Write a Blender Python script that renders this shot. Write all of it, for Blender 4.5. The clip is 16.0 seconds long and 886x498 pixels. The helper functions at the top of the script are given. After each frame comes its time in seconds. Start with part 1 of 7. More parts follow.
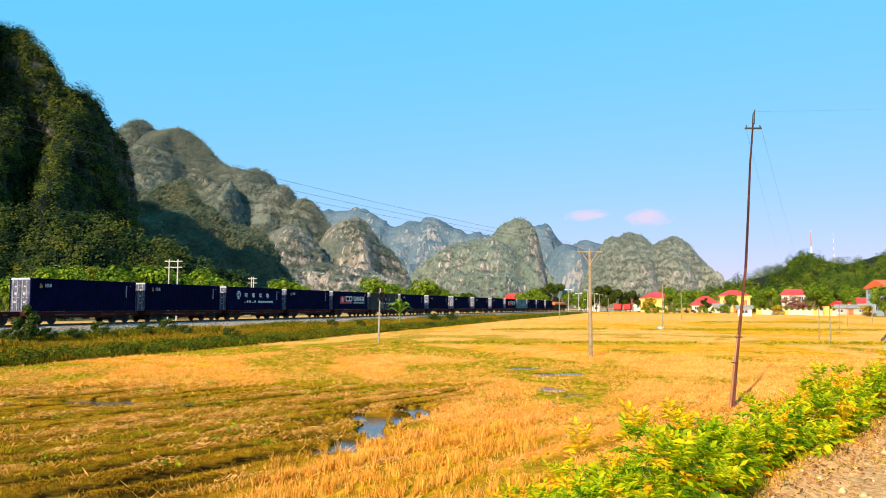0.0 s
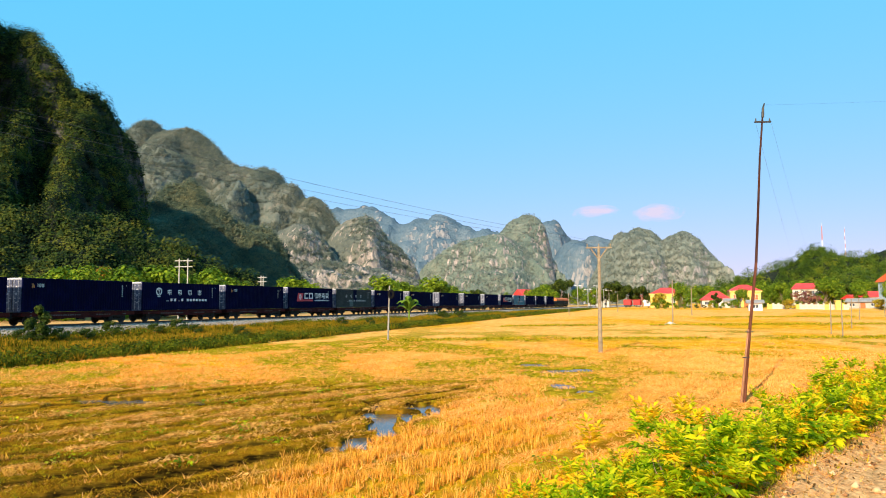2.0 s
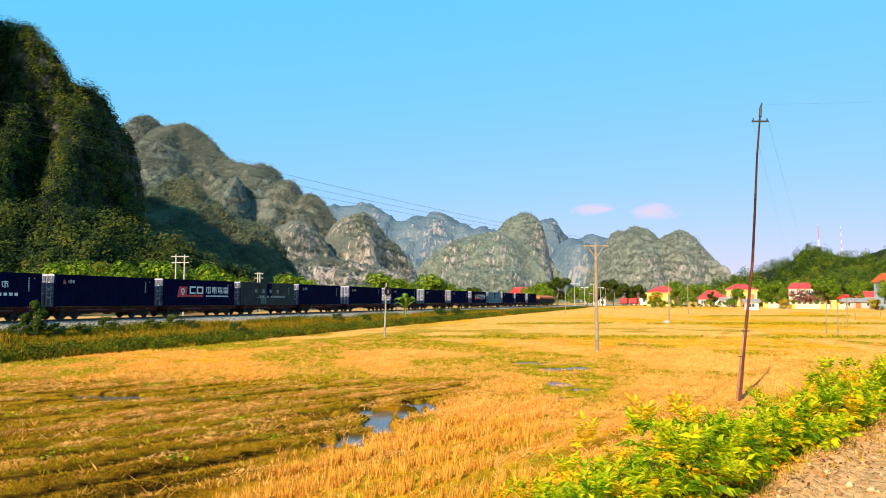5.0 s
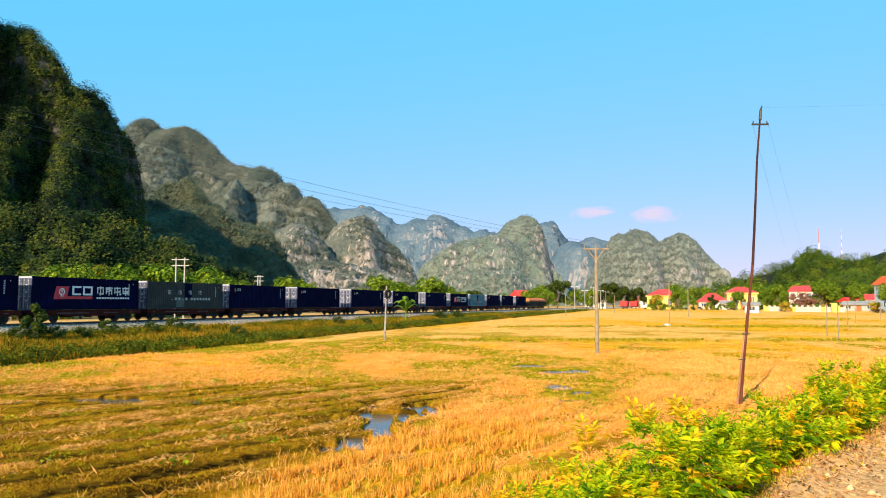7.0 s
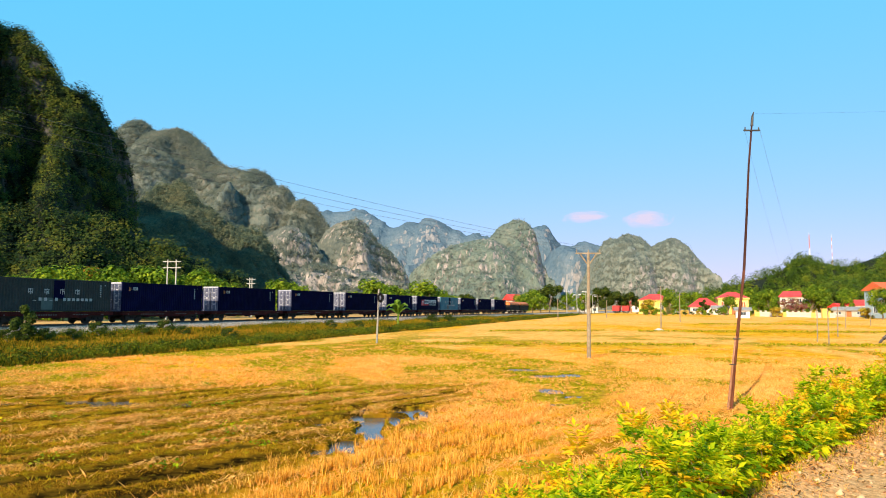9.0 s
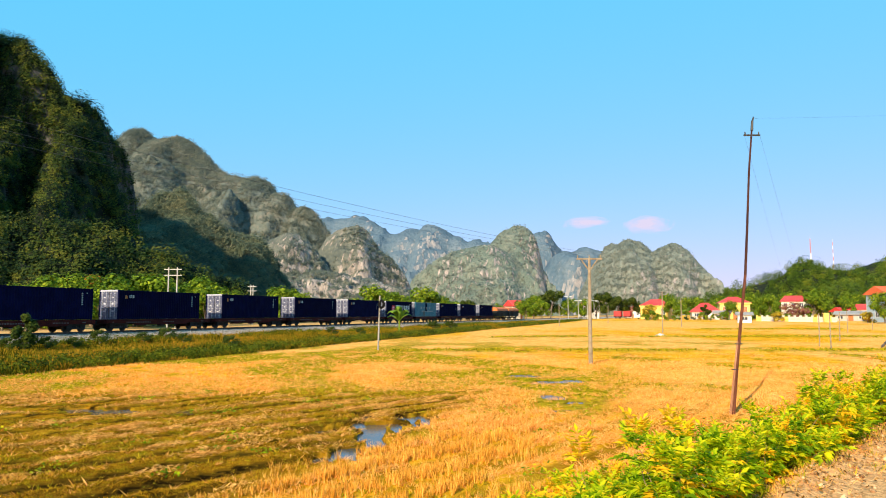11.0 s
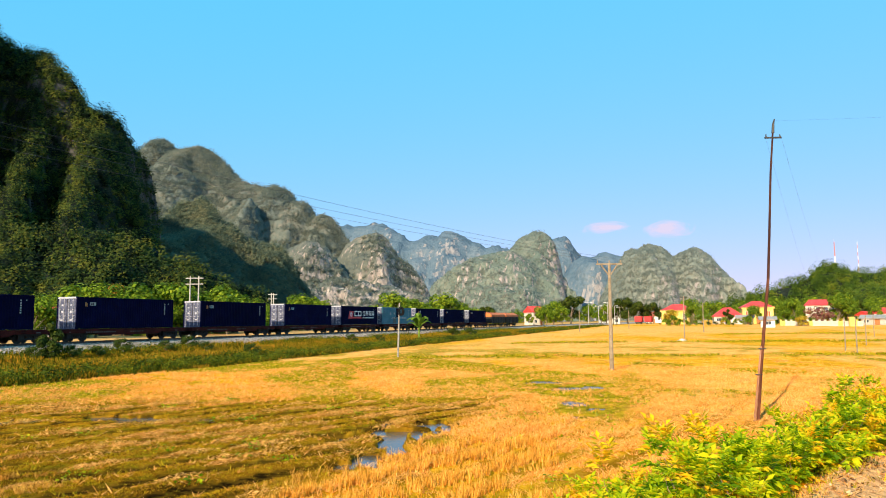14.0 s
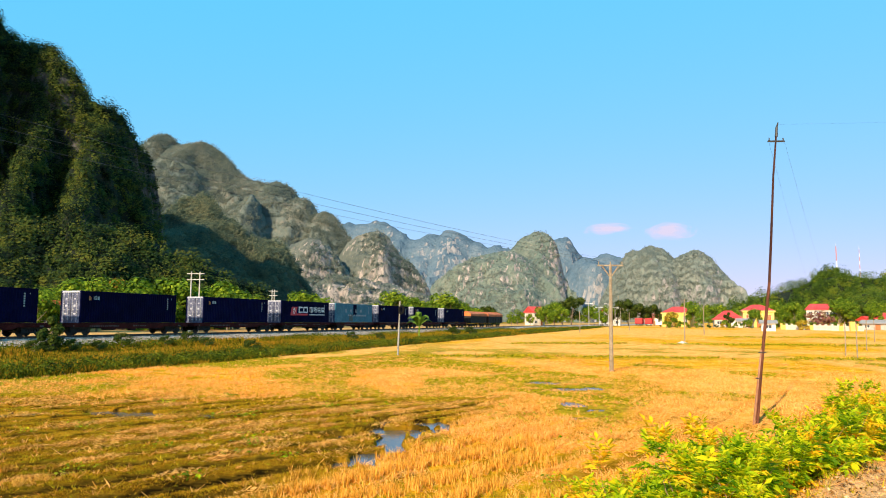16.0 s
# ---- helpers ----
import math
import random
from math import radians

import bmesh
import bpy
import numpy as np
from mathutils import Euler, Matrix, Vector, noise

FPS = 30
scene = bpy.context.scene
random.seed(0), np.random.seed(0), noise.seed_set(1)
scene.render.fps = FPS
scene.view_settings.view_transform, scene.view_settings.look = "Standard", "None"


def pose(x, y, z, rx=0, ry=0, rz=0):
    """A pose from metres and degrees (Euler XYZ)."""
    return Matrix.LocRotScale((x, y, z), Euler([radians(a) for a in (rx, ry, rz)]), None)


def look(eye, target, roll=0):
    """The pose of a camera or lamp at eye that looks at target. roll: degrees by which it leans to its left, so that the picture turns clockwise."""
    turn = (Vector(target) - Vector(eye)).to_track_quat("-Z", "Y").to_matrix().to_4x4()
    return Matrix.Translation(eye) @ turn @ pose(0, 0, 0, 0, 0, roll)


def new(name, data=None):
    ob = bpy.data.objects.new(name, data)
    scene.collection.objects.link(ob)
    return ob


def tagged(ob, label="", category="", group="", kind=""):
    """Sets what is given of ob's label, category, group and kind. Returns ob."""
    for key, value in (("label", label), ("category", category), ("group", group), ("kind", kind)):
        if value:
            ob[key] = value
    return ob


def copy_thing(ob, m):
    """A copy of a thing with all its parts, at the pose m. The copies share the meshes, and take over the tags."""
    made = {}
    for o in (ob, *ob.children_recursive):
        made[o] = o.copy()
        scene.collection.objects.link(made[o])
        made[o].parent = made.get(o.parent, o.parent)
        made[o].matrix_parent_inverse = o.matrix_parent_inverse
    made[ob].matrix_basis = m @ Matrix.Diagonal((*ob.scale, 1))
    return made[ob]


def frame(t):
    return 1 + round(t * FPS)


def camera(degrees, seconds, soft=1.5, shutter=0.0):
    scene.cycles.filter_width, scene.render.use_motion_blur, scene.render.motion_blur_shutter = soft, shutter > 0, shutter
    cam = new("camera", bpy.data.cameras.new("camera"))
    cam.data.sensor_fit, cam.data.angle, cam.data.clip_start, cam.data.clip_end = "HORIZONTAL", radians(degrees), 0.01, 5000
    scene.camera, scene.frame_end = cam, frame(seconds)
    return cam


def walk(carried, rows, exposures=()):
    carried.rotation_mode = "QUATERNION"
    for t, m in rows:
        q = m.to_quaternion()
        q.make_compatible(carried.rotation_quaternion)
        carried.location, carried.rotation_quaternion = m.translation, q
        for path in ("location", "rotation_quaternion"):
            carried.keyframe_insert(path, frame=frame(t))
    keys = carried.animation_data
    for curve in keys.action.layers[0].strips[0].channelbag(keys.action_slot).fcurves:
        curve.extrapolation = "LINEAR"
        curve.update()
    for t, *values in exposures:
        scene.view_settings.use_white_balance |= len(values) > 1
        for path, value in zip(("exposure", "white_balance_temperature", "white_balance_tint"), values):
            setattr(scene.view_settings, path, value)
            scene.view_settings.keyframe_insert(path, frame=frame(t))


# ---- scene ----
# The camera is held by hand on the shoulder of a country road, 3.2 m above the rice field.
cam = camera(63.3, 16.0, soft=1.0)
EYE = Vector((0.0, 0.0, 3.2))
# seconds, turn to the right, tilt upwards, roll (degrees)
AIM = [
    (0, -0.000, 4.626, -0.005), (0.5, -0.270, 4.642, -0.247), (1, -0.439, 4.613, -0.367), (1.5, -0.651, 4.553, -0.355),
    (2, -0.696, 4.400, -0.472), (2.5, -0.638, 4.235, -0.285), (3, -0.529, 4.112, -0.299), (3.5, -0.447, 4.027, 0.076),
    (4, -0.380, 4.061, -0.176), (6.5, -0.584, 4.393, -0.034), (7, -0.477, 4.429, -0.147), (7.5, -0.161, 4.433, -0.248),
    (8, -0.017, 4.453, -0.235), (8.5, 0.149, 4.610, -0.102), (9, 0.109, 4.716, 0.144), (11.5, 0.041, 5.353, -0.198),
    (12, 0.112, 5.455, -0.141), (12.5, 0.168, 5.481, -0.205), (13, 0.229, 5.541, -0.694), (13.5, -1.021, 5.652, -0.077),
    (14, -1.472, 5.750, -0.542), (14.5, -1.417, 5.807, -0.780), (15, -1.536, 5.790, -0.183), (15.5, -1.683, 5.809, -0.247),
    (16, -1.580, 5.674, 0.280),
]


def aim(turn, tilt, roll):
    a, b = radians(turn), radians(tilt)
    way = Vector((math.sin(a) * math.cos(b), math.cos(a) * math.cos(b), math.sin(b)))
    return look(EYE, EYE + 100 * way, roll)


walk(cam, [(t, aim(a, b, r)) for t, a, b, r in AIM])

# ---- light ----
SUN_TURN, SUN_HEIGHT = 205.0, 27.0
scene.view_settings.exposure = 0.75
world = bpy.data.worlds.new("sky")
scene.world = world
world.use_nodes = True
wn = world.node_tree.nodes
sky = wn.new("ShaderNodeTexSky")
sky.sky_type = "NISHITA"
sky.sun_disc = False
sky.sun_elevation, sky.sun_rotation = radians(SUN_HEIGHT), radians(SUN_TURN)
sky.altitude, sky.air_density, sky.dust_density, sky.ozone_density = 0.0, 1.0, 0.4, 1.5
wn["Background"].inputs["Strength"].default_value = 0.142
tone = wn.new("ShaderNodeMix")
tone.data_type = "RGBA"
tone.inputs[0].default_value = 0.6
tone.inputs[7].default_value = (0.22, 4.1, 6.9, 1)   # deep clear blue of the upper sky
tint = wn.new("ShaderNodeMix")
tint.data_type, tint.blend_type = "RGBA", "MULTIPLY"
tint.inputs[0].default_value = 1.0
tint.inputs[7].default_value = (0.86, 0.18, 0.14, 1)
world.node_tree.links.new(sky.outputs["Color"], tint.inputs[6])
world.node_tree.links.new(tint.outputs[2], tone.inputs[6])
world.node_tree.links.new(tone.outputs[2], wn["Background"].inputs["Color"])
sun_data = bpy.data.lights.new("sun", "SUN")
sun_data.energy, sun_data.angle, sun_data.color = 5.0, radians(0.5), (1.0, 0.81, 0.56)
sun = new("sun", sun_data)
sun_way = Vector((math.sin(radians(SUN_TURN)) * math.cos(radians(SUN_HEIGHT)), math.cos(radians(SUN_TURN)) * math.cos(radians(SUN_HEIGHT)), math.sin(radians(SUN_HEIGHT))))
sun.matrix_world = look(sun_way * 300, (0, 0, 0))


# ---- materials ----
def material(name, colours, scale=4.0, rough=0.8, metal=0.0, bump=0.0, bump_scale=None, fine=6.0, per="", spread=0.25, specular=0.4, stretch=(1, 1, 1), space="Object", alpha=1.0, shift=0.0, translucent=0.0):
    """Two noises, coarse and fine, choose among the colours; per: 'island', 'tree' or 'object' also varies each piece."""
    m = bpy.data.materials.new(name)
    m.use_nodes = True
    n, l = m.node_tree.nodes, m.node_tree.links
    shader = n["Principled BSDF"]
    shader.inputs["Roughness"].default_value = rough
    shader.inputs["Metallic"].default_value = metal
    shader.inputs["Specular IOR Level"].default_value = min(specular, 0.1) if translucent else specular
    co = n.new("ShaderNodeTexCoord")
    mp = n.new("ShaderNodeMapping")
    mp.inputs["Scale"].default_value = stretch
    if space == "World":
        geo = n.new("ShaderNodeNewGeometry")
        l.new(geo.outputs["Position"], mp.inputs["Vector"])
    else:
        l.new(co.outputs["Object"], mp.inputs["Vector"])
    big, small = n.new("ShaderNodeTexNoise"), n.new("ShaderNodeTexNoise")
    for tex, s, d in ((big, scale, 4), (small, scale * fine, 3)):
        tex.inputs["Scale"].default_value, tex.inputs["Detail"].default_value = s, d
        l.new(mp.outputs["Vector"], tex.inputs["Vector"])
    mix = n.new("ShaderNodeMath")
    mix.operation = "MULTIPLY_ADD"
    mix.inputs[1].default_value = 0.45
    l.new(small.outputs["Fac"], mix.inputs[0])
    half = n.new("ShaderNodeMath")
    half.operation = "MULTIPLY"
    half.inputs[1].default_value = 0.55
    l.new(big.outputs["Fac"], half.inputs[0])
    l.new(half.outputs[0], mix.inputs[2])
    value = mix.outputs[0]
    if per:
        if per == "tree":
            tree = n.new("ShaderNodeAttribute")
            tree.attribute_name = "tree"
            src = tree.outputs["Fac"]
        else:
            src = n.new("ShaderNodeNewGeometry").outputs["Random Per Island"] if per == "island" else n.new("ShaderNodeObjectInfo").outputs["Random"]
        add = n.new("ShaderNodeMath")
        add.operation = "MULTIPLY_ADD"
        add.inputs[1].default_value = spread
        l.new(src, add.inputs[0])
        off = n.new("ShaderNodeMath")
        off.operation = "SUBTRACT"
        off.inputs[1].default_value = spread / 2
        l.new(value, off.inputs[0])
        l.new(off.outputs[0], add.inputs[2])
        value = add.outputs[0]
    ramp = n.new("ShaderNodeValToRGB")
    els = ramp.color_ramp.elements
    k = len(colours)
    spots = [0.32 + shift + 0.36 * i / max(1, k - 1) for i in range(k)]
    els[0].position, els[0].color = spots[0], (*colours[0], 1)
    els[1].position, els[1].color = spots[-1] if k > 1 else 1.0, (*colours[-1], 1)
    for i in range(1, k - 1):
        e = els.new(spots[i])
        e.color = (*colours[i], 1)
    l.new(value, ramp.inputs["Fac"])
    l.new(ramp.outputs["Color"], shader.inputs["Base Color"])
    if bump:
        b = n.new("ShaderNodeBump")
        b.inputs["Strength"].default_value = 1.0
        b.inputs["Distance"].default_value = bump
        t2 = n.new("ShaderNodeTexNoise")
        t2.inputs["Scale"].default_value, t2.inputs["Detail"].default_value = bump_scale or scale * fine, 5
        l.new(mp.outputs["Vector"], t2.inputs["Vector"])
        l.new(t2.outputs["Fac"], b.inputs["Height"])
        l.new(b.outputs["Normal"], shader.inputs["Normal"])
    if translucent:
        tr = n.new("ShaderNodeBsdfTranslucent")
        l.new(ramp.outputs["Color"], tr.inputs["Color"])
        ms = n.new("ShaderNodeMixShader")
        ms.inputs["Fac"].default_value = translucent
        l.new(shader.outputs[0], ms.inputs[1])
        l.new(tr.outputs[0], ms.inputs[2])
        l.new(ms.outputs[0], n["Material Output"].inputs["Surface"])
    shader.inputs["Alpha"].default_value = alpha
    return m


def blend(m, base_socket_colours, attribute, scale, low=0.35, high=0.65):
    """Lays a second two-colour noise over a material where the mesh attribute says so."""
    n, l = m.node_tree.nodes, m.node_tree.links
    shader = n["Principled BSDF"]
    under = shader.inputs["Base Color"].links[0].from_socket
    at = n.new("ShaderNodeAttribute")
    at.attribute_name = attribute
    geo = n.new("ShaderNodeNewGeometry")
    tex = n.new("ShaderNodeTexNoise")
    tex.inputs["Scale"].default_value, tex.inputs["Detail"].default_value = scale, 5
    l.new(geo.outputs["Position"], tex.inputs["Vector"])
    ramp = n.new("ShaderNodeValToRGB")
    ramp.color_ramp.elements[0].position, ramp.color_ramp.elements[1].position = low, high
    ramp.color_ramp.elements[0].color = (*base_socket_colours[0], 1)
    ramp.color_ramp.elements[1].color = (*base_socket_colours[1], 1)
    l.new(tex.outputs["Fac"], ramp.inputs["Fac"])
    mix = n.new("ShaderNodeMix")
    mix.data_type = "RGBA"
    l.new(at.outputs["Fac"], mix.inputs[0])
    l.new(under, mix.inputs[6])
    l.new(ramp.outputs["Color"], mix.inputs[7])
    l.new(mix.outputs[2], shader.inputs["Base Color"])


STRAW = material("straw_field", [(0.30, 0.115, 0.003), (0.74, 0.335, 0.014), (0.90, 0.46, 0.045)], scale=0.8, fine=16, rough=0.95, bump=0.03, bump_scale=22, space="World", specular=0.0)
blend(STRAW, ((0.80, 0.330, 0.074), (0.98, 0.490, 0.155)), "dry", 1.2)
blend(STRAW, ((0.13, 0.112, 0.004), (0.42, 0.31, 0.011)), "weeds", 3.0)
blend(STRAW, ((0.012, 0.007, 0.002), (0.10, 0.050, 0.006)), "mud", 5.0, 0.40, 0.66)
blend(STRAW, ((0.14, 0.10, 0.005), (0.46, 0.24, 0.018)), "verge", 0.9)
blend(STRAW, ((0.44, 0.225, 0.090), (0.75, 0.42, 0.18)), "road", 15.0)
blend(STRAW, ((0.30, 0.29, 0.28), (0.52, 0.51, 0.49)), "gravel", 9.0)
HEAP = material("heaped_straw", [(0.42, 0.180, 0.030), (0.74, 0.355, 0.075), (0.90, 0.50, 0.145)], scale=1.2, per="island", spread=0.4, rough=0.95, specular=0.03, translucent=0.15)
STUBBLE = material("rice_stubble", [(0.40, 0.155, 0.010), (0.84, 0.395, 0.044), (0.95, 0.55, 0.12)], scale=3, per="island", spread=0.35, rough=0.95, specular=0.03, translucent=0.25)
PALE_STRAW = material("pale_stubble", [(0.57, 0.230, 0.032), (0.90, 0.398, 0.080), (0.97, 0.505, 0.148)], scale=0.6, per="island", spread=0.5, rough=0.95, specular=0.03, translucent=0.2)
WET_STRAW = material("sodden_straw", [(0.22, 0.092, 0.010), (0.58, 0.28, 0.036), (0.84, 0.47, 0.095)], scale=1.6, per="island", spread=0.4, rough=0.95, specular=0.03, translucent=0.12)
WEED = material("field_weed", [(0.12, 0.130, 0.003), (0.34, 0.31, 0.008), (0.60, 0.43, 0.014)], scale=2, per="island", spread=0.5, rough=0.9, specular=0.05, translucent=0.3)
GREENING = material("pale_weed", [(0.24, 0.205, 0.006), (0.47, 0.34, 0.011), (0.70, 0.44, 0.020)], scale=2, per="island", spread=0.4, rough=0.9, specular=0.05, translucent=0.3)
ROTTEN = material("rotting_straw", [(0.050, 0.024, 0.002), (0.24, 0.108, 0.006), (0.54, 0.255, 0.016), (0.42, 0.29, 0.010)], scale=0.9, per="island", spread=0.5, rough=0.95, specular=0.03, translucent=0.15)
GRASS = material("verge_grass", [(0.030, 0.042, 0.003), (0.125, 0.118, 0.006), (0.29, 0.195, 0.010), (0.46, 0.215, 0.018)], scale=0.35, per="island", spread=0.35, rough=0.9, specular=0.05, translucent=0.3)
BUSH = material("bush_leaf", [(0.10, 0.21, 0.003), (0.45, 0.56, 0.006), (0.78, 0.68, 0.010), (0.99, 0.56, 0.014)], scale=2.2, fine=3, per="tree", spread=0.50, rough=0.5, translucent=0.5, shift=0.02)
STEM = material("woody_stem", [(0.13, 0.08, 0.04), (0.30, 0.20, 0.11)], scale=6, rough=0.9, bump=0.004)
# dark tones lifted towards blue, for the hazy shade on the slope
HAZED_FOREST = material("hazed_forest_leaf", [(0.005, 0.011, 0.006), (0.016, 0.034, 0.010), (0.048, 0.074, 0.012), (0.105, 0.112, 0.015)], scale=0.10, fine=4, per="tree", spread=0.36, rough=0.8, translucent=0.2)
# the farther woods and scrub carry aerial haze in their leaf colours
HAZED_FOREST_MID = material("hazed_slope_wood_leaf", [(0.050, 0.076, 0.060), (0.090, 0.115, 0.072), (0.155, 0.154, 0.086)], scale=0.09, fine=4, per="tree", spread=0.3, rough=0.9, translucent=0.2)
HAZED_FOREST_FAR = material("hazed_far_scrub_leaf", [(0.118, 0.146, 0.132), (0.158, 0.181, 0.150), (0.206, 0.214, 0.168)], scale=0.04, fine=5, per="tree", spread=0.3, rough=0.9, translucent=0.2)
HAZED_FOREST_HIGH = material("hazed_scrub_wood_leaf", [(0.066, 0.092, 0.084), (0.108, 0.128, 0.100), (0.166, 0.162, 0.118)], scale=0.04, fine=5, per="tree", spread=0.26, rough=0.9, translucent=0.2)
TREE = material("tree_leaf", [(0.04, 0.085, 0.006), (0.12, 0.20, 0.010), (0.32, 0.37, 0.020)], scale=0.3, per="island", spread=0.25, rough=0.7, translucent=0.3)
HILL_TREE = material("hill_leaf", [(0.034, 0.068, 0.009), (0.062, 0.112, 0.011), (0.112, 0.168, 0.015), (0.21, 0.225, 0.018)], scale=0.14, fine=3, per="tree", spread=0.3, rough=0.7, translucent=0.3)
GOLD_TREE = material("golden_leaf", [(0.25, 0.16, 0.01), (0.45, 0.30, 0.02), (0.5, 0.42, 0.04)], scale=0.5, per="island", spread=0.5, rough=0.7, translucent=0.3)


def karst(name, leafy, stone, scale, bare=0.55, bump=1.5, bump_scale=0.3, streak=(1, 1, 0.45), sheer=0.0):
    """Scrub-covered limestone: rock shows where the slope is steep and where a noise breaks the cover."""
    m = material(name, leafy, scale=scale, fine=9, rough=0.95, bump=bump, bump_scale=bump_scale, space="World", specular=0.05)
    n, l = m.node_tree.nodes, m.node_tree.links
    shader = n["Principled BSDF"]
    under = shader.inputs["Base Color"].links[0].from_socket
    geo = n.new("ShaderNodeNewGeometry")
    mp = n.new("ShaderNodeMapping")
    mp.inputs["Scale"].default_value = streak
    l.new(geo.outputs["Position"], mp.inputs["Vector"])
    broad, fine = n.new("ShaderNodeTexNoise"), n.new("ShaderNodeTexNoise")
    for tex, s in ((broad, scale * 0.6), (fine, scale * 7)):
        tex.inputs["Scale"].default_value, tex.inputs["Detail"].default_value = s, 6
        l.new(mp.outputs["Vector"], tex.inputs["Vector"])
    tone = n.new("ShaderNodeValToRGB")
    tone.color_ramp.elements[0].position, tone.color_ramp.elements[1].position = 0.3, 0.7
    tone.color_ramp.elements[0].color, tone.color_ramp.elements[1].color = (*stone[0], 1), (*stone[1], 1)
    l.new(fine.outputs["Fac"], tone.inputs["Fac"])
    split = n.new("ShaderNodeSeparateXYZ")
    l.new(geo.outputs["True Normal"], split.inputs[0])
    steep = n.new("ShaderNodeMath")
    steep.operation = "MULTIPLY_ADD"
    steep.inputs[1].default_value, steep.inputs[2].default_value = -0.55, 0.45
    l.new(split.outputs["Z"], steep.inputs[0])
    add = n.new("ShaderNodeMath")
    add.operation = "ADD"
    east = n.new("ShaderNodeMath")   # the eastern faces have broken away and are barer
    east.operation = "MULTIPLY_ADD"
    east.inputs[1].default_value = sheer
    l.new(split.outputs["X"], east.inputs[0])
    l.new(steep.outputs[0], east.inputs[2])
    l.new(east.outputs[0], add.inputs[0])
    l.new(broad.outputs["Fac"], add.inputs[1])
    add2 = n.new("ShaderNodeMath")
    add2.operation = "MULTIPLY_ADD"
    add2.inputs[1].default_value = 0.5
    l.new(fine.outputs["Fac"], add2.inputs[0])
    l.new(add.outputs[0], add2.inputs[2])
    cut = n.new("ShaderNodeMapRange")
    cut.inputs["From Min"].default_value, cut.inputs["From Max"].default_value = bare + 0.32, bare + 0.44
    l.new(add2.outputs[0], cut.inputs["Value"])
    mix = n.new("ShaderNodeMix")
    mix.data_type = "RGBA"
    l.new(cut.outputs[0], mix.inputs[0])
    l.new(under, mix.inputs[6])
    l.new(tone.outputs["Color"], mix.inputs[7])
    l.new(mix.outputs[2], shader.inputs["Base Color"])
    return m


# Haze is mixed into these base colours, more of it the farther off.
HAZED_ROCK_NEAR = karst("hazed_forested_limestone", [(0.008, 0.013, 0.011), (0.018, 0.025, 0.018), (0.036, 0.042, 0.024)], ((0.035, 0.034, 0.036), (0.12, 0.11, 0.105)), 0.05, 0.80, 0.8, 0.5)
HAZED_ROCK_RIDGE = karst("hazed_scrub_limestone", [(0.074, 0.099, 0.098), (0.117, 0.136, 0.119), (0.186, 0.172, 0.138)], ((0.12, 0.115, 0.108), (0.30, 0.25, 0.21)), 0.022, 0.97, 2.0, 0.16)
HAZED_ROCK_SPUR = karst("hazed_wooded_limestone", [(0.040, 0.058, 0.056), (0.070, 0.084, 0.068), (0.13, 0.12, 0.085)], ((0.06, 0.06, 0.058), (0.17, 0.155, 0.14)), 0.03, 0.86, 1.6, 0.3)
HAZED_ROCK_CRAG = karst("hazed_bare_limestone", [(0.070, 0.086, 0.080), (0.115, 0.126, 0.106), (0.185, 0.172, 0.140)], ((0.12, 0.115, 0.115), (0.45, 0.37, 0.315)), 0.030, 0.67, 2.5, 0.3, sheer=0.20)
HAZED_ROCK_TOWER = karst("hazed_tower_limestone", [(0.084, 0.120, 0.106), (0.130, 0.162, 0.134), (0.20, 0.210, 0.166)], ((0.17, 0.158, 0.158), (0.43, 0.355, 0.32)), 0.026, 0.80, 3.0, 0.22, sheer=0.34)
HAZED_ROCK_DOME = karst("hazed_dome_limestone", [(0.120, 0.150, 0.138), (0.165, 0.190, 0.160), (0.226, 0.228, 0.188)], ((0.19, 0.18, 0.185), (0.33, 0.295, 0.285)), 0.026, 0.75, 2.5, 0.22, sheer=0.10)
# the blue of the farthest rock is haze put into its colour
HAZED_ROCK_FAR = karst("hazed_far_limestone", [(0.062, 0.108, 0.148), (0.096, 0.143, 0.182), (0.142, 0.180, 0.210)], ((0.16, 0.18, 0.20), (0.34, 0.31, 0.30)), 0.018, 0.77, 4.0, 0.14, sheer=0.14)


# ---- mesh helpers ----
def lattice(ix, iy, seed):
    h = (ix.astype(np.int64) * 374761393 + iy.astype(np.int64) * 668265263 + seed * 974634777) & 0x7FFFFFFF
    h = ((h ^ (h >> 13)) * 1274126177) & 0x7FFFFFFF
    return ((h ^ (h >> 16)) & 0xFFFF) / 65535.0


def smooth_noise(x, y, seed=0):
    ix, iy = np.floor(x), np.floor(y)
    fx, fy = x - ix, y - iy
    fx, fy = fx * fx * (3 - 2 * fx), fy * fy * (3 - 2 * fy)
    a, b = lattice(ix, iy, seed), lattice(ix + 1, iy, seed)
    c, d = lattice(ix, iy + 1, seed), lattice(ix + 1, iy + 1, seed)
    return a + (b - a) * fx + (c - a) * fy + (a - b - c + d) * fx * fy


def fbm(x, y, octaves=4, seed=0):
    total, size, norm = 0.0, 1.0, 0.0
    for k in range(octaves):
        total = total + size * smooth_noise(x * 2**k + 17.3 * k, y * 2**k - 9.1 * k, seed + k)
        norm += size
        size *= 0.5
    return total / norm


def ease(a, b, v):
    t = np.clip((v - a) / (b - a), 0, 1)
    return t * t * (3 - 2 * t)


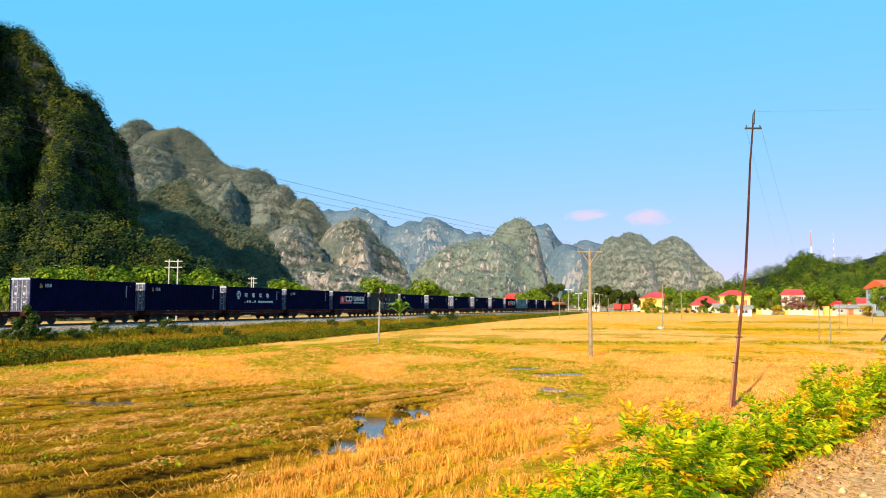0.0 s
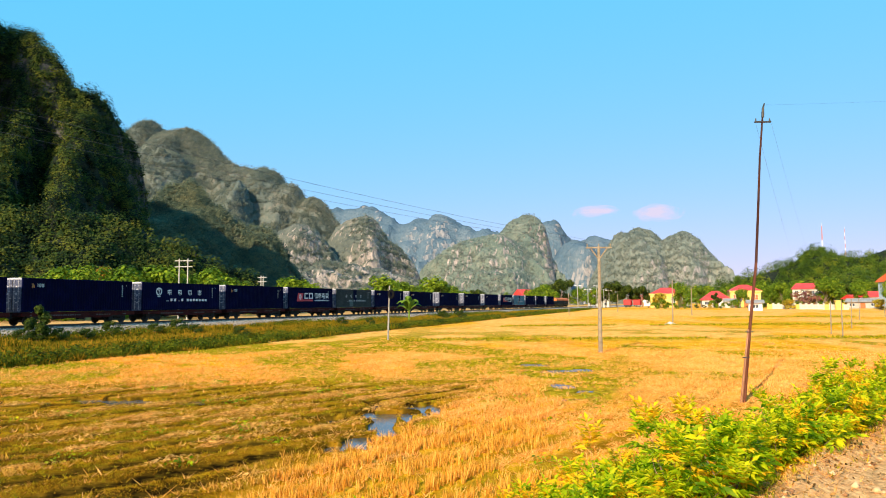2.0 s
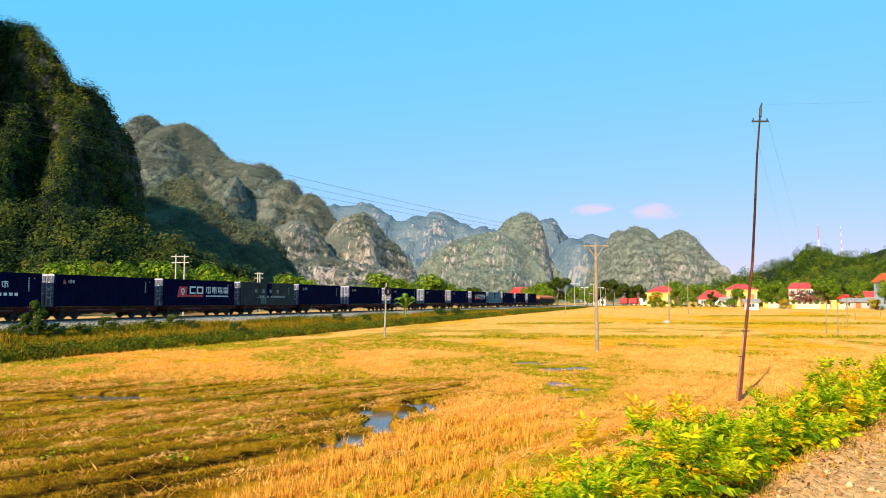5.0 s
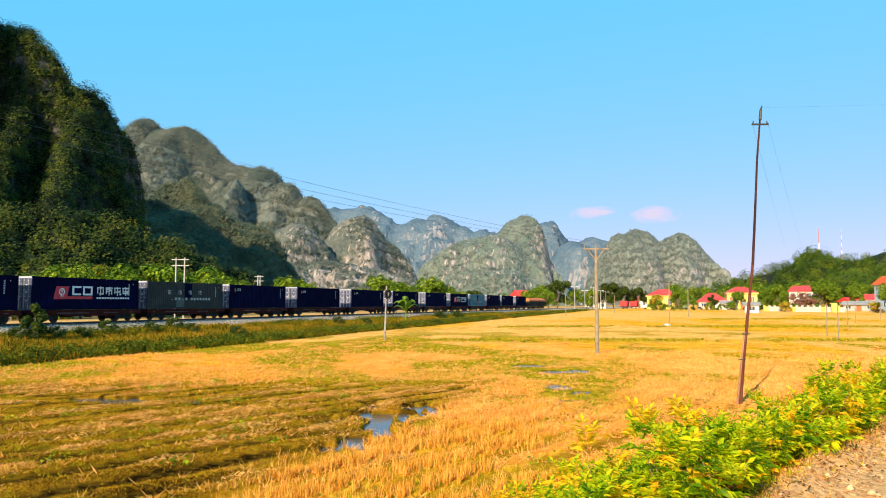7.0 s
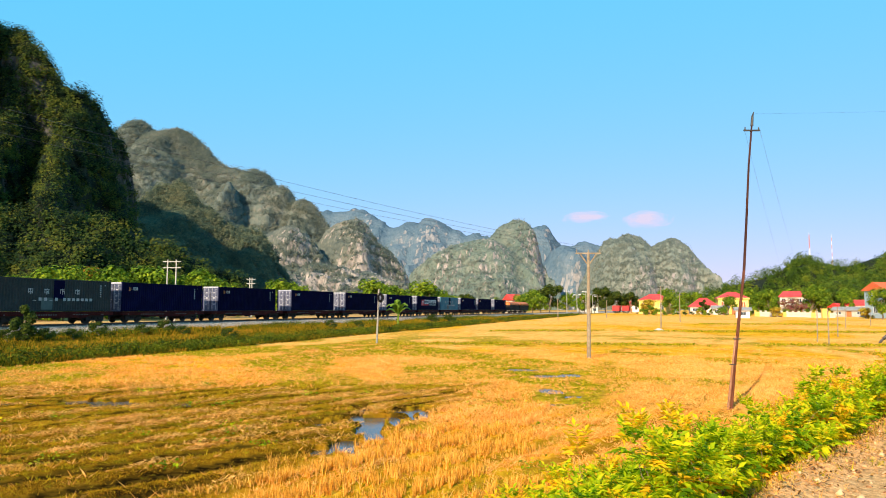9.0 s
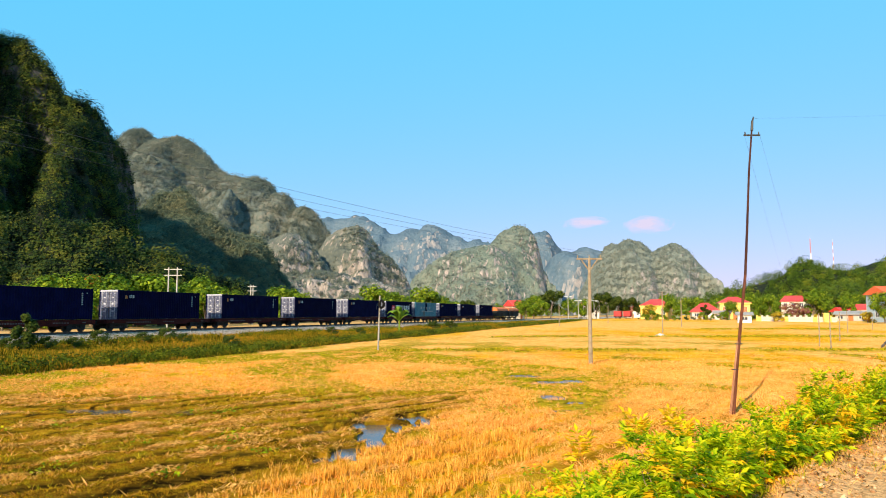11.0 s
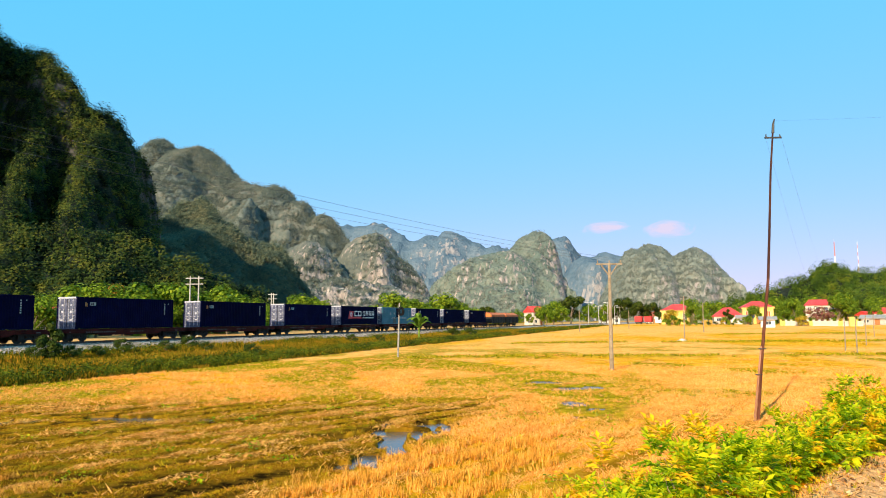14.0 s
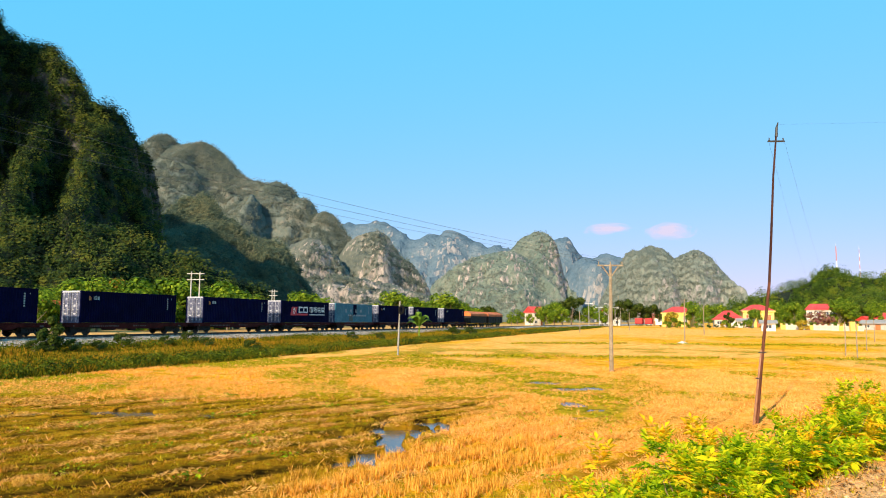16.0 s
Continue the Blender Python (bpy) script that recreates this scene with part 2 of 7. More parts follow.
def array_mesh(name, verts, faces, mats, smooth=False, attributes=None, index=None):
    """A mesh out of numpy arrays: verts (n, 3), faces (m, 3 or 4)."""
    me = bpy.data.meshes.new(name)
    k = faces.shape[1]
    me.vertices.add(len(verts))
    me.vertices.foreach_set("co", np.ascontiguousarray(verts, dtype=np.float32).ravel())
    me.loops.add(faces.size)
    me.loops.foreach_set("vertex_index", np.ascontiguousarray(faces, dtype=np.int32).ravel())
    me.polygons.add(len(faces))
    me.polygons.foreach_set("loop_start", np.arange(0, faces.size, k, dtype=np.int32))
    me.polygons.foreach_set("loop_total", np.full(len(faces), k, dtype=np.int32))
    if smooth:
        me.polygons.foreach_set("use_smooth", np.ones(len(faces), dtype=bool))
    for m in mats if isinstance(mats, (list, tuple)) else [mats]:
        me.materials.append(m)
    if index is not None:
        me.polygons.foreach_set("material_index", index.astype(np.int32))
    for key, val in (attributes or {}).items():
        me.attributes.new(key, "FLOAT", "POINT").data.foreach_set("value", val.astype(np.float32).ravel())
    me.update()
    me.validate()
    return me


def grid_faces(rows, cols, wrap=False):
    r = np.arange(rows - 1)[:, None]
    c = np.arange(cols if wrap else cols - 1)[None, :]
    d = (c + 1) % cols
    return np.stack([r * cols + c, r * cols + d, (r + 1) * cols + d, (r + 1) * cols + c], -1).reshape(-1, 4)


def part(name, bm, mat, parent=None, label="", smooth=False):
    """Links a bmesh as one mesh object, under a thing or a part."""
    me = bpy.data.meshes.new(name)
    if smooth:
        for f in bm.faces:
            f.smooth = True
    bm.to_mesh(me)
    bm.free()
    for m in mat if isinstance(mat, (list, tuple)) else [mat]:
        me.materials.append(m)
    ob = new(name, me)
    ob.parent = parent
    if label:
        ob["label"] = label
    return ob


def share(name, me, parent, m=None, label=""):
    ob = new(name, me)
    ob.parent = parent
    if m is not None:
        ob.matrix_basis = m
    if label:
        ob["label"] = label
    return ob


def thing(name, label, category, m=None, group="", kind=""):
    ob = new(name)
    ob.empty_display_size = 0.3
    if m is not None:
        ob.matrix_basis = m
    return tagged(ob, label, category, group, kind)


def box(bm, x0, x1, y0, y1, z0, z1, bevel=0.0, index=0):
    made = bmesh.ops.create_cube(bm, size=1.0)["verts"]
    bmesh.ops.transform(bm, matrix=Matrix.LocRotScale(((x0 + x1) / 2, (y0 + y1) / 2, (z0 + z1) / 2), None, (abs(x1 - x0), abs(y1 - y0), abs(z1 - z0))), verts=made)
    faces = {f for v in made for f in v.link_faces}
    for f in faces:
        f.material_index = index
    if bevel:
        edges = list({e for v in made for e in v.link_edges})
        for f in bmesh.ops.bevel(bm, geom=edges, offset=bevel, segments=1, affect="EDGES")["faces"]:
            f.material_index = index
    return bm


def tube(bm, a, b, r0, r1=None, seg=8, index=0):
    a, b = Vector(a), Vector(b)
    r1 = r0 if r1 is None else r1
    d = b - a
    made = bmesh.ops.create_cone(bm, cap_ends=True, segments=seg, radius1=r0, radius2=r1, depth=d.length)["verts"]
    bmesh.ops.transform(bm, matrix=Matrix.Translation((a + b) / 2) @ d.to_track_quat("Z", "Y").to_matrix().to_4x4(), verts=made)
    for f in {f for v in made for f in v.link_faces}:
        f.material_index = index
    return bm


def solid(*boxes, bevel=0.0):
    bm = bmesh.new()
    for b in boxes:
        box(bm, *b, bevel=bevel)
    return bm


def cards(centres, ups, size, rng, narrow=0.6, corners=4):
    """One leafy four- or three-sided card at each centre, turned at random round its own up vector."""
    n = len(centres)
    ups = ups / np.maximum(np.linalg.norm(ups, axis=1, keepdims=True), 1e-6)
    rand = rng.normal(size=(n, 3))
    u = np.cross(ups, rand)
    u /= np.maximum(np.linalg.norm(u, axis=1, keepdims=True), 1e-6)
    w = np.cross(ups, u)
    s = (size if np.ndim(size) else np.full(n, size))[:, None]
    if corners == 3:
        verts = np.stack([centres - u * s * 1.15, centres + u * s * 0.6 + w * s * narrow * 1.25, centres + u * s * 0.6 - w * s * narrow * 1.25], 1).reshape(-1, 3)
        return verts, np.arange(3 * n).reshape(-1, 3)
    a, b, c, d = centres - u * s, centres - w * s * narrow + ups * s * 0.25, centres + u * s, centres + w * s * narrow - ups * s * 0.1
    verts = np.stack([a, b, c, d], 1).reshape(-1, 3)
    faces = np.arange(4 * n).reshape(-1, 4)
    return verts, faces


# ---- the lie of the land ----
ALONG, ACROSS = Vector((0.3338, 0.9426, 0)), Vector((-0.9426, 0.3338, 0))  # along the railway, and from the camera towards it
RAIL_TOP, TRACK = 1.68, 54.96
PUDDLES = [(-2.45, 16.3, 0.6, 0.4, 30), (-2.2, 17.4, 0.34, 0.9, -5), (-1.95, 19.2, 0.42, 1.2, 0), (-2.1, 21.3, 0.95, 0.7, 10), (-1.6, 22.6, 1.15, 0.6, 10), (-3.4, 20.1, 0.6, 0.4, 20), (-0.85, 21.2, 0.55, 0.6, 0), (-1.66, 18.2, 0.36, 0.5, 0), (-1.1, 20.2, 0.3, 0.4, 0),
           (-14.0, 24.2, 0.95, 0.55, 0), (-12.3, 24.7, 0.95, 0.5, 10), (-10.9, 24.4, 0.75, 0.7, 0), (-8.5, 23.9, 0.4, 0.45, 0), (-15.6, 23.6, 0.6, 0.4, 0),
           (4.3, 28.5, 0.5, 0.9, 0), (4.8, 26.6, 0.35, 0.6, 0), (3.9, 24.6, 0.55, 0.4, 10), (4.2, 38.4, 0.7, 0.9, 0), (5.6, 35.0, 1.3, 0.6, 5)]
BUNDS = [61.0, 92.0, 126.0]


def puddle_depth(x, y):
    best = np.zeros_like(x)
    wob = fbm(x * 0.9, y * 0.9, 4, 5) - 0.5
    fine = fbm(x * 2.3, y * 1.6, 3, 15) - 0.5
    for cx, cy, a, b, turn in PUDDLES:
        t = radians(turn)
        u = (x - cx) * math.cos(t) + (y - cy) * math.sin(t)
        v = -(x - cx) * math.sin(t) + (y - cy) * math.cos(t)
        d = np.sqrt((u / a) ** 2 + (v / b) ** 2) + 1.1 * wob + 1.5 * fine
        best = np.maximum(best, ease(1.2, 0.85, d))
    return best


def road_side(x, y):
    """Metres from the road's edge towards the field."""
    return -0.743 * (x - 3.02) + 0.669 * (y - 6.10)


def streak(x, y, seed, along=0.22, across=1.25):
    """Noise drawn out along the harvester's way."""
    return fbm((0.61 * x + 0.79 * y) * along, (-0.79 * x + 0.61 * y) * across, 3, seed)


def rows(x, y, period=1.15):
    """Place across the harvester's rows: a wave from 0 in the wheel track to 1 on the standing row, and the row's own number 0 to 1."""
    v = (-0.79 * x + 0.61 * y + 2.2 * (fbm(x * 0.07, y * 0.07, 2, 31) - 0.5) + 0.25 * (fbm(x * 0.5, y * 0.5, 2, 32) - 0.5)) / period
    k = np.floor(v)
    return 0.5 - 0.5 * np.cos(v * 2 * math.pi), lattice(k, k * 0, 71)


def wetness(x, y):
    return ease(0.7, -2.6, x + 0.33 * (20 - y)) * ease(33, 27, y)


def marsh(x, y):
    """Low wet hollows round the smaller puddles, where weeds grow and no stubble stands."""
    hollow = 0.0
    for cx, cy, a, b in ((4.4, 26.3, 1.6, 3.4), (4.8, 36.0, 2.6, 4.0), (-12.3, 23.3, 4.6, 2.0)):
        hollow = np.maximum(hollow, np.exp(-((x - cx) / a) ** 4 - ((y - cy) / b) ** 4))
    return hollow


def swath(x, y):
    """Ridges of straw and stubble between the wheel tracks, 0 to 1."""
    wave, number = rows(x, y)
    return wave * (0.45 + 0.55 * number) * ease(30, 20, y) * ease(9, 5, x)


def land(x, y):
    x, y = np.asarray(x, float), np.asarray(y, float)
    across = -0.9432 * x + 0.3322 * y
    z = 1.3 * np.clip((y - 50) / 200, 0, 1)
    for b in BUNDS:
        line = y + 0.06 * x + 3 * (fbm(x * 0.02, y * 0 + b, 2, 3) - 0.5)
        z = z + 0.20 * np.exp(-((line - b) / 0.7) ** 2) * ease(-2, 8, x - 0.35 * (y - 40) + 14)
    z = z + 0.10 * (fbm(x * 0.45, y * 0.45, 4, 7) - 0.25) + (0.07 + 0.01 * wetness(x, y)) * swath(x, y) + 0.03 * wetness(x, y) - 0.03 * marsh(x, y) + 0.05 * (fbm(x * 2.1, y * 2.1, 3, 33) - 0.5)
    z = z - 0.30 * puddle_depth(x, y) * (y < 60)
    bank = 0.80 + 0.3 * (fbm(x * 0.2, y * 0.2, 3, 9) - 0.5) * ease(50, 46, across) + 0.35 * ease(58, 62, across)
    t = 0.40 * ease(35, 38, across) + 0.60 * ease(43, 50, across)
    z = z + (np.maximum(bank, z * 0.6) - z) * t
    z = z + ease(62, 75, across) * (0.6 * (fbm(x * 0.05, y * 0.05, 3, 4) - 0.4))
    side = road_side(x, y) + 0.35 * (fbm(x * 0.8, y * 0.8, 3, 12) - 0.5)
    top = 1.6 + 0.06 * (fbm(x * 1.4, y * 1.4, 3, 13) - 0.5) + 0.03 * (fbm(x * 5.5, y * 5.5, 2, 14) - 0.5)
    top = top + 0.11 * np.exp(-((side - 0.25) / 0.32) ** 2) * (0.5 + fbm(x * 1.1, y * 1.1, 3, 16))
    z = np.where(side < 3.4, np.maximum(z, z + (top - z) * ease(3.2, 0.1, side)), z)
    return z


def build_ground():
    fine = np.radians(np.arange(-41, 41.01, 0.2))
    coarse = np.radians(np.arange(45, 316, 5.0))
    turn = np.concatenate([fine, coarse])
    rad = np.concatenate([[0.001, 0.3, 0.8, 1.4, 2.0, 2.7], 3.2 * 1.0155 ** np.arange(236), 3.2 * 1.0155**235 * 1.05 ** np.arange(1, 75)])
    r, a = np.meshgrid(rad, turn, indexing="ij")
    x, y = 0.25 + r * np.sin(a), r * np.cos(a) - 0.25
    z = land(x, y)
    across = -0.9432 * x + 0.3322 * y
    side = road_side(x, y)
    pud = puddle_depth(x, y) * (y < 60)
    wave, number = rows(x, y)
    on_field = ease(36, 34.8, across) * ease(1.8, 3.0, side)
    near_wet = wetness(x, y)
    drier = (1 - near_wet) * ease(34, 24, y)
    patch = fbm(x * 0.22, y * 0.16, 4, 21) + 0.05 * ease(2, -8, x) - 0.04 * ease(-2, 4, x) - 0.09 * ease(4, 12, x)
    weeds = ease(0.45, 0.57, patch) * (0.25 + 0.75 * ease(13, 19, y)) * ease(120, 50, y) * (1 - 0.6 * near_wet)
    weeds = np.maximum(weeds, near_wet * ease(0.35, 0.55, number) * ease(0.92, 0.7, wave) * ease(0.34, 0.5, wave) * ease(0.36, 0.5, streak(x, y, 35)))
    weeds = np.maximum(weeds, 0.40 * drier * ease(0.30, 0.05, wave) * ease(0.42, 0.56, streak(x, y, 36)))
    weeds = np.maximum(weeds, 0.85 * marsh(x, y) * ease(0.36, 0.5, fbm(x * 0.6, y * 0.5, 3, 37)))
    for b in BUNDS:
        line = y + 0.06 * x + 3 * (fbm(x * 0.02, y * 0 + b, 2, 3) - 0.5)
        weeds = np.maximum(weeds, np.exp(-((line - b) / 0.9) ** 2) * ease(-2, 8, x - 0.35 * (y - 40) + 14) * ease(0.35, 0.55, fbm(x * 0.05, y * 0.05, 3, int(b))))
    weeds = np.maximum(weeds, np.exp(-((x - 4.5 - 0.27 * (y - 23)) / 0.6) ** 2) * ease(20, 23, y) * ease(46, 42, y) * 0.9)
    weeds = np.maximum(weeds, 0.8 * np.exp(-((y - 32 - 0.15 * (x + 12)) / 2.2) ** 2) * ease(-3, -8, x) * ease(0.36, 0.5, fbm(x * 0.3, y * 0.4, 3, 38)))
    track = ease(0.55, 0.28, wave + 0.2 * (fbm(x * 1.1, y * 1.1, 3, 39) - 0.5))
    mud = np.maximum(ease(0.05, 0.4, pud), near_wet * np.maximum(track, 0.36 + 0.42 * ease(20, 13, y) + 0.22 * ease(0.44, 0.56, streak(x, y, 33, 0.3, 0.7))) * (1 - 0.25 * weeds))
    # gaps between the dry rows are darkened with the same mask
    mud = np.clip(np.maximum(mud, 0.55 * drier * track * (1 - weeds)), 0, 1)
    dry = np.clip(0.75 * ease(26, 44, y + 1.2 * x) * ease(0.30, 0.52, fbm(x * 0.12, y * 0.06, 4, 24)), 0, 1)
    attr = {"dry": dry * on_field, "weeds": weeds * on_field, "mud": mud * on_field,
            "verge": np.maximum(ease(35, 36.2, across) * ease(52.6, 51.0, across), np.maximum(ease(76, 84, across), ease(3.2, 2.2, side) * ease(0.2, 0.7, side))),
            "road": np.maximum(ease(0.5, 0.1, side), 0.8 * ease(59.0, 60.0, across) * ease(150, 120, across)), "gravel": ease(50.2, 51.0, across) * ease(59.8, 58.9, across)}
    verts = np.stack([x, y, z], -1).reshape(-1, 3)
    faces = grid_faces(len(rad), len(turn), wrap=True)
    me = array_mesh("ground", verts, faces, STRAW, smooth=True, attributes=attr)
    tagged(new("ground", me), "harvested rice field with golden stubble, mud and grassy verge", "field", kind="structure")


build_ground()

WATER = bpy.data.materials.new("puddle_water")
WATER.use_nodes = True
_n = WATER.node_tree.nodes["Principled BSDF"]
_n.inputs["Base Color"].default_value = (0.09, 0.08, 0.065, 1)
_n.inputs["Roughness"].default_value = 0.18
_b = WATER.node_tree.nodes.new("ShaderNodeBump")
_t = WATER.node_tree.nodes.new("ShaderNodeTexNoise")
_t.inputs["Scale"].default_value = 5.0
_b.inputs["Distance"].default_value = 0.004
WATER.node_tree.links.new(_t.outputs["Fac"], _b.inputs["Height"])
WATER.node_tree.links.new(_b.outputs["Normal"], _n.inputs["Normal"])


def build_puddles():
    bm = bmesh.new()
    bm.faces.new([bm.verts.new(v) for v in ((-19, 15, 0), (10, 15, 0), (10, 41, 0), (-19, 41, 0))])
    ob = part("water", bm, WATER)
    ob.matrix_basis = pose(0, 0, -0.05)
    tagged(ob, "shallow muddy puddles reflecting the sky in the stubble", "puddle", kind="structure")


build_puddles()

# ---- mountains: each crest is its run for every metre of height, shoulder, steepness, number of ribs, and its line of x, y, height ----
NEAR = [
    # the summit and the shoulder over the cliff
    # its left end, out of view, is raised so its shadow reaches the spur
    (0.26, 2.2, 0.75, 0, [(-330, 262, 110), (-275, 263, 146), (-238, 264, 141), (-206, 265, 126), (-181, 264, 114), (-175, 263, 111), (-170, 262, 108), (-167, 262, 105), (-160, 260, 105), (-153, 258, 102), (-148, 258, 98), (-143, 257, 92), (-139, 256, 85), (-134, 256, 82), (-132, 256, 79)]),
    # the sheer wall that runs back from the shoulder
    (0.14, 2.0, 0.7, 0, [(-133, 252, 81), (-135, 266, 83), (-137, 277, 84), (-138, 287, 82), (-139, 297, 77), (-139, 304, 69), (-140, 311, 56)]),
    # a shoulder out of view beside the summit, added to shade its face
    (0.16, 1.5, 0.8, 0, [(-180, 264, 120), (-174, 242, 124), (-168, 224, 115), (-162, 206, 88), (-157, 190, 55)]),
    # the wooded rib below the shoulder
    (0.2, 1.5, 0.8, 0, [(-131, 254, 76), (-127, 243, 66), (-123, 231, 55), (-117, 216, 42), (-110, 200, 30)]),
    # the rib at the side of the summit
    (0.22, 1.5, 0.85, 0, [(-155, 257, 97), (-149, 243, 80), (-142, 229, 62), (-135, 212, 44), (-129, 198, 32)]),
    # the farthest rib
    (0.25, 1.5, 0.85, 0, [(-185, 262, 101), (-169, 236, 72), (-154, 212, 44)]),
    # the wooded foot
    (1.35, 1.1, 1.0, 4, [(-156, 200, 35), (-134, 200, 31), (-118, 201, 29), (-107, 206, 29), (-98, 213, 28), (-94, 219, 26), (-89, 224, 23), (-82, 230, 20), (-74, 238, 15), (-67, 242, 12)]),
]
SPUR = [
    (0.95, 1.25, 0.9, 3, [(-191, 405, 58), (-176, 405, 65), (-169, 408, 73), (-163, 410, 76), (-155, 412, 78), (-150, 412, 75), (-143, 412, 66), (-136, 414, 61), (-130, 416, 54), (-123, 418, 51), (-114, 420, 50), (-107, 422, 46), (-103, 424, 41), (-99, 426, 33), (-96, 428, 25), (-89, 430, 17)]),
]
RIDGE = [
    (1.05, 1.3, 0.95, 9, [(-500, 870, 151), (-444, 853, 168), (-397, 839, 187), (-378, 833, 197), (-367, 829, 204), (-359, 826, 211), (-352, 824, 215), (-346, 822, 217), (-339, 820, 214), (-333, 818, 207), (-328, 817, 200), (-322, 815, 205), (-313, 812, 206), (-306, 810, 208), (-300, 808, 208), (-291, 805, 204), (-280, 801, 196), (-269, 797, 185), (-257, 793, 173), (-245, 790, 162), (-235, 786, 157), (-224, 782, 155), (-215, 779, 151), (-209, 777, 153), (-199, 773, 153), (-191, 771, 149), (-186, 769, 143), (-179, 766, 132), (-169, 763, 132), (-161, 760, 131), (-156, 758, 124), (-153, 757, 114), (-143, 753, 116), (-134, 750, 112), (-127, 747, 102), (-119, 744, 88), (-107, 740, 70)]),
]
CRAG = [
    # the block under the ridge
    (0.75, 1.5, 0.8, 4, [(-156, 600, 52), (-147, 600, 66), (-139, 600, 70), (-129, 600, 73), (-121, 600, 70), (-113, 600, 66), (-106, 600, 57), (-99, 600, 48), (-92, 600, 38)]),
    # the block beyond it
    (0.7, 1.6, 0.75, 4, [(-113, 640, 55), (-102, 641, 72), (-94, 642, 77), (-85, 644, 81), (-76, 645, 84), (-68, 646, 79), (-63, 646, 71), (-57, 647, 62), (-48, 648, 56), (-40, 649, 46), (-32, 650, 35)]),
    # the low foot
    (1.3, 1.2, 0.9, 3, [(-156, 560, 27), (-127, 570, 36), (-102, 578, 39), (-80, 585, 37), (-58, 592, 33), (-30, 600, 25)]),
]
FAR = [
    # the jagged range
    (1.2, 1.3, 0.9, 6, [(-405, 1800, 222), (-317, 1787, 234), (-297, 1784, 241), (-284, 1782, 248), (-265, 1779, 239), (-245, 1776, 241), (-226, 1773, 242), (-213, 1771, 249), (-188, 1767, 240), (-169, 1764, 231), (-156, 1762, 220), (-142, 1760, 215), (-131, 1758, 203), (-118, 1756, 195), (-101, 1753, 203), (-85, 1750, 216), (-64, 1747, 215), (-52, 1745, 210), (-47, 1744, 221), (-26, 1741, 223), (-11, 1739, 217), (8, 1736, 207), (25, 1733, 192), (42, 1730, 188), (60, 1727, 176), (83, 1723, 181), (98, 1721, 174), (157, 1711, 163), (223, 1700, 142)]),
]
TOWER = [
    # the tower
    (0.62, 1.9, 0.7, 4, [(74, 1140, 114), (83, 1141, 123), (89, 1142, 132), (97, 1143, 138), (106, 1144, 140), (115, 1145, 145), (129, 1146, 145), (138, 1147, 140), (144, 1148, 130), (150, 1149, 112), (154, 1149, 93), (161, 1150, 74)]),
    # its long wooded flank
    (1.15, 1.2, 0.9, 5, [(-45, 1060, 56), (-12, 1067, 80), (14, 1073, 96), (41, 1078, 104), (62, 1083, 108), (79, 1086, 106), (100, 1091, 92), (122, 1095, 80), (135, 1098, 58), (145, 1100, 41)]),
]
MID = [
    # the pointed hill behind the tower
    (0.75, 1.4, 0.85, 3, [(147, 1600, 159), (191, 1600, 177), (210, 1600, 185), (230, 1600, 189), (243, 1600, 178), (255, 1600, 159), (268, 1600, 144), (285, 1600, 128)]),
    # the scarp below it
    (0.8, 1.5, 0.8, 4, [(194, 1400, 84), (222, 1400, 118), (239, 1400, 128), (253, 1400, 125), (267, 1400, 120), (288, 1400, 110), (310, 1400, 104), (332, 1400, 93)]),
]
DISTANT = [
    (1.0, 1.4, 0.9, 0, [(494, 2900, 229), (538, 2900, 256), (563, 2900, 272), (591, 2900, 279), (611, 2900, 268), (645, 2900, 259), (700, 2900, 240)]),
]
TWIN = [
    (0.85, 1.55, 0.85, 7, [(264, 1310, 69), (284, 1306, 105), (297, 1304, 125), (310, 1302, 133), (319, 1300, 130), (329, 1299, 137), (340, 1297, 139), (359, 1293, 133), (366, 1292, 124), (374, 1291, 113), (387, 1288, 121), (403, 1285, 129), (417, 1283, 131), (431, 1280, 124), (439, 1279, 116), (446, 1277, 101), (458, 1275, 86), (471, 1272, 67), (483, 1270, 50)]),
]
HILL = [
    (1.5, 1.25, 0.95, 3, [(134, 375, 10), (145, 372, 13), (150, 371, 15), (162, 367, 18), (169, 365, 20), (174, 364, 22), (179, 362, 27), (183, 362, 29), (187, 360, 29), (191, 359, 27), (196, 358, 26), (201, 356, 25), (206, 355, 25), (212, 353, 28), (217, 351, 29), (234, 346, 32), (251, 340, 29)]),
]


def along(line, x, y):
    """Height of a crest's line abreast of each place, and the distance from it; the line runs one way along its chord."""
    pts = np.array(line, float)
    ux, uy = pts[-1, 0] - pts[0, 0], pts[-1, 1] - pts[0, 1]
    size = math.hypot(ux, uy)
    ux, uy = ux / size, uy / size
    at = (pts[:, 0] - pts[0, 0]) * ux + (pts[:, 1] - pts[0, 1]) * uy
    off = -(pts[:, 0] - pts[0, 0]) * uy + (pts[:, 1] - pts[0, 1]) * ux
    s = (x - pts[0, 0]) * ux + (y - pts[0, 1]) * uy
    d = -(x - pts[0, 0]) * uy + (y - pts[0, 1]) * ux - np.interp(s, at, off)
    past = np.maximum(-s, s - size)
    return np.interp(s, at, pts[:, 2]) - 2.2 * np.maximum(past, 0), np.abs(d)


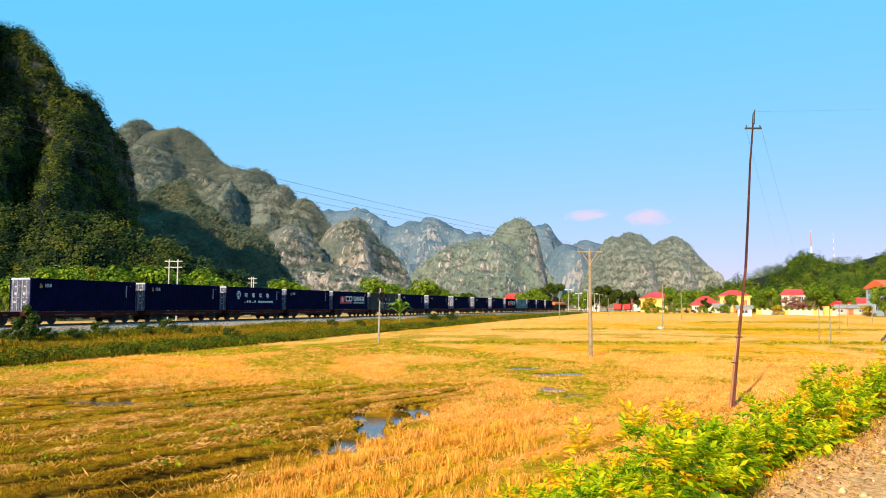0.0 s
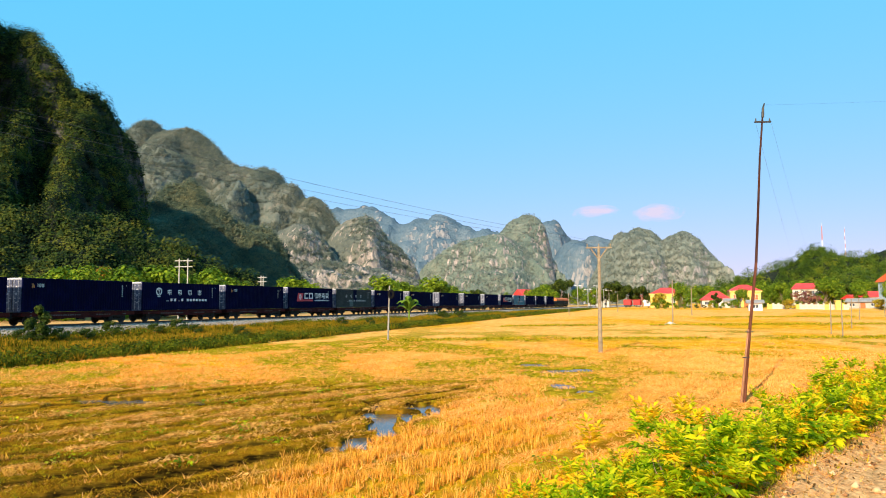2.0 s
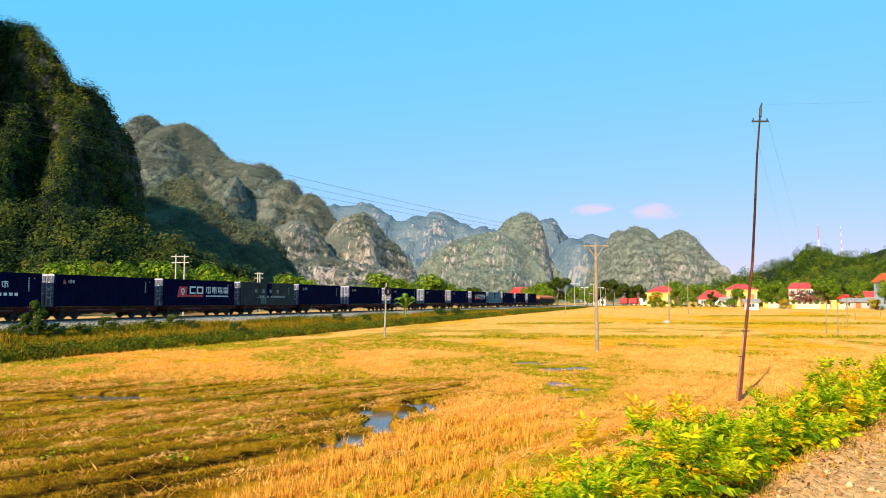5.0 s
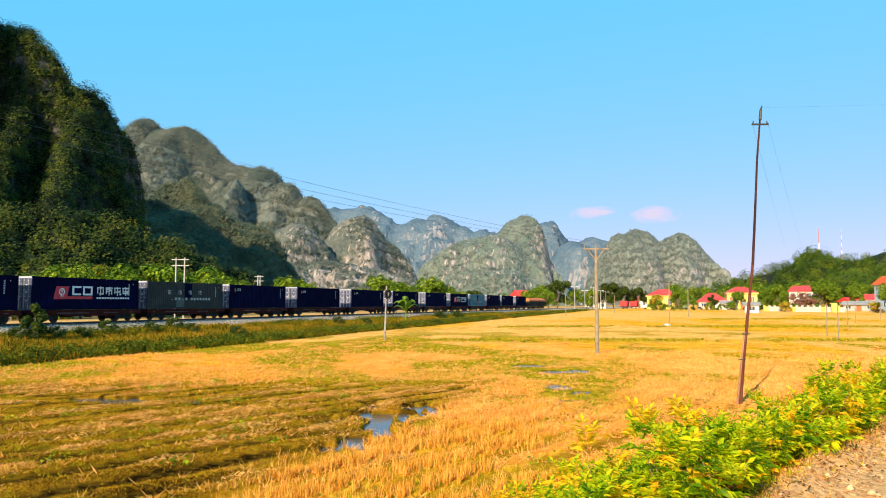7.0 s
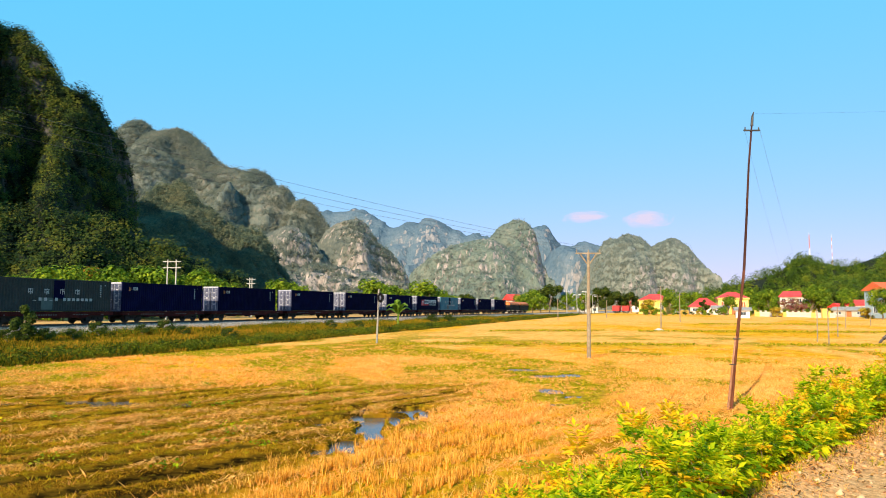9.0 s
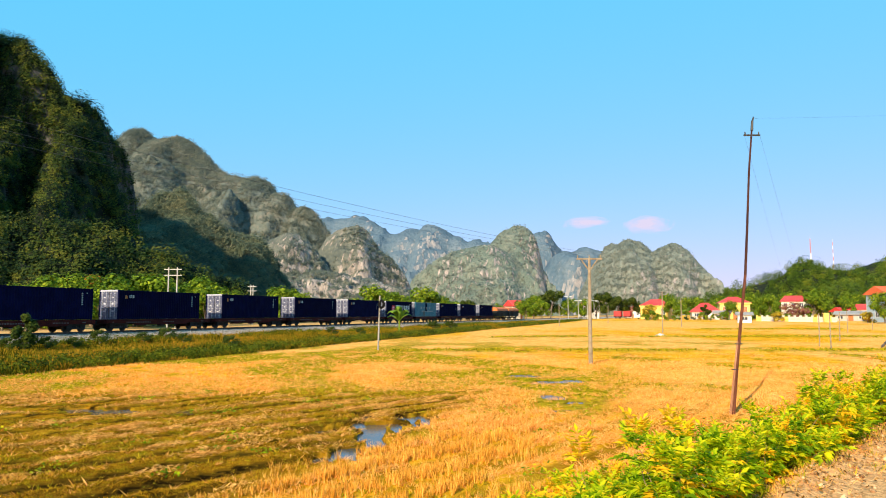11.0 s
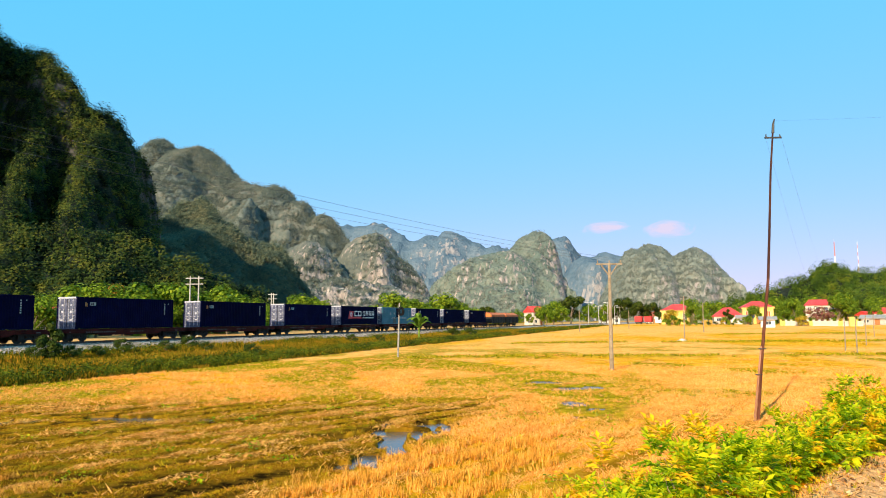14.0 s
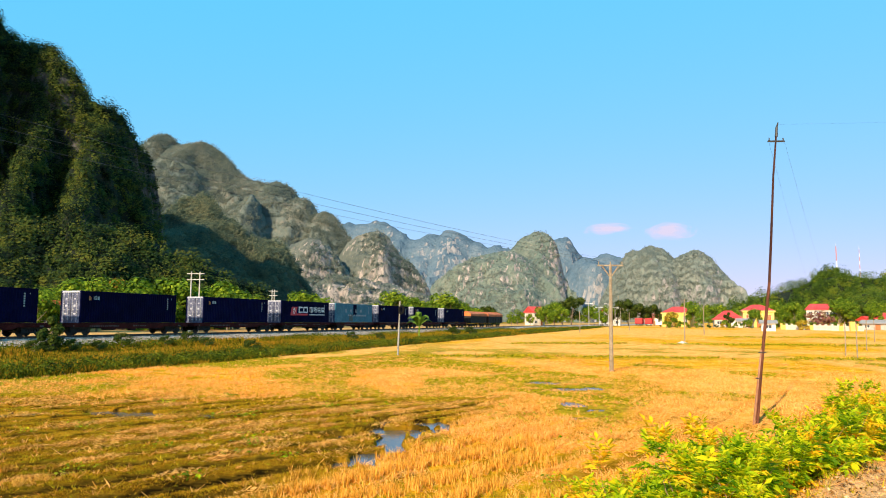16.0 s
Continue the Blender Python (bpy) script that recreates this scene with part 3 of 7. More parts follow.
def ribs_of(line, run, count, rng):
    """Ribs that run down from a crest towards the valley, with hollows between."""
    pts = np.array(line, float)
    out = []
    for k in range(count):
        f = (k + 0.5 + rng.uniform(-0.25, 0.25)) / count * (len(pts) - 1)
        i = int(f)
        top = pts[i] + (pts[i + 1] - pts[i]) * (f - i)
        way = np.array([rng.uniform(-0.1, 0.7), -1.0])
        way /= np.hypot(*way)
        reach, path = max(top[2], 10) * run * rng.uniform(0.95, 1.35), []
        for s in (0.0, 0.2, 0.42, 0.65, 0.85, 1.0):
            bend = rng.normal() * 0.05 * reach
            path.append((top[0] + way[0] * reach * s + bend, top[1] + way[1] * reach * s, top[2] * (0.97 - 0.93 * s ** rng.uniform(0.9, 1.3))))
        out.append((run * 0.5, 1.2, 0.95, path))
    return out


def mountain_height(mountain, x, y, rough, wave, seed):
    wx = x + wave * 0.14 * (fbm(x / wave, y / wave, 3, seed + 50) - 0.5)
    wy = y + wave * 0.9 * (fbm(x / wave, y / wave, 3, seed + 60) - 0.5)
    z, rel = np.full_like(x, -30.0), np.zeros_like(x)
    rng = np.random.default_rng(seed + 500)
    top = None
    for run, p, q, ribs, line in mountain:
        crests = [(run, p, q, line)] + ribs_of(line, run, max(ribs, 0), rng)
        for k, (run, p, q, path) in enumerate(crests):
            h, d = along(path, wx, wy)
            if k == 0 and ribs >= 0:
                top = h
            else:
                h = np.minimum(h, 0.86 * top)
            d = d / (run * np.maximum(h, 8.0))
            hz = h * np.clip(1 - d**p, 0, 1) ** q - 30 * np.clip(d - 1, 0, 1)
            rel = np.where(hz > z, np.clip(hz / np.maximum(top, 1.0), 0, 1), rel)
            z = np.maximum(z, hz)
    calm = 1 - 0.8 * ease(0.80, 0.97, rel)
    lumps = fbm(x / (wave * 0.5), y / (wave * 0.5), 5, seed) - 0.5
    creases = np.abs(fbm(x / (wave * 0.35), y / (wave * 0.35), 4, seed + 20) - 0.5)
    gully = np.abs(fbm(x / (wave * 1.1), y / (wave * 1.1), 3, seed + 90) - 0.5)
    z = z + np.clip(z / 25, 0, 1) * rough * calm * (2.0 * lumps - 2.6 * creases + 0.25)
    z = z - 5.0 * rough * gully * np.clip(4 * rel * (1 - rel) - 0.25, 0, 1)
    ledge = rough * 1.6
    return z + np.clip(z / 25, 0, 1) * calm * 0.14 * ledge * np.sin((z / ledge + 2.5 * lumps) * 2 * math.pi)


def build_mountain(label, mountain, step, rough, wave, seed, mat, name="mountain", canopy=0.0):
    spots = [(q[0], q[1], c[0] * q[2] + 8) for c in mountain for q in c[4]]
    x0, x1 = min(q[0] - 1.1 * q[2] for q in spots), max(q[0] + 1.3 * q[2] for q in spots)
    y0, y1 = min(q[1] - 1.5 * q[2] for q in spots), max(q[1] + 0.8 * q[2] for q in spots)
    gx, gy = np.arange(x0, x1, step), np.arange(y0, y1, step)
    y, x = np.meshgrid(gy, gx, indexing="ij")
    z = mountain_height(mountain, x, y, rough, wave, seed)
    rng = np.random.default_rng(seed)
    leafy = ease(0.35, 0.6, fbm(x / (wave * 0.4), y / (wave * 0.4), 4, seed + 33))
    bushy = rng.normal(size=z.shape) * 0.6 + 3.0 * (fbm(x / (2.6 * step), y / (2.6 * step), 2, seed + 44) - 0.5)
    z = z + canopy * (0.25 + 0.75 * leafy) * bushy * np.clip(z / 10, 0, 1)
    x, y = x + rng.normal(size=z.shape) * 0.2 * step, y + rng.normal(size=z.shape) * 0.2 * step
    verts = np.stack([x, y, z], -1).reshape(-1, 3)
    faces = grid_faces(len(gy), len(gx))
    keep = (verts[:, 2][faces].max(axis=1) > -2)
    used = np.unique(faces[keep])
    back = np.zeros(len(verts), dtype=np.int64)
    back[used] = np.arange(len(used))
    me = array_mesh(name, verts[used], back[faces[keep]], mat, smooth=False)
    return tagged(new(name, me), label, "mountain", kind="structure")


build_mountain("steep karst mountain covered with dark forest", NEAR, 1.5, 5.0, 26, 1, HAZED_ROCK_NEAR, canopy=0.4)
build_mountain("long forested karst ridge with twin summits", RIDGE, 2.1, 9.0, 70, 2, HAZED_ROCK_RIDGE, canopy=0.5)
build_mountain("wooded spur below the long karst ridge", SPUR, 1.8, 7.0, 50, 12, HAZED_ROCK_SPUR, canopy=0.5)
build_mountain("grey limestone crags with pale bare faces", CRAG, 1.6, 8.0, 40, 3, HAZED_ROCK_CRAG, canopy=0.7)
build_mountain("hazy jagged karst range", FAR, 5.5, 16.0, 130, 4, HAZED_ROCK_FAR, canopy=1.7)
build_mountain("karst tower with pale cliff", TOWER, 3.2, 11.0, 80, 5, HAZED_ROCK_TOWER, canopy=1.2)
build_mountain("wooded karst hills with bare scarps", MID, 5.0, 12.0, 90, 6, HAZED_ROCK_FAR, canopy=1.5)
build_mountain("distant karst hill with haze blue in its colour", DISTANT, 10.0, 14.0, 140, 7, HAZED_ROCK_FAR, canopy=2.0)
build_mountain("pair of rounded karst domes", TWIN, 3.6, 9.0, 80, 8, HAZED_ROCK_DOME, canopy=1.2)
build_mountain("low hill overgrown with trees", HILL, 2.5, 3.0, 40, 9, HAZED_ROCK_NEAR, "hill")


def forest_on(name, label, mountain, rough, wave, seed, count, size, leaves, leaf, mat, box_xy, keep=None, even=0.3):
    """Tree crowns of many leaf clumps on the camera's side of a mountain."""
    rng = np.random.default_rng(seed)
    x = rng.uniform(box_xy[0], box_xy[1], count * 9)
    y = rng.uniform(box_xy[2], box_xy[3], count * 9)
    z = mountain_height(mountain, x, y, rough, wave, seed)
    z2 = mountain_height(mountain, x * 1.008, y * 1.008, rough, wave, seed)
    # steep faces carry more trees to the square metre of plan
    slope = np.abs(z2 - z) / (0.008 * np.hypot(x, y))
    ok = (z > 0.5) & (z2 > z - 0.25) & (rng.random(len(x)) < (0.3 + slope) / 2.5)
    if keep is not None:
        ok &= keep(x, y, z, rng)
    x, y, z = x[ok][:count], y[ok][:count], z[ok][:count]
    n = len(x)
    s = size * rng.uniform(0.55, 1.35, n)
    tree = np.repeat(np.arange(n), leaves)
    d = rng.normal(size=(len(tree), 3))
    d /= np.linalg.norm(d, axis=1, keepdims=True)
    lump = rng.uniform(-0.42, 0.42, (n, 4, 3))
    p = lump[tree, rng.integers(0, 4, len(tree))] + d * 0.55
    pos = np.stack([x, y, z], -1)[tree] + p * s[tree, None] * np.array([1, 1, 1.1]) + np.array([0, 0, 0.55]) * s[tree, None]
    verts, faces = cards(pos, d * (1 - even) + np.array([0.1, -1.0, 0.75]) * even + np.array([0, 0, 0.4]), leaf * rng.uniform(0.6, 1.4, len(tree)), rng, 0.75, 3)
    me = array_mesh(name, verts, faces, mat, attributes={"tree": np.repeat(rng.random(n)[tree], 3)})
    tagged(new(name, me), label, "forest", kind="stuff")


forest_on("forest", "dark green forest on the karst slope", NEAR, 5.0, 26, 1, 7600, 2.6, 62, 0.31, HAZED_FOREST, (-260, -60, 110, 330), even=0.45)
forest_on("forest", "scrub woods on the long ridge", RIDGE, 9.0, 70, 2, 36000, 2.4, 8, 0.56, HAZED_FOREST_HIGH, (-480, -60, 480, 980), lambda x, y, z, r: (x > -0.60 * y) & (fbm(x / 60, y / 60, 4, 78) + 0.3 * r.random(len(x)) > 0.50), 0.72)
forest_on("forest", "brown-green woods on the spur of the ridge", SPUR, 7.0, 50, 12, 9000, 2.4, 26, 0.5, HAZED_FOREST_MID, (-260, -60, 290, 480), lambda x, y, z, r: x > -0.62 * y, 0.55)
forest_on("forest", "trees covering the low hill", HILL, 3.0, 40, 9, 1700, 3.0, 130, 0.30, HILL_TREE, (95, 300, 270, 400))
forest_on("forest", "scrub on the limestone crags", CRAG, 8.0, 40, 3, 7000, 2.0, 12, 0.5, HAZED_FOREST_HIGH, (-190, 10, 500, 720), lambda x, y, z, r: (fbm(x / 45, y / 45, 3, 77) + 0.3 * r.random(len(x)) > 0.58) & (r.random(len(x)) < 0.25 + z / 60), 0.65)
forest_on("forest", "scrub on the karst tower", TOWER, 11.0, 80, 5, 6000, 2.4, 8, 0.75, HAZED_FOREST_FAR, (-140, 330, 880, 1250), lambda x, y, z, r: fbm(x / 70, y / 70, 3, 79) + 0.3 * r.random(len(x)) > 0.58, 0.65)
forest_on("forest", "scrub on the rounded karst domes", TWIN, 9.0, 80, 8, 5000, 2.6, 8, 0.8, HAZED_FOREST_FAR, (200, 560, 1150, 1450), lambda x, y, z, r: fbm(x / 70, y / 70, 3, 80) + 0.3 * r.random(len(x)) > 0.58, 0.65)

# ---- railway ----
BALLAST = material("ballast_stone", [(0.18, 0.150, 0.120), (0.34, 0.290, 0.245), (0.52, 0.450, 0.385)], scale=14, fine=4, rough=0.95, bump=0.05, bump_scale=18)
STONE = material("broken_stone", [(0.11, 0.085, 0.066), (0.27, 0.22, 0.18), (0.50, 0.42, 0.345)], scale=3, per="island", spread=0.7, rough=0.95)
RAIL_STEEL = material("rail_steel", [(0.05, 0.03, 0.022), (0.12, 0.08, 0.06)], scale=5, rough=0.6, metal=0.3)
CONCRETE = material("concrete", [(0.28, 0.26, 0.23), (0.42, 0.40, 0.36), (0.52, 0.49, 0.45)], scale=2.5, rough=0.9, bump=0.004)


def rail_pose(s, offset=0.0, z=0.0):
    p = ALONG * s + ACROSS * (TRACK + offset)
    return pose(p.x, p.y, z, 0, 0, -math.degrees(math.atan2(ALONG.x, ALONG.y)))


def build_track():
    # local y runs along the line
    bed = bmesh.new()
    rng = np.random.default_rng(5)
    section = [(-4.3, 0.62), (-3.0, 1.12), (-1.75, 1.5), (1.75, 1.5), (3.0, 1.12), (4.3, 0.62)]
    steps = np.concatenate([np.arange(-60, 200, 0.6), np.arange(200, 900, 10.0)])
    prev = None
    for s in steps:
        j = rng.uniform(-0.06, 0.06, (len(section), 2))
        now = [bed.verts.new((px + j[i, 0], s, pz + j[i, 1] * 0.6)) for i, (px, pz) in enumerate(section)]
        if prev:
            for i in range(len(section) - 1):
                bed.faces.new((prev[i], now[i], now[i + 1], prev[i + 1]))
        prev = now
    ob = part("ballast", bed, BALLAST)
    ob.matrix_basis = rail_pose(0)
    tagged(ob, "pale grey stone ballast bed of the railway", "ballast", kind="structure")
    n = 15000
    s, c = rng.uniform(22, 190, n), rng.uniform(-4.4, -1.3, n)
    base = np.interp(c, [-4.3, -3.0, -1.75, 0], [0.62, 1.12, 1.5, 1.5]) + rng.uniform(-0.02, 0.05, n)
    size = rng.uniform(0.03, 0.085, n)
    octa = np.array([(1, 0, 0), (0, 1, 0), (-1, 0, 0), (0, -1, 0), (0, 0, 0.8), (0, 0, -0.8)], float)
    # the camera's side of the bed is at positive local x
    verts = (octa[None] * (size[:, None] * rng.uniform(0.6, 1.4, (n, 6)))[:, :, None] + np.stack([-c, s, base], -1)[:, None]).reshape(-1, 3)
    tri = np.array([(0, 1, 4), (1, 2, 4), (2, 3, 4), (3, 0, 4), (1, 0, 5), (2, 1, 5), (3, 2, 5), (0, 3, 5)])
    stones = new("ballast_stones", array_mesh("ballast_stones", verts, (tri[None] + 6 * np.arange(n)[:, None, None]).reshape(-1, 3), STONE))
    stones.matrix_basis = rail_pose(0)
    tagged(stones, "broken grey stones strewn over the ballast shoulder", "stones", kind="stuff")
    track = thing("railway_track", "straight railway track with steel rails on concrete sleepers", "railway", rail_pose(0), kind="structure")
    for off in (-0.75, 0.75):
        bm = solid((off - 0.036, off + 0.036, -60, 900, RAIL_TOP - 0.04, RAIL_TOP), (off - 0.01, off + 0.01, -60, 900, RAIL_TOP - 0.14, RAIL_TOP - 0.04), (off - 0.07, off + 0.07, -60, 900, RAIL_TOP - 0.17, RAIL_TOP - 0.14))
        part("rail", bm, RAIL_STEEL, track)
    sl = solid((-1.25, 1.25, -0.13, 0.13, RAIL_TOP - 0.36, RAIL_TOP - 0.17), bevel=0.02)
    first = part("sleeper", sl, CONCRETE, track)
    for k in range(1, 280):
        share("sleeper", first.data, track, pose(0, k * 0.6, 0))


build_track()

# ---- train ----
NAVY = material("navy_paint", [(0.0010, 0.0014, 0.013), (0.0017, 0.0024, 0.022), (0.0034, 0.005, 0.036)], scale=0.9, rough=0.75, per="object", spread=0.15, specular=0.04)
GREY_GREEN = material("grey_green_paint", [(0.013, 0.019, 0.018), (0.022, 0.029, 0.028), (0.034, 0.042, 0.039)], scale=0.9, rough=0.6, specular=0.2)
FADED_PANEL = material("faded_panel_paint", [(0.060, 0.085, 0.080), (0.085, 0.115, 0.105)], scale=0.9, rough=0.6, specular=0.2)
TEAL = material("teal_paint", [(0.01, 0.09, 0.13), (0.02, 0.14, 0.19), (0.04, 0.19, 0.24)], scale=0.9, rough=0.5)
DOOR_PAINT = material("door_paint", [(0.030, 0.036, 0.075), (0.075, 0.085, 0.14), (0.21, 0.22, 0.27)], scale=1.6, rough=0.45)
DOOR_STEEL = material("galvanised_bar", [(0.35, 0.36, 0.38), (0.6, 0.6, 0.62)], scale=4, rough=0.4, metal=0.6)
WHITE = material("white_lettering", [(0.62, 0.62, 0.62), (0.8, 0.8, 0.8)], scale=3, rough=0.6)
FADED = material("faded_lettering", [(0.05, 0.042, 0.04), (0.12, 0.10, 0.095)], scale=3, rough=0.8)
FAINT = material("faint_lettering", [(0.26, 0.28, 0.27), (0.40, 0.42, 0.41)], scale=3, rough=0.7)
PLACARD_AND_LIT_HEADER = material("placard_and_lit_header_paint", [(0.30, 0.32, 0.38), (0.48, 0.48, 0.52)], scale=3, rough=0.6)
RED_PATCH = material("red_emblem", [(0.45, 0.02, 0.03), (0.62, 0.04, 0.05)], scale=3, rough=0.6)
WAGON_RED = material("wagon_oxide", [(0.018, 0.0025, 0.0022), (0.046, 0.006, 0.005), (0.085, 0.014, 0.010)], scale=1.5, rough=0.8, specular=0.1, bump=0.003)
WAGON_BLACK = material("wagon_black", [(0.005, 0.0045, 0.004), (0.012, 0.011, 0.010), (0.028, 0.024, 0.021)], scale=2.0, rough=0.75)
WHEEL_STEEL = material("wheel_steel", [(0.015, 0.012, 0.010), (0.05, 0.04, 0.032)], scale=3, rough=0.6, metal=0.4)
ORANGE = material("orange_tarpaulin", [(0.36, 0.065, 0.01), (0.56, 0.13, 0.02), (0.66, 0.20, 0.04)], scale=0.8, rough=0.6, bump=0.03, bump_scale=1.5)

WHEEL = 0.42
CL, CW, CH = 12.192, 2.438, 2.896   # forty-foot high-cube container
# local frame: y along the train (away from the camera), x to the camera's side, z up from the deck


EMBLEM = material("emblem_paint", [(0.30, 0.05, 0.02), (0.42, 0.16, 0.04), (0.50, 0.34, 0.12)], scale=4, rough=0.6)


def corrugated(depth, pitch, length, z0, z1):
    """A pressed steel side wall in the local y-z plane, waves along y."""
    bm = bmesh.new()
    shape = [(0.0, 0.0), (0.25, 0.0), (0.5, 1.0), (0.75, 1.0)]
    prev, y = None, 0.0
    n = int(length / pitch)
    pts = [((k + f) * length / n, -d * depth) for k in range(n) for f, d in shape] + [(length, 0.0)]
    for y, d in pts:
        now = (bm.verts.new((d, y, z0)), bm.verts.new((d, y, z1)))
        if prev:
            bm.faces.new((prev[0], now[0], now[1], prev[1]))
        prev = now
    return bm


def lettering(parent, x, rows, mat):
    """Plain bars of paint on the side: (y0, y1, z0, z1)."""
    bm = bmesh.new()
    for y0, y1, z0, z1 in rows:
        box(bm, x, x + 0.006, y0, y1, z0, z1)
    return tagged(part("lettering", bm, mat, parent), kind="stuff")


def glyph(rng, y, z, size):
    """A square character drawn as a few plain strokes."""
    w = size * 0.13
    out = [(y, y + size, z + size * 0.78, z + size * 0.78 + w), (y + size * 0.44, y + size * 0.44 + w, z, z + size)]
    for k in range(3):
        a, b = sorted(rng.uniform(0, size, 2))
        h = z + size * rng.uniform(0.05, 0.65)
        out.append((y + a, y + max(b, a + 0.3 * size), h, h + w))
    out.append((y + size * 0.05, y + size * 0.05 + w, z + size * 0.2, z + size * 0.8))
    out.append((y + size * 0.82, y + size * 0.82 + w, z + size * 0.1, z + size * 0.7))
    return out


def ring(parent, x, y, z, r, mat):
    bm = bmesh.new()
    k = 14
    for a in range(k):
        t0, t1 = 2 * math.pi * a / k + 0.25, 2 * math.pi * (a + 1) / k + 0.25
        if 4.4 < t0 < 5.0:
            continue
        q = [(x, y + rr * math.cos(t), z + rr * math.sin(t)) for rr, t in ((r, t0), (r, t1), (0.72 * r, t1), (0.72 * r, t0))]
        bm.faces.new([bm.verts.new(p) for p in q])
    box(bm, x - 0.001, x + 0.004, y - 0.1 * r, y + 0.1 * r, z - r * 1.25, z + 0.45 * r)
    box(bm, x - 0.001, x + 0.004, y - 0.35 * r, y + 0.35 * r, z + 0.3 * r, z + 0.5 * r)
    box(bm, x - 0.001, x + 0.004, y - 0.55 * r, y + 0.55 * r, z - r * 1.3, z - 1.12 * r)
    return part("emblem", bm, mat, parent, "white ring-shaped railway emblem")


def build_container(paint, label, style, door=DOOR_PAINT):
    c = thing("shipping_container", label, "container", group="containers on the train")
    h = CW / 2
    post = solid((-h, -h + 0.13, 0, 0.13, 0, CH), (h - 0.13, h, 0, 0.13, 0, CH), (-h, -h + 0.13, CL - 0.13, CL, 0, CH), (h - 0.13, h, CL - 0.13, CL, 0, CH),
                 (-h, -h + 0.07, 0.13, CL - 0.13, 0.02, 0.16), (h - 0.07, h, 0.13, CL - 0.13, 0.02, 0.16), (-h, -h + 0.06, 0.13, CL - 0.13, CH - 0.13, CH - 0.02), (h - 0.06, h, 0.13, CL - 0.13, CH - 0.13, CH - 0.02), bevel=0.012)
    part("frame", post, paint, c)
    for sx, turn in ((1, 0), (-1, 180)):
        side = part("side_wall", corrugated(0.036, 0.28, CL - 0.24, 0.15, CH - 0.12), paint, c)
        side.matrix_basis = pose(sx * (h - 0.012), 0.12 if sx > 0 else CL - 0.12, 0, 0, 0, turn)
    part("roof", solid((-h + 0.05, h - 0.05, 0.1, CL - 0.1, CH - 0.06, CH - 0.015)), paint, c)
    part("floor", solid((-h + 0.05, h - 0.05, 0.1, CL - 0.1, 0.03, 0.16)), paint, c)
    part("end_wall", solid((-h + 0.1, h - 0.1, CL - 0.1, CL - 0.05, 0.1, CH - 0.1)), paint, c)
    # pale header stands in for the sunlit top of the door
    part("door_header", solid((-h + 0.12, h - 0.12, 0.0, 0.1, CH - 0.16, CH)), PLACARD_AND_LIT_HEADER, c)
    part("door_sill", solid((-h + 0.12, h - 0.12, 0.0, 0.1, 0, 0.16)), door, c)
    part("gasket", solid((-0.035, 0.035, 0.025, 0.07, 0.17, CH - 0.17)), WAGON_BLACK, c)
    for sx in (-1, 1):
        d = part("door", solid((min(0.035 * sx, 1.06 * sx), max(0.035 * sx, 1.06 * sx), 0.03, 0.08, 0.17, CH - 0.17), *[(min(0.1 * sx, 1.0 * sx), max(0.1 * sx, 1.0 * sx), 0.012, 0.03, 0.3 + 0.5 * k, 0.62 + 0.5 * k) for k in range(5)], bevel=0.006), door, c, "pale grey-blue ribbed steel door")
        for k, (lx, lz) in enumerate(((0.52, 2.1), (0.5, 1.45), (0.55, 0.75))):
            part("placard", solid((lx * sx - 0.12 - 0.03 * k, lx * sx + 0.1, 0.004, 0.011, lz, lz + 0.12 + 0.07 * (k % 2))), PLACARD_AND_LIT_HEADER, d)
        for bx in (0.28, 0.78):
            bm = bmesh.new()
            tube(bm, (bx * sx, -0.03, 0.1), (bx * sx, -0.03, CH - 0.1), 0.02, seg=6)
            box(bm, bx * sx - 0.03, bx * sx + 0.22, -0.045, -0.015, 1.15, 1.21)
            for z in (0.3, 0.9, 1.7, 2.5):
                box(bm, bx * sx - 0.06, bx * sx + 0.06, -0.05, 0.02, z, z + 0.07)
            part("locking_bar", bm, DOOR_STEEL, d)
    casting = solid((-0.09, 0.09, -0.09, 0.09, -0.06, 0.06), bevel=0.015)
    first = part("corner_casting", casting, paint, c)
    first.matrix_basis = pose(h - 0.085, 0.085, 0.06)
    for sx in (-1, 1):
        for y in (0.085, CL - 0.085):
            for z in (0.06, CH - 0.055):
                if (sx, y, z) != (1, 0.085, 0.06):
                    share("corner_casting", first.data, c, pose(sx * (h - 0.085), y, z))
    x = h + 0.002
    rng = np.random.default_rng(len(label))
    marks = [(CL - 1.35, CL - 1.2, CH - 0.55 - 0.2 * k, CH - 0.42 - 0.2 * k) for k in range(6)] + [(CL - 0.8, CL - 0.7, CH - 0.5, CH - 0.4)]
    lettering(c, x, marks, FAINT)
    if style == "plain":
        lettering(c, x, [(1.42, 1.50, 2.12, 2.42), (1.55, 1.80, 2.12, 2.20), (1.55, 1.80, 2.24, 2.30), (1.55, 1.80, 2.34, 2.42), (1.86, 2.08, 2.12, 2.42)], FAINT)
        bm = bmesh.new()
        for k in range(3):
            box(bm, x - 0.001, x + 0.004, 0.88 + 0.10 * k, 0.95 + 0.10 * k, 2.02 + 0.05 * (k == 1), 2.42 - 0.10 * (k == 2))
        part("emblem", bm, EMBLEM, c, "small worn red and gold emblem")
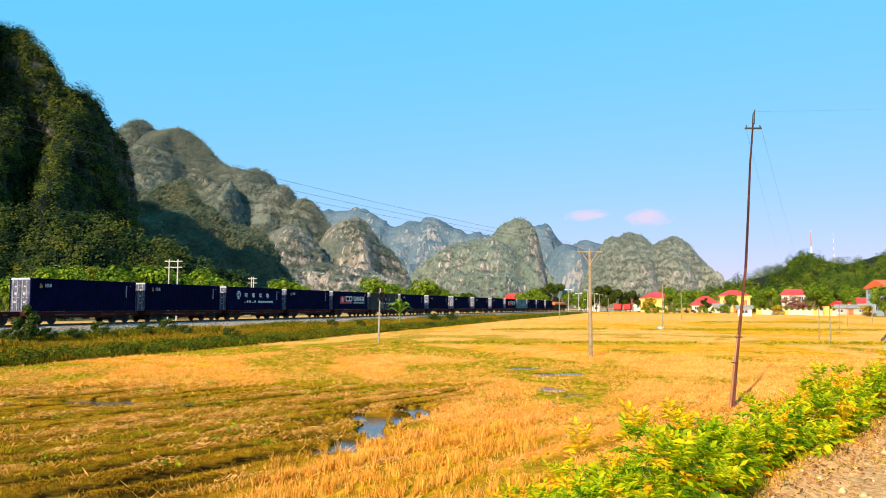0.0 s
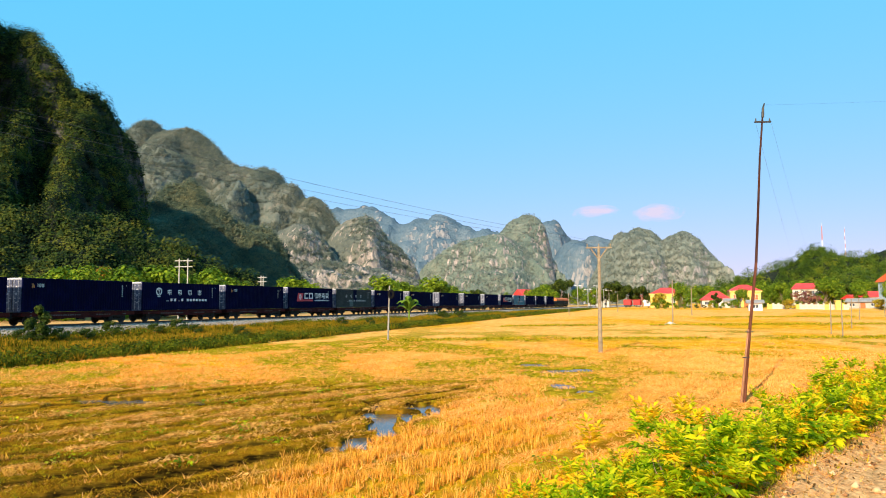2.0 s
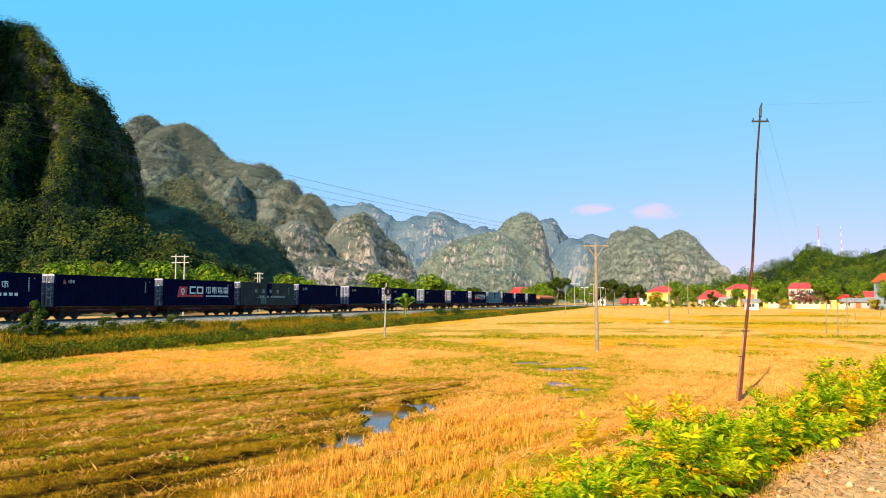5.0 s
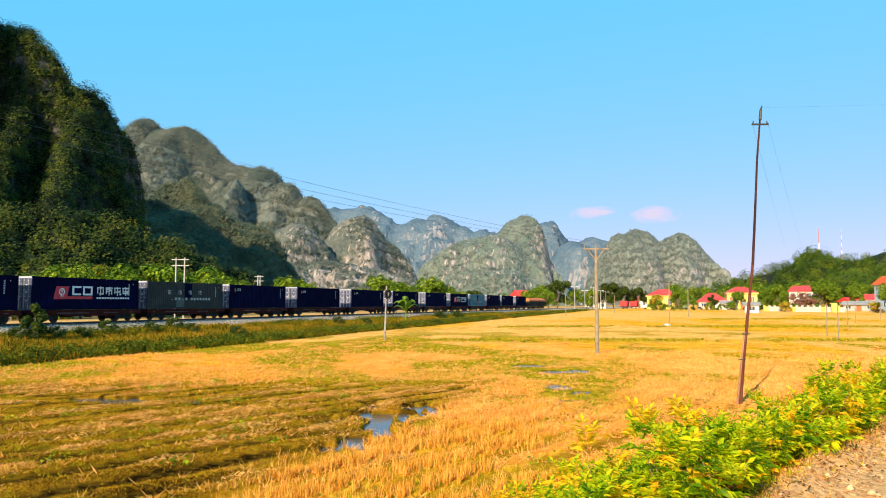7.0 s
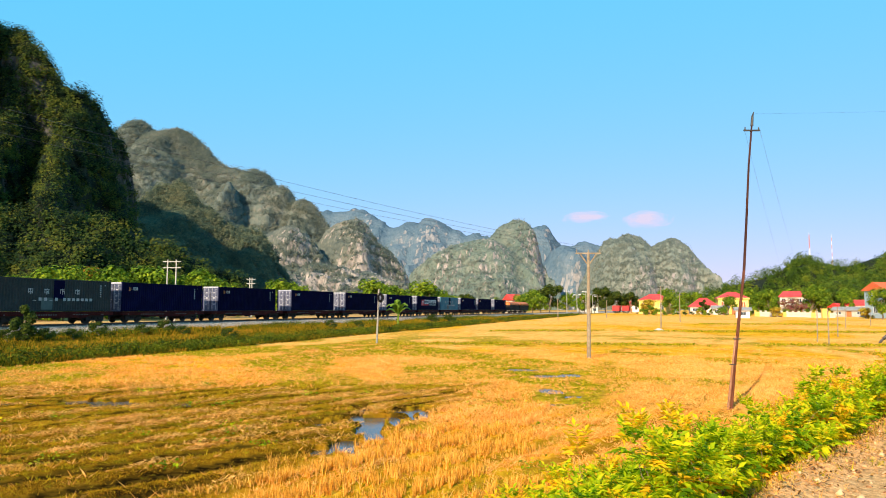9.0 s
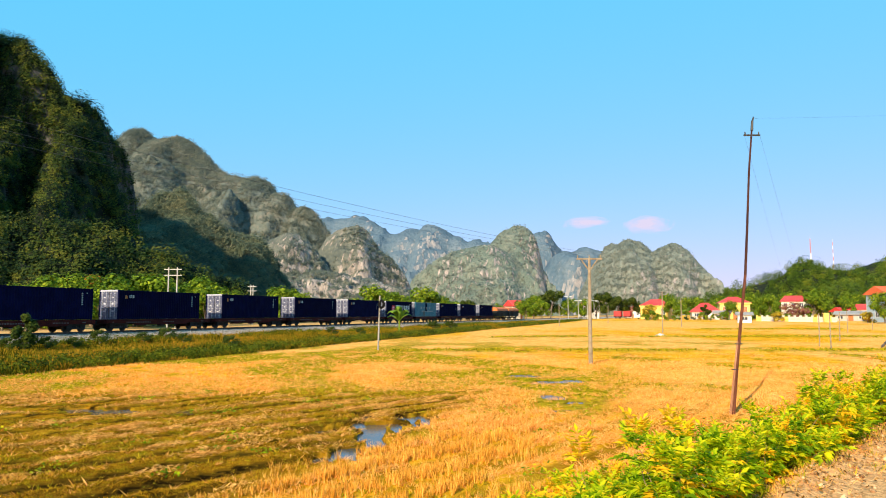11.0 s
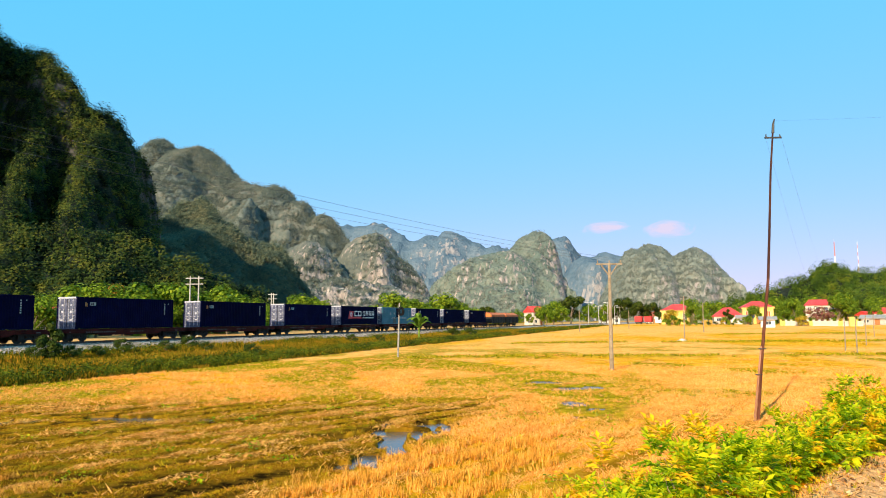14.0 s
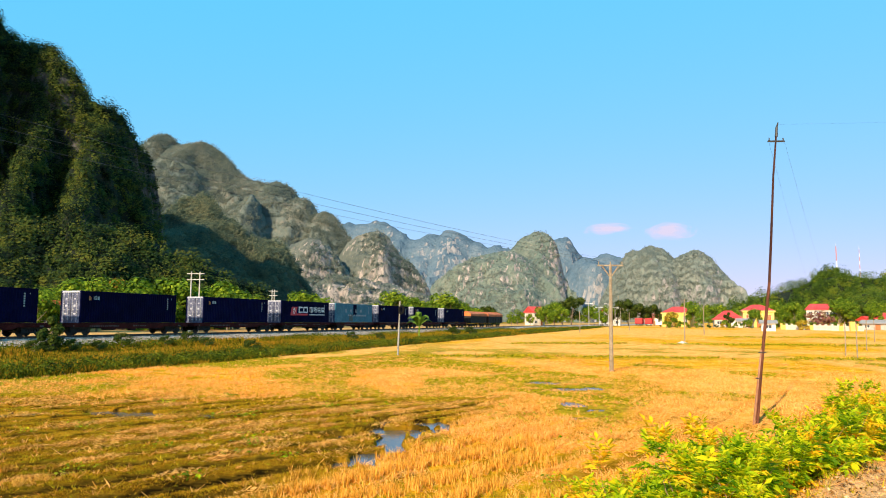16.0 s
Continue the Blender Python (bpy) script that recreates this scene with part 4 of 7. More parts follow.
    if style == "railway":
        ink = WHITE if paint is NAVY else FAINT
        rows = [q for k in range(4) for q in glyph(rng, 3.6 + 1.6 * k, 1.58, 0.6)]
        if paint is NAVY:
            ring(c, x, 2.35, 1.95, 0.42, ink)
        else:
            # two wall panels have been replaced
            rows = [q for k in range(4) for q in glyph(rng, 2.95 + 1.65 * k, 1.50, 0.52)]
            part("repair_panel", solid((x - 0.006, x + 0.001, 5.6, 6.75, 1.15, CH - 0.14)), NAVY, c, "navy replacement wall panel")
            part("repair_panel", solid((x - 0.006, x + 0.001, 4.3, 5.5, 0.18, 1.22)), FADED_PANEL, c, "pale grey-green replacement wall panel")
        bars = [(3.5 + 0.56 * k, 3.8 + 0.56 * k, 0.95, 1.0 + 0.22 * ((k * 7) % 3 > 0)) for k in range(5)] + [(6.6 + 0.5 * k, 6.92 + 0.5 * k, 0.95, 1.2) for k in range(7)]
        lettering(c, x, rows + bars, ink)
    if style == "express":
        bm = bmesh.new()
        vs = [(x, 2.1, 0.95), (x, 3.5, 0.95), (x, 3.8, 2.1), (x, 2.4, 2.1)]
        bm.faces.new([bm.verts.new(v) for v in vs])
        box(bm, x - 0.001, x + 0.003, 3.55, 6.4, 0.97, 1.22)
        part("emblem_patch", bm, RED_PATCH, c, "red slanted emblem patch")
        ring(c, x + 0.004, 3.0, 1.62, 0.32, WHITE)
        big = [(4.1, 5.1, 1.98, 2.15), (4.1, 4.32, 1.4, 2.0), (4.1, 5.1, 1.32, 1.48), (5.3, 5.5, 1.32, 2.15), (5.5, 6.4, 1.98, 2.15), (6.2, 6.4, 1.48, 1.98), (5.5, 6.4, 1.32, 1.48)]
        rows = [q for k in range(4) for q in glyph(rng, 6.9 + 1.05 * k, 1.32, 0.86)]
        small = [(6.9 + 0.32 * k, 7.12 + 0.32 * k, 1.0, 1.16) for k in range(13)]
        lettering(c, x, big + rows + small, WHITE)
    return c


def build_bogie(wagon, y):
    b = part("bogie", bogie_mesh(), WAGON_BLACK, wagon, "black cast steel bogie")
    b.matrix_basis = pose(0, y, 0)
    for wy in (-0.875, 0.875):
        bm = bmesh.new()
        tube(bm, (-0.8, 0, 0), (0.8, 0, 0), 0.08, seg=8)
        for sx in (-0.75, 0.75):
            tube(bm, (sx - 0.065, 0, 0), (sx + 0.065, 0, 0), WHEEL, seg=18)
            tube(bm, (sx - 0.09, 0, 0), (sx + 0.09, 0, 0), 0.30, seg=14)
        w = part("wheelset", bm, WHEEL_STEEL, b)
        w.matrix_basis = pose(0, wy, WHEEL)


def bogie_mesh():
    bm = bmesh.new()
    for sx in (-1.0, 1.0):
        box(bm, sx - 0.09, sx + 0.09, -1.1, 1.1, 0.62, 0.80, bevel=0.03)
        box(bm, sx - 0.09, sx + 0.09, -0.5, 0.5, 0.28, 0.42, bevel=0.03)
        for y in (-0.875, 0.875):
            box(bm, sx - 0.12, sx + 0.12, y - 0.2, y + 0.2, 0.28, 0.66, bevel=0.03)
        for y in (-0.55, 0.55):
            box(bm, sx - 0.08, sx + 0.08, y - 0.09, y + 0.09, 0.3, 0.7)
        for y in (-0.25, 0.0, 0.25):
            tube(bm, (sx, y, 0.4), (sx, y, 0.66), 0.09, seg=8)
    box(bm, -1.1, 1.1, -0.22, 0.22, 0.55, 0.85, bevel=0.03)
    return bm


def build_wagon(length, label, group="flat wagons of the train"):
    """A flat wagon; its deck is 1.15 m above the rails and local y = 0 is its near end."""
    w = thing("flat_wagon", label, "wagon", group=group)
    L = length - 0.9
    part("deck", solid((-1.45, 1.45, 0.45, 0.45 + L, 1.02, 1.13), bevel=0.01), WAGON_RED, w)
    for sx in (-1, 1):
        bm = bmesh.new()
        x0, x1 = sorted((sx * 1.38, sx * 1.45))
        y0, ym0, ym1, y1 = 0.45, 0.45 + L * 0.27, 0.45 + L * 0.73, 0.45 + L
        outline = [(y0, 1.02), (y1, 1.02), (y1, 0.78), (ym1 + 0.6, 0.78), (ym1, 0.58), (ym0, 0.58), (ym0 - 0.6, 0.78), (y0, 0.78)]
        a = [bm.verts.new((x0, y, z)) for y, z in outline]
        b = [bm.verts.new((x1, y, z)) for y, z in outline]
        bm.faces.new(a)
        bm.faces.new(b[::-1])
        for i in range(len(outline)):
            j = (i + 1) % len(outline)
            bm.faces.new((a[j], a[i], b[i], b[j]))
        part("side_sill", bm, WAGON_RED, w)
    part("centre_sill", solid((-0.3, 0.3, 0.45, 0.45 + L, 0.62, 1.02)), WAGON_BLACK, w)
    for y in (0.45, 0.45 + L - 0.12):
        part("end_beam", solid((-1.4, 1.4, y, y + 0.12, 0.75, 1.02), bevel=0.01), WAGON_RED, w)
    for y, s in ((0.0, -1), (length - 0.5, 1)):
        part("coupler", solid((-0.12, 0.12, y, y + 0.5, 0.75, 0.98), (-0.2, 0.2, y + (0 if s < 0 else 0.3), y + (0.2 if s < 0 else 0.5), 0.7, 1.02), bevel=0.02), WAGON_BLACK, w)
    rows = [(3.0 + 0.25 * k, 3.15 + 0.25 * k, 0.8, 0.9) for k in range(14)] + [(8.2 + 0.3 * k, 8.4 + 0.3 * k, 0.82, 0.9) for k in range(6)] + [(1.2, 1.35, 0.82, 0.92), (length - 2, length - 1.6, 0.84, 0.92)]
    lettering(w, 1.452, rows, FADED)
    part("brake_cylinder", solid((-0.9, -0.3, L * 0.42, L * 0.50, 0.45, 0.75), bevel=0.05), WAGON_BLACK, w)
    part("air_tank", solid((0.35, 0.8, L * 0.55, L * 0.60, 0.42, 0.7), bevel=0.05), WAGON_BLACK, w)
    build_bogie(w, 2.35)
    build_bogie(w, length - 2.35)
    return w


def build_gondola(length):
    w = thing("open_wagon", "black open goods wagon under an orange tarpaulin", "wagon", group="covered goods wagons of the train")
    L = length - 0.9
    part("floor", solid((-1.45, 1.45, 0.45, 0.45 + L, 0.95, 1.15)), WAGON_BLACK, w)
    for sx in (-1, 1):
        x0, x1 = sorted((sx * 1.42, sx * 1.5))
        bm = solid((x0, x1, 0.45, 0.45 + L, 1.0, 3.0))
        for k in range(9):
            y = 0.5 + (L - 0.2) * k / 8
            box(bm, *sorted((sx * 1.5, sx * 1.6)), y, y + 0.12, 0.9, 3.0)
        box(bm, *sorted((sx * 1.5, sx * 1.58)), 0.45, 0.45 + L, 2.9, 3.02)
        part("side_wall", bm, WAGON_BLACK, w)
    for y in (0.45, 0.45 + L - 0.08):
        part("end_wall", solid((-1.42, 1.42, y, y + 0.08, 1.0, 3.0)), WAGON_BLACK, w)
    bm = bmesh.new()
    n, prev = 24, None
    for k in range(n + 1):
        y = 0.35 + (L + 0.2) * k / n
        sag = 0.06 * math.sin(k * 2.1)
        now = [bm.verts.new(p) for p in ((-1.63, y, 2.55 + sag), (-1.6, y, 3.05), (-0.8, y, 3.5 + sag), (0, y, 3.62 - sag), (0.8, y, 3.5 + sag), (1.6, y, 3.05), (1.63, y, 2.55 - sag))]
        if prev:
            for i in range(6):
                bm.faces.new((prev[i], now[i], now[i + 1], prev[i + 1]))
        else:
            bm.faces.new(now)
        prev = now
    bm.faces.new(prev[::-1])
    part("tarpaulin", bm, ORANGE, w, "orange tarpaulin tied over the load")
    build_bogie(w, 2.35)
    build_bogie(w, length - 2.35)
    return w


DECK = RAIL_TOP + 1.145


def run(t):
    """Metres that the train has gone; it gathers speed a little."""
    return 7.954 * t + 0.01213 * t * (t - 16)


# near end of each container along the line at the start, wagon length, paint and lettering
TRAIN = [(46.22, 13.4, "plain"), (59.84, 13.4, "plain"), (73.44, 13.4, "railway"), (86.97, 13.4, "plain"), (100.51, 13.4, "express"), (113.99, 13.4, "grey"), (127.67, 13.4, "plain"),
         (143.03, 16.4, "plain"), (159.52, 16.4, "plain"), (176.08, 16.4, "plain"), (192.64, 16.4, "plain"), (207.94, 13.4, "express"), (222.1, 13.4, "teal"), (236.91, 13.4, "plain"), (251.73, 16.4, "plain"), (267.84, 14.4, "plain"),
         (283.3, 13.0, "gondola"), (296.6, 13.0, "gondola")]
MOVING = []


def build_train():
    liveries = {"plain": (NAVY, "dark navy steel shipping container with small white emblem", "plain"), "railway": (NAVY, "dark navy shipping container with white railway emblem and lettering", "railway"),
                "express": (NAVY, "navy shipping container with red emblem and bold white lettering", "express"), "grey": (GREY_GREEN, "grey-green shipping container with faded white lettering", "railway"),
                "teal": (TEAL, "teal blue shipping container with white lettering", "railway")}
    models, wagons = {}, {}
    rest = Matrix.Translation((0, 0, 0))

    def put(store, key, make, m):
        if key not in store:
            store[key] = make()
            store[key].matrix_basis = m
            return store[key]
        return copy_thing(store[key], m)

    for s, length, kind in TRAIN:
        if kind == "gondola":
            g = put(wagons, kind, lambda: build_gondola(length), rail_pose(s, 0, RAIL_TOP))
            MOVING.append((g, s, RAIL_TOP))
            continue
        paint, label, style = liveries[kind]
        c = put(models, kind, lambda: build_container(paint, label, style), rail_pose(s, 0, DECK))
        MOVING.append((c, s, DECK))
        start = s - (length - CL) / 2
        w = put(wagons, length, lambda: build_wagon(length, "red-brown flat container wagon on black bogies"), rail_pose(start, 0, RAIL_TOP))
        MOVING.append((w, start, RAIL_TOP))
    w = copy_thing(wagons[16.4], rail_pose(46.22 - 0.7 - 16.4, 0, RAIL_TOP))
    MOVING.append((w, 46.22 - 0.7 - 16.4, RAIL_TOP))


build_train()


def motions():
    for ob, s, z in MOVING:
        walk(ob, [(t, rail_pose(s - run(t), 0, z)) for t in range(17)])
        for wheel in ob.children_recursive:
            if wheel.name.startswith("wheelset"):
                x, y, zz = wheel.matrix_basis.translation
                walk(wheel, [(k / 15, pose(x, y, zz, math.degrees(run(k / 15) / WHEEL) % 360)) for k in range(241)])


# ---- trees ----
BARK = material("tree_bark", [(0.10, 0.07, 0.045), (0.20, 0.15, 0.10), (0.30, 0.24, 0.17)], scale=2.5, rough=0.95, bump=0.02)
DARK_TREE = material("dark_leaf", [(0.016, 0.032, 0.005), (0.045, 0.070, 0.008), (0.10, 0.12, 0.012)], scale=0.3, per="island", spread=0.3, rough=0.7, translucent=0.25)
BANANA = material("banana_leaf", [(0.09, 0.17, 0.015), (0.20, 0.30, 0.03), (0.32, 0.38, 0.06)], scale=0.8, per="island", spread=0.4, rough=0.5, translucent=0.35)
RUST_TREE = material("rust_leaf", [(0.14, 0.065, 0.006), (0.27, 0.13, 0.010), (0.38, 0.21, 0.02)], scale=0.5, per="island", spread=0.5, rough=0.8, translucent=0.25)
BLOSSOM = material("blossom", [(0.16, 0.05, 0.06), (0.28, 0.09, 0.08), (0.22, 0.16, 0.06)], scale=0.6, per="island", spread=0.6, rough=0.8, translucent=0.2)


def spot(bearing, distance):
    a = radians(bearing)
    x, y = distance * math.sin(a), distance * math.cos(a)
    return x, y, float(land(np.array([x]), np.array([y]))[0])


def build_tree(label, height, spread, mat, seed, leaves=900, leaf=0.32, bare=0.35, name="tree", category="tree"):
    """Trunk with limbs, and a crown of leaf clumps on uneven lumps round the limb ends."""
    rng = np.random.default_rng(seed)
    t = thing(name, label, category)
    bm = bmesh.new()
    top = height * (0.55 + 0.15 * rng.random())
    tube(bm, (0, 0, -0.15), (rng.normal() * 0.03 * height, rng.normal() * 0.03 * height, top), 0.022 * height + 0.03, 0.012 * height + 0.015, 8)
    ends = []
    for k in range(7):
        z0 = height * bare * (0.8 + 0.5 * rng.random())
        a = 2 * math.pi * (k + rng.random() * 0.6) / 7
        r = spread * rng.uniform(0.35, 0.75)
        e = (r * math.cos(a), r * math.sin(a), height * rng.uniform(bare + 0.1, 0.92))
        tube(bm, (0, 0, z0), e, 0.010 * height + 0.01, 0.003 * height + 0.005, 5)
        ends.append(e)
    ends.append((0, 0, height * 0.93))
    part("trunk", bm, BARK, t)
    ends = np.array(ends)
    size = spread * rng.uniform(0.30, 0.52, len(ends))
    pick = rng.integers(0, len(ends), leaves)
    d = rng.normal(size=(leaves, 3))
    d /= np.linalg.norm(d, axis=1, keepdims=True)
    p = ends[pick] + d * size[pick, None] * rng.uniform(0.55, 1.05, (leaves, 1)) * np.array([1, 1, 0.75 * min(1.6, height / spread * 0.45 + 0.3)])
    p[:, 2] = np.clip(p[:, 2], 0.05 * height, None)
    verts, faces = cards(p, d + np.array([0, 0, 0.6]), leaf * rng.uniform(0.6, 1.4, leaves), rng, 0.6)
    ob = new("crown", array_mesh("crown", verts, faces, mat))
    ob.parent = t
    return t


def build_banana(label, height, seed):
    rng = np.random.default_rng(seed)
    t = thing("banana_plant", label, "banana plant")
    bm = bmesh.new()
    tube(bm, (0, 0, -0.1), (0.05, 0, height * 0.46), 0.15, 0.10, 8)
    part("stem", bm, BANANA, t)
    for k in range(9):
        a = 2 * math.pi * k / 9 + rng.normal() * 0.2
        up = rng.uniform(0.35, 0.95)
        bm = bmesh.new()
        prev = None
        for i in range(7):
            f = i / 6
            r = f * height * 0.5 * (1.15 - 0.5 * up)
            z = height * (0.45 + 0.55 * up * math.sin(f * 2.0) / 0.95 - 0.15 * f * f)
            w = 0.46 * math.sin(math.pi * (0.1 + 0.88 * f)) ** 0.7
            c = Vector((r * math.cos(a), r * math.sin(a), z))
            side = Vector((-math.sin(a), math.cos(a), 0)) * w
            now = [bm.verts.new(c - side - Vector((0, 0, w * 0.35))), bm.verts.new(c), bm.verts.new(c + side - Vector((0, 0, w * 0.35)))]
            if prev:
                bm.faces.new((prev[0], now[0], now[1], prev[1]))
                bm.faces.new((prev[1], now[1], now[2], prev[2]))
            prev = now
        part("leaf", bm, BANANA, t)
    return t


def plant_trees():
    kinds = {
        "belt": (build_tree("yellow-green broadleaf tree in the belt behind the railway", 6.5, 3.4, TREE, 11, 2200, 0.22, 0.15), "trees behind the railway"),
        "belt2": (build_tree("bushy green tree in the belt behind the railway", 5.0, 3.6, TREE, 12, 2200, 0.21, 0.08), "trees behind the railway"),
        "dark": (build_tree("large dark green tree by the station", 11.0, 6.0, DARK_TREE, 13, 2600, 0.42, 0.3), "trees by the station"),
        "green": (build_tree("bright green broadleaf tree by the houses", 7.5, 3.6, TREE, 14, 2000, 0.30, 0.2), "trees by the houses"),
        "cone": (build_tree("dense dark evergreen tree by the yellow house", 7.0, 2.6, DARK_TREE, 15, 2600, 0.24, 0.1), "trees by the houses"),
        "gold": (build_tree("bush with golden yellow flowers", 3.6, 2.6, GOLD_TREE, 16, 900, 0.26, 0.05, "flowering_bush", "bush"), "flowering bushes"),
        "rust": (build_tree("tree with orange-brown dying leaves behind the railway", 5.2, 2.3, RUST_TREE, 26, 2200, 0.17, 0.1), "trees behind the railway"),
        "pink": (build_tree("spreading tree with reddish blossom", 5.0, 4.2, BLOSSOM, 17, 1000, 0.32, 0.25, "flowering_tree"), "flowering bushes"),
        "shrub": (build_tree("dark green shrub on the railway bank", 1.9, 1.5, DARK_TREE, 18, 1800, 0.09, 0.02, "shrub", "bush"), "shrubs on the railway bank"),
        "thin": (build_tree("slender tree with light green crown behind the railway", 5.6, 1.9, TREE, 19, 700, 0.22, 0.62), "trees behind the railway"),
    }
    used = set()

    def put(kind, bearing, distance, turn=0.0, size=1.0, lift=0.0):
        ob, group = kinds[kind]
        x, y, z = spot(bearing, distance)
        m = pose(x, y, z + lift, 0, 0, turn)
        if kind in used:
            ob = copy_thing(ob, m)
        else:
            used.add(kind)
            ob.matrix_basis = m
        ob.scale = (size, size, size)
        tagged(ob, group=group)

    rng = random.Random(4)
    # the belt behind the railway
    for k in range(64):
        b = -33 + 23 * k / 63 + rng.uniform(-0.3, 0.3)
        across = 86 + 30 * rng.random() ** 1.3
        d = across / math.sin(radians(19.4 - b))
        if 60 < d < 300:
            kind = rng.choice(("belt", "belt2", "belt", "belt2", "green")) if b > -31 else rng.choice(("cone", "cone", "belt2", "cone"))
            put(kind, b, d, rng.uniform(0, 360), rng.uniform(0.8, 1.15))
    for k in range(26):
        b = -8 + 17 * k / 25 + rng.uniform(-0.4, 0.4)
        d = (90 + 30 * rng.random()) / math.sin(radians(19.4 - b))
        put(rng.choice(("belt", "belt2", "green")), b, d, rng.uniform(0, 360), rng.uniform(0.8, 1.3))
    put("rust", -25.95, 142, 0, 1.6)
    put("green", -1.25, 165, 20, 1.05)
    put("green", -2.8, 160, 45, 0.62)
    put("green", -4.2, 155, 70, 0.68)
    put("belt2", -18.18, 140, 50, 1.35)
    put("thin", -4.21, 165, 0, 1.25)
    put("cone", -30.0, 62, 30, 0.41, -0.25)
    put("shrub", -30.02, 61.6, 0, 0.5)
    for b, d, z in ((-24.5, 138, 1.7), (-23.6, 141, 1.55), (-22.7, 139, 1.75), (-21.8, 142, 1.6), (-20.6, 144, 1.5), (-19.6, 146, 1.45)):
        put("belt2", b, d, 70 * z * b, z)
    for x, d, s in ((-30.9, 61, 0.5), (-28.6, 63, 0.5), (-26.9, 65, 0.45), (-25.33, 69, 0.6), (-22.4, 71, 0.5), (-20.77, 74, 0.65), (-16.25, 64, 0.55), (-8.64, 92, 0.6), (-0.63, 118, 0.8), (0.72, 122, 0.8), (-6.44, 96, 0.5), (-19.59, 72, 0.5)):
        put("shrub", x, d, 40 * s, s)
    # the station and the village
    for kind, x, d, s in (("dark", 8.51, 345, 1.15), ("dark", 12.85, 330, 1.0), ("dark", 13.70, 335, 0.85), ("green", 7.19, 330, 1.3), ("green", 6.31, 325, 1.0), ("green", 9.87, 350, 1.2), ("green", 7.85, 320, 1.0), ("dark", 2.06, 420, 0.9), ("dark", 11.99, 340, 0.8),
                          ("green", 11.25, 330, 1.1), ("dark", 11.75, 345, 0.75), ("green", 10.85, 340, 0.9), ("green", 5.33, 322, 0.6), ("green", 6.62, 318, 0.9), ("green", 7.19, 316, 0.8), ("gold", 16.00, 262, 1.3), ("green", 17.65, 275, 0.9), ("green", 18.26, 270, 0.7), ("green", 18.66, 285, 1.0), ("cone", 20.05, 262, 0.7), ("green", 17.24, 300, 1.2), ("green", 20.54, 290, 0.8), ("green", 21.71, 255, 0.75), ("dark", 14.75, 330, 0.8),
                          ("green", 23.73, 300, 1.0), ("green", 24.48, 290, 1.1), ("green", 25.04, 280, 0.7), ("pink", 26.06, 248, 1.0), ("green", 27.21, 260, 1.2), ("green", 27.74, 265, 1.0), ("gold", 24.89, 225, 0.7), ("green", 29.47, 260, 0.7), ("green", 31.50, 200, 0.9),
                          ("gold", 30.48, 205, 0.7), ("green", 26.85, 275, 1.0), ("green", 23.17, 310, 1.2), ("dark", 28.61, 300, 0.7), ("green", 19.47, 320, 1.1), ("green", 21.24, 320, 1.1), ("green", 22.40, 330, 1.2), ("green", 25.77, 300, 1.2), ("green", 29.30, 290, 1.1)):
        put(kind, x, d, (x * 1370) % 360, s)
    for k in range(40):
        b = 15.2 + 16.5 * k / 39 + rng.uniform(-0.2, 0.2)
        put(rng.choice(("belt2", "belt2", "shrub", "gold")), b, rng.uniform(236, 262), rng.uniform(0, 360), rng.uniform(0.3, 0.6))
    for x, d in ((-30.65, 122), (-29.84, 120), (-29.23, 124)):
        put("belt2", x, d, x * 90, 0.75)
    x, y, z = spot(-3.45, 100)
    first = build_banana("young banana plant with broad torn leaves", 4.3, 3)
    first.matrix_basis = pose(x, y, z)
    for bx, d, s in ((18.58, 258, 1.0), (18.06, 262, 0.9)):
        x, y, z = spot(bx, d)
        copy_thing(first, pose(x, y, z, 0, 0, 50 * s))


plant_trees()

# ---- poles and lines ----
POLE_WOOD = material("weathered_pole", [(0.024, 0.011, 0.009), (0.050, 0.021, 0.015), (0.10, 0.044, 0.030)], scale=3, rough=0.9, specular=0.05, bump=0.006, stretch=(3, 3, 0.4))
LAMP_BLACK = material("lamp_black", [(0.003, 0.003, 0.004), (0.008, 0.008, 0.009)], scale=4, rough=0.7, specular=0.1)
POLE_RUST = material("rusty_pole", [(0.055, 0.020, 0.012), (0.115, 0.042, 0.025), (0.22, 0.095, 0.058)], scale=3, rough=0.9, specular=0.05, bump=0.006, stretch=(3, 3, 0.4))
POLE_BASE = material("brown_post", [(0.20, 0.09, 0.045), (0.33, 0.165, 0.095), (0.45, 0.26, 0.17)], scale=3, rough=0.95, specular=0.05, bump=0.008, stretch=(3, 3, 0.4))
POLE_CONCRETE = material("pole_concrete", [(0.16, 0.115, 0.07), (0.26, 0.20, 0.13), (0.36, 0.29, 0.20)], scale=2, rough=0.9, bump=0.004)
STAINED = material("stained_concrete", [(0.10, 0.09, 0.075), (0.30, 0.27, 0.23), (0.46, 0.42, 0.37)], scale=2.2, rough=0.9, bump=0.006)
DARK_METAL = material("dark_metal", [(0.03, 0.03, 0.03), (0.08, 0.075, 0.07)], scale=4, rough=0.6, metal=0.5)
PAINT_WHITE = material("white_paint", [(0.62, 0.62, 0.60), (0.80, 0.80, 0.78)], scale=1.2, rough=0.8)
# red paled to put the distance haze into the paint
MAST_RED = material("hazed_red_paint", [(0.42, 0.17, 0.15), (0.55, 0.27, 0.24)], scale=1.2, rough=0.8)


def arm(bm, a, b, w=0.05):
    tube(bm, a, b, w, seg=4)


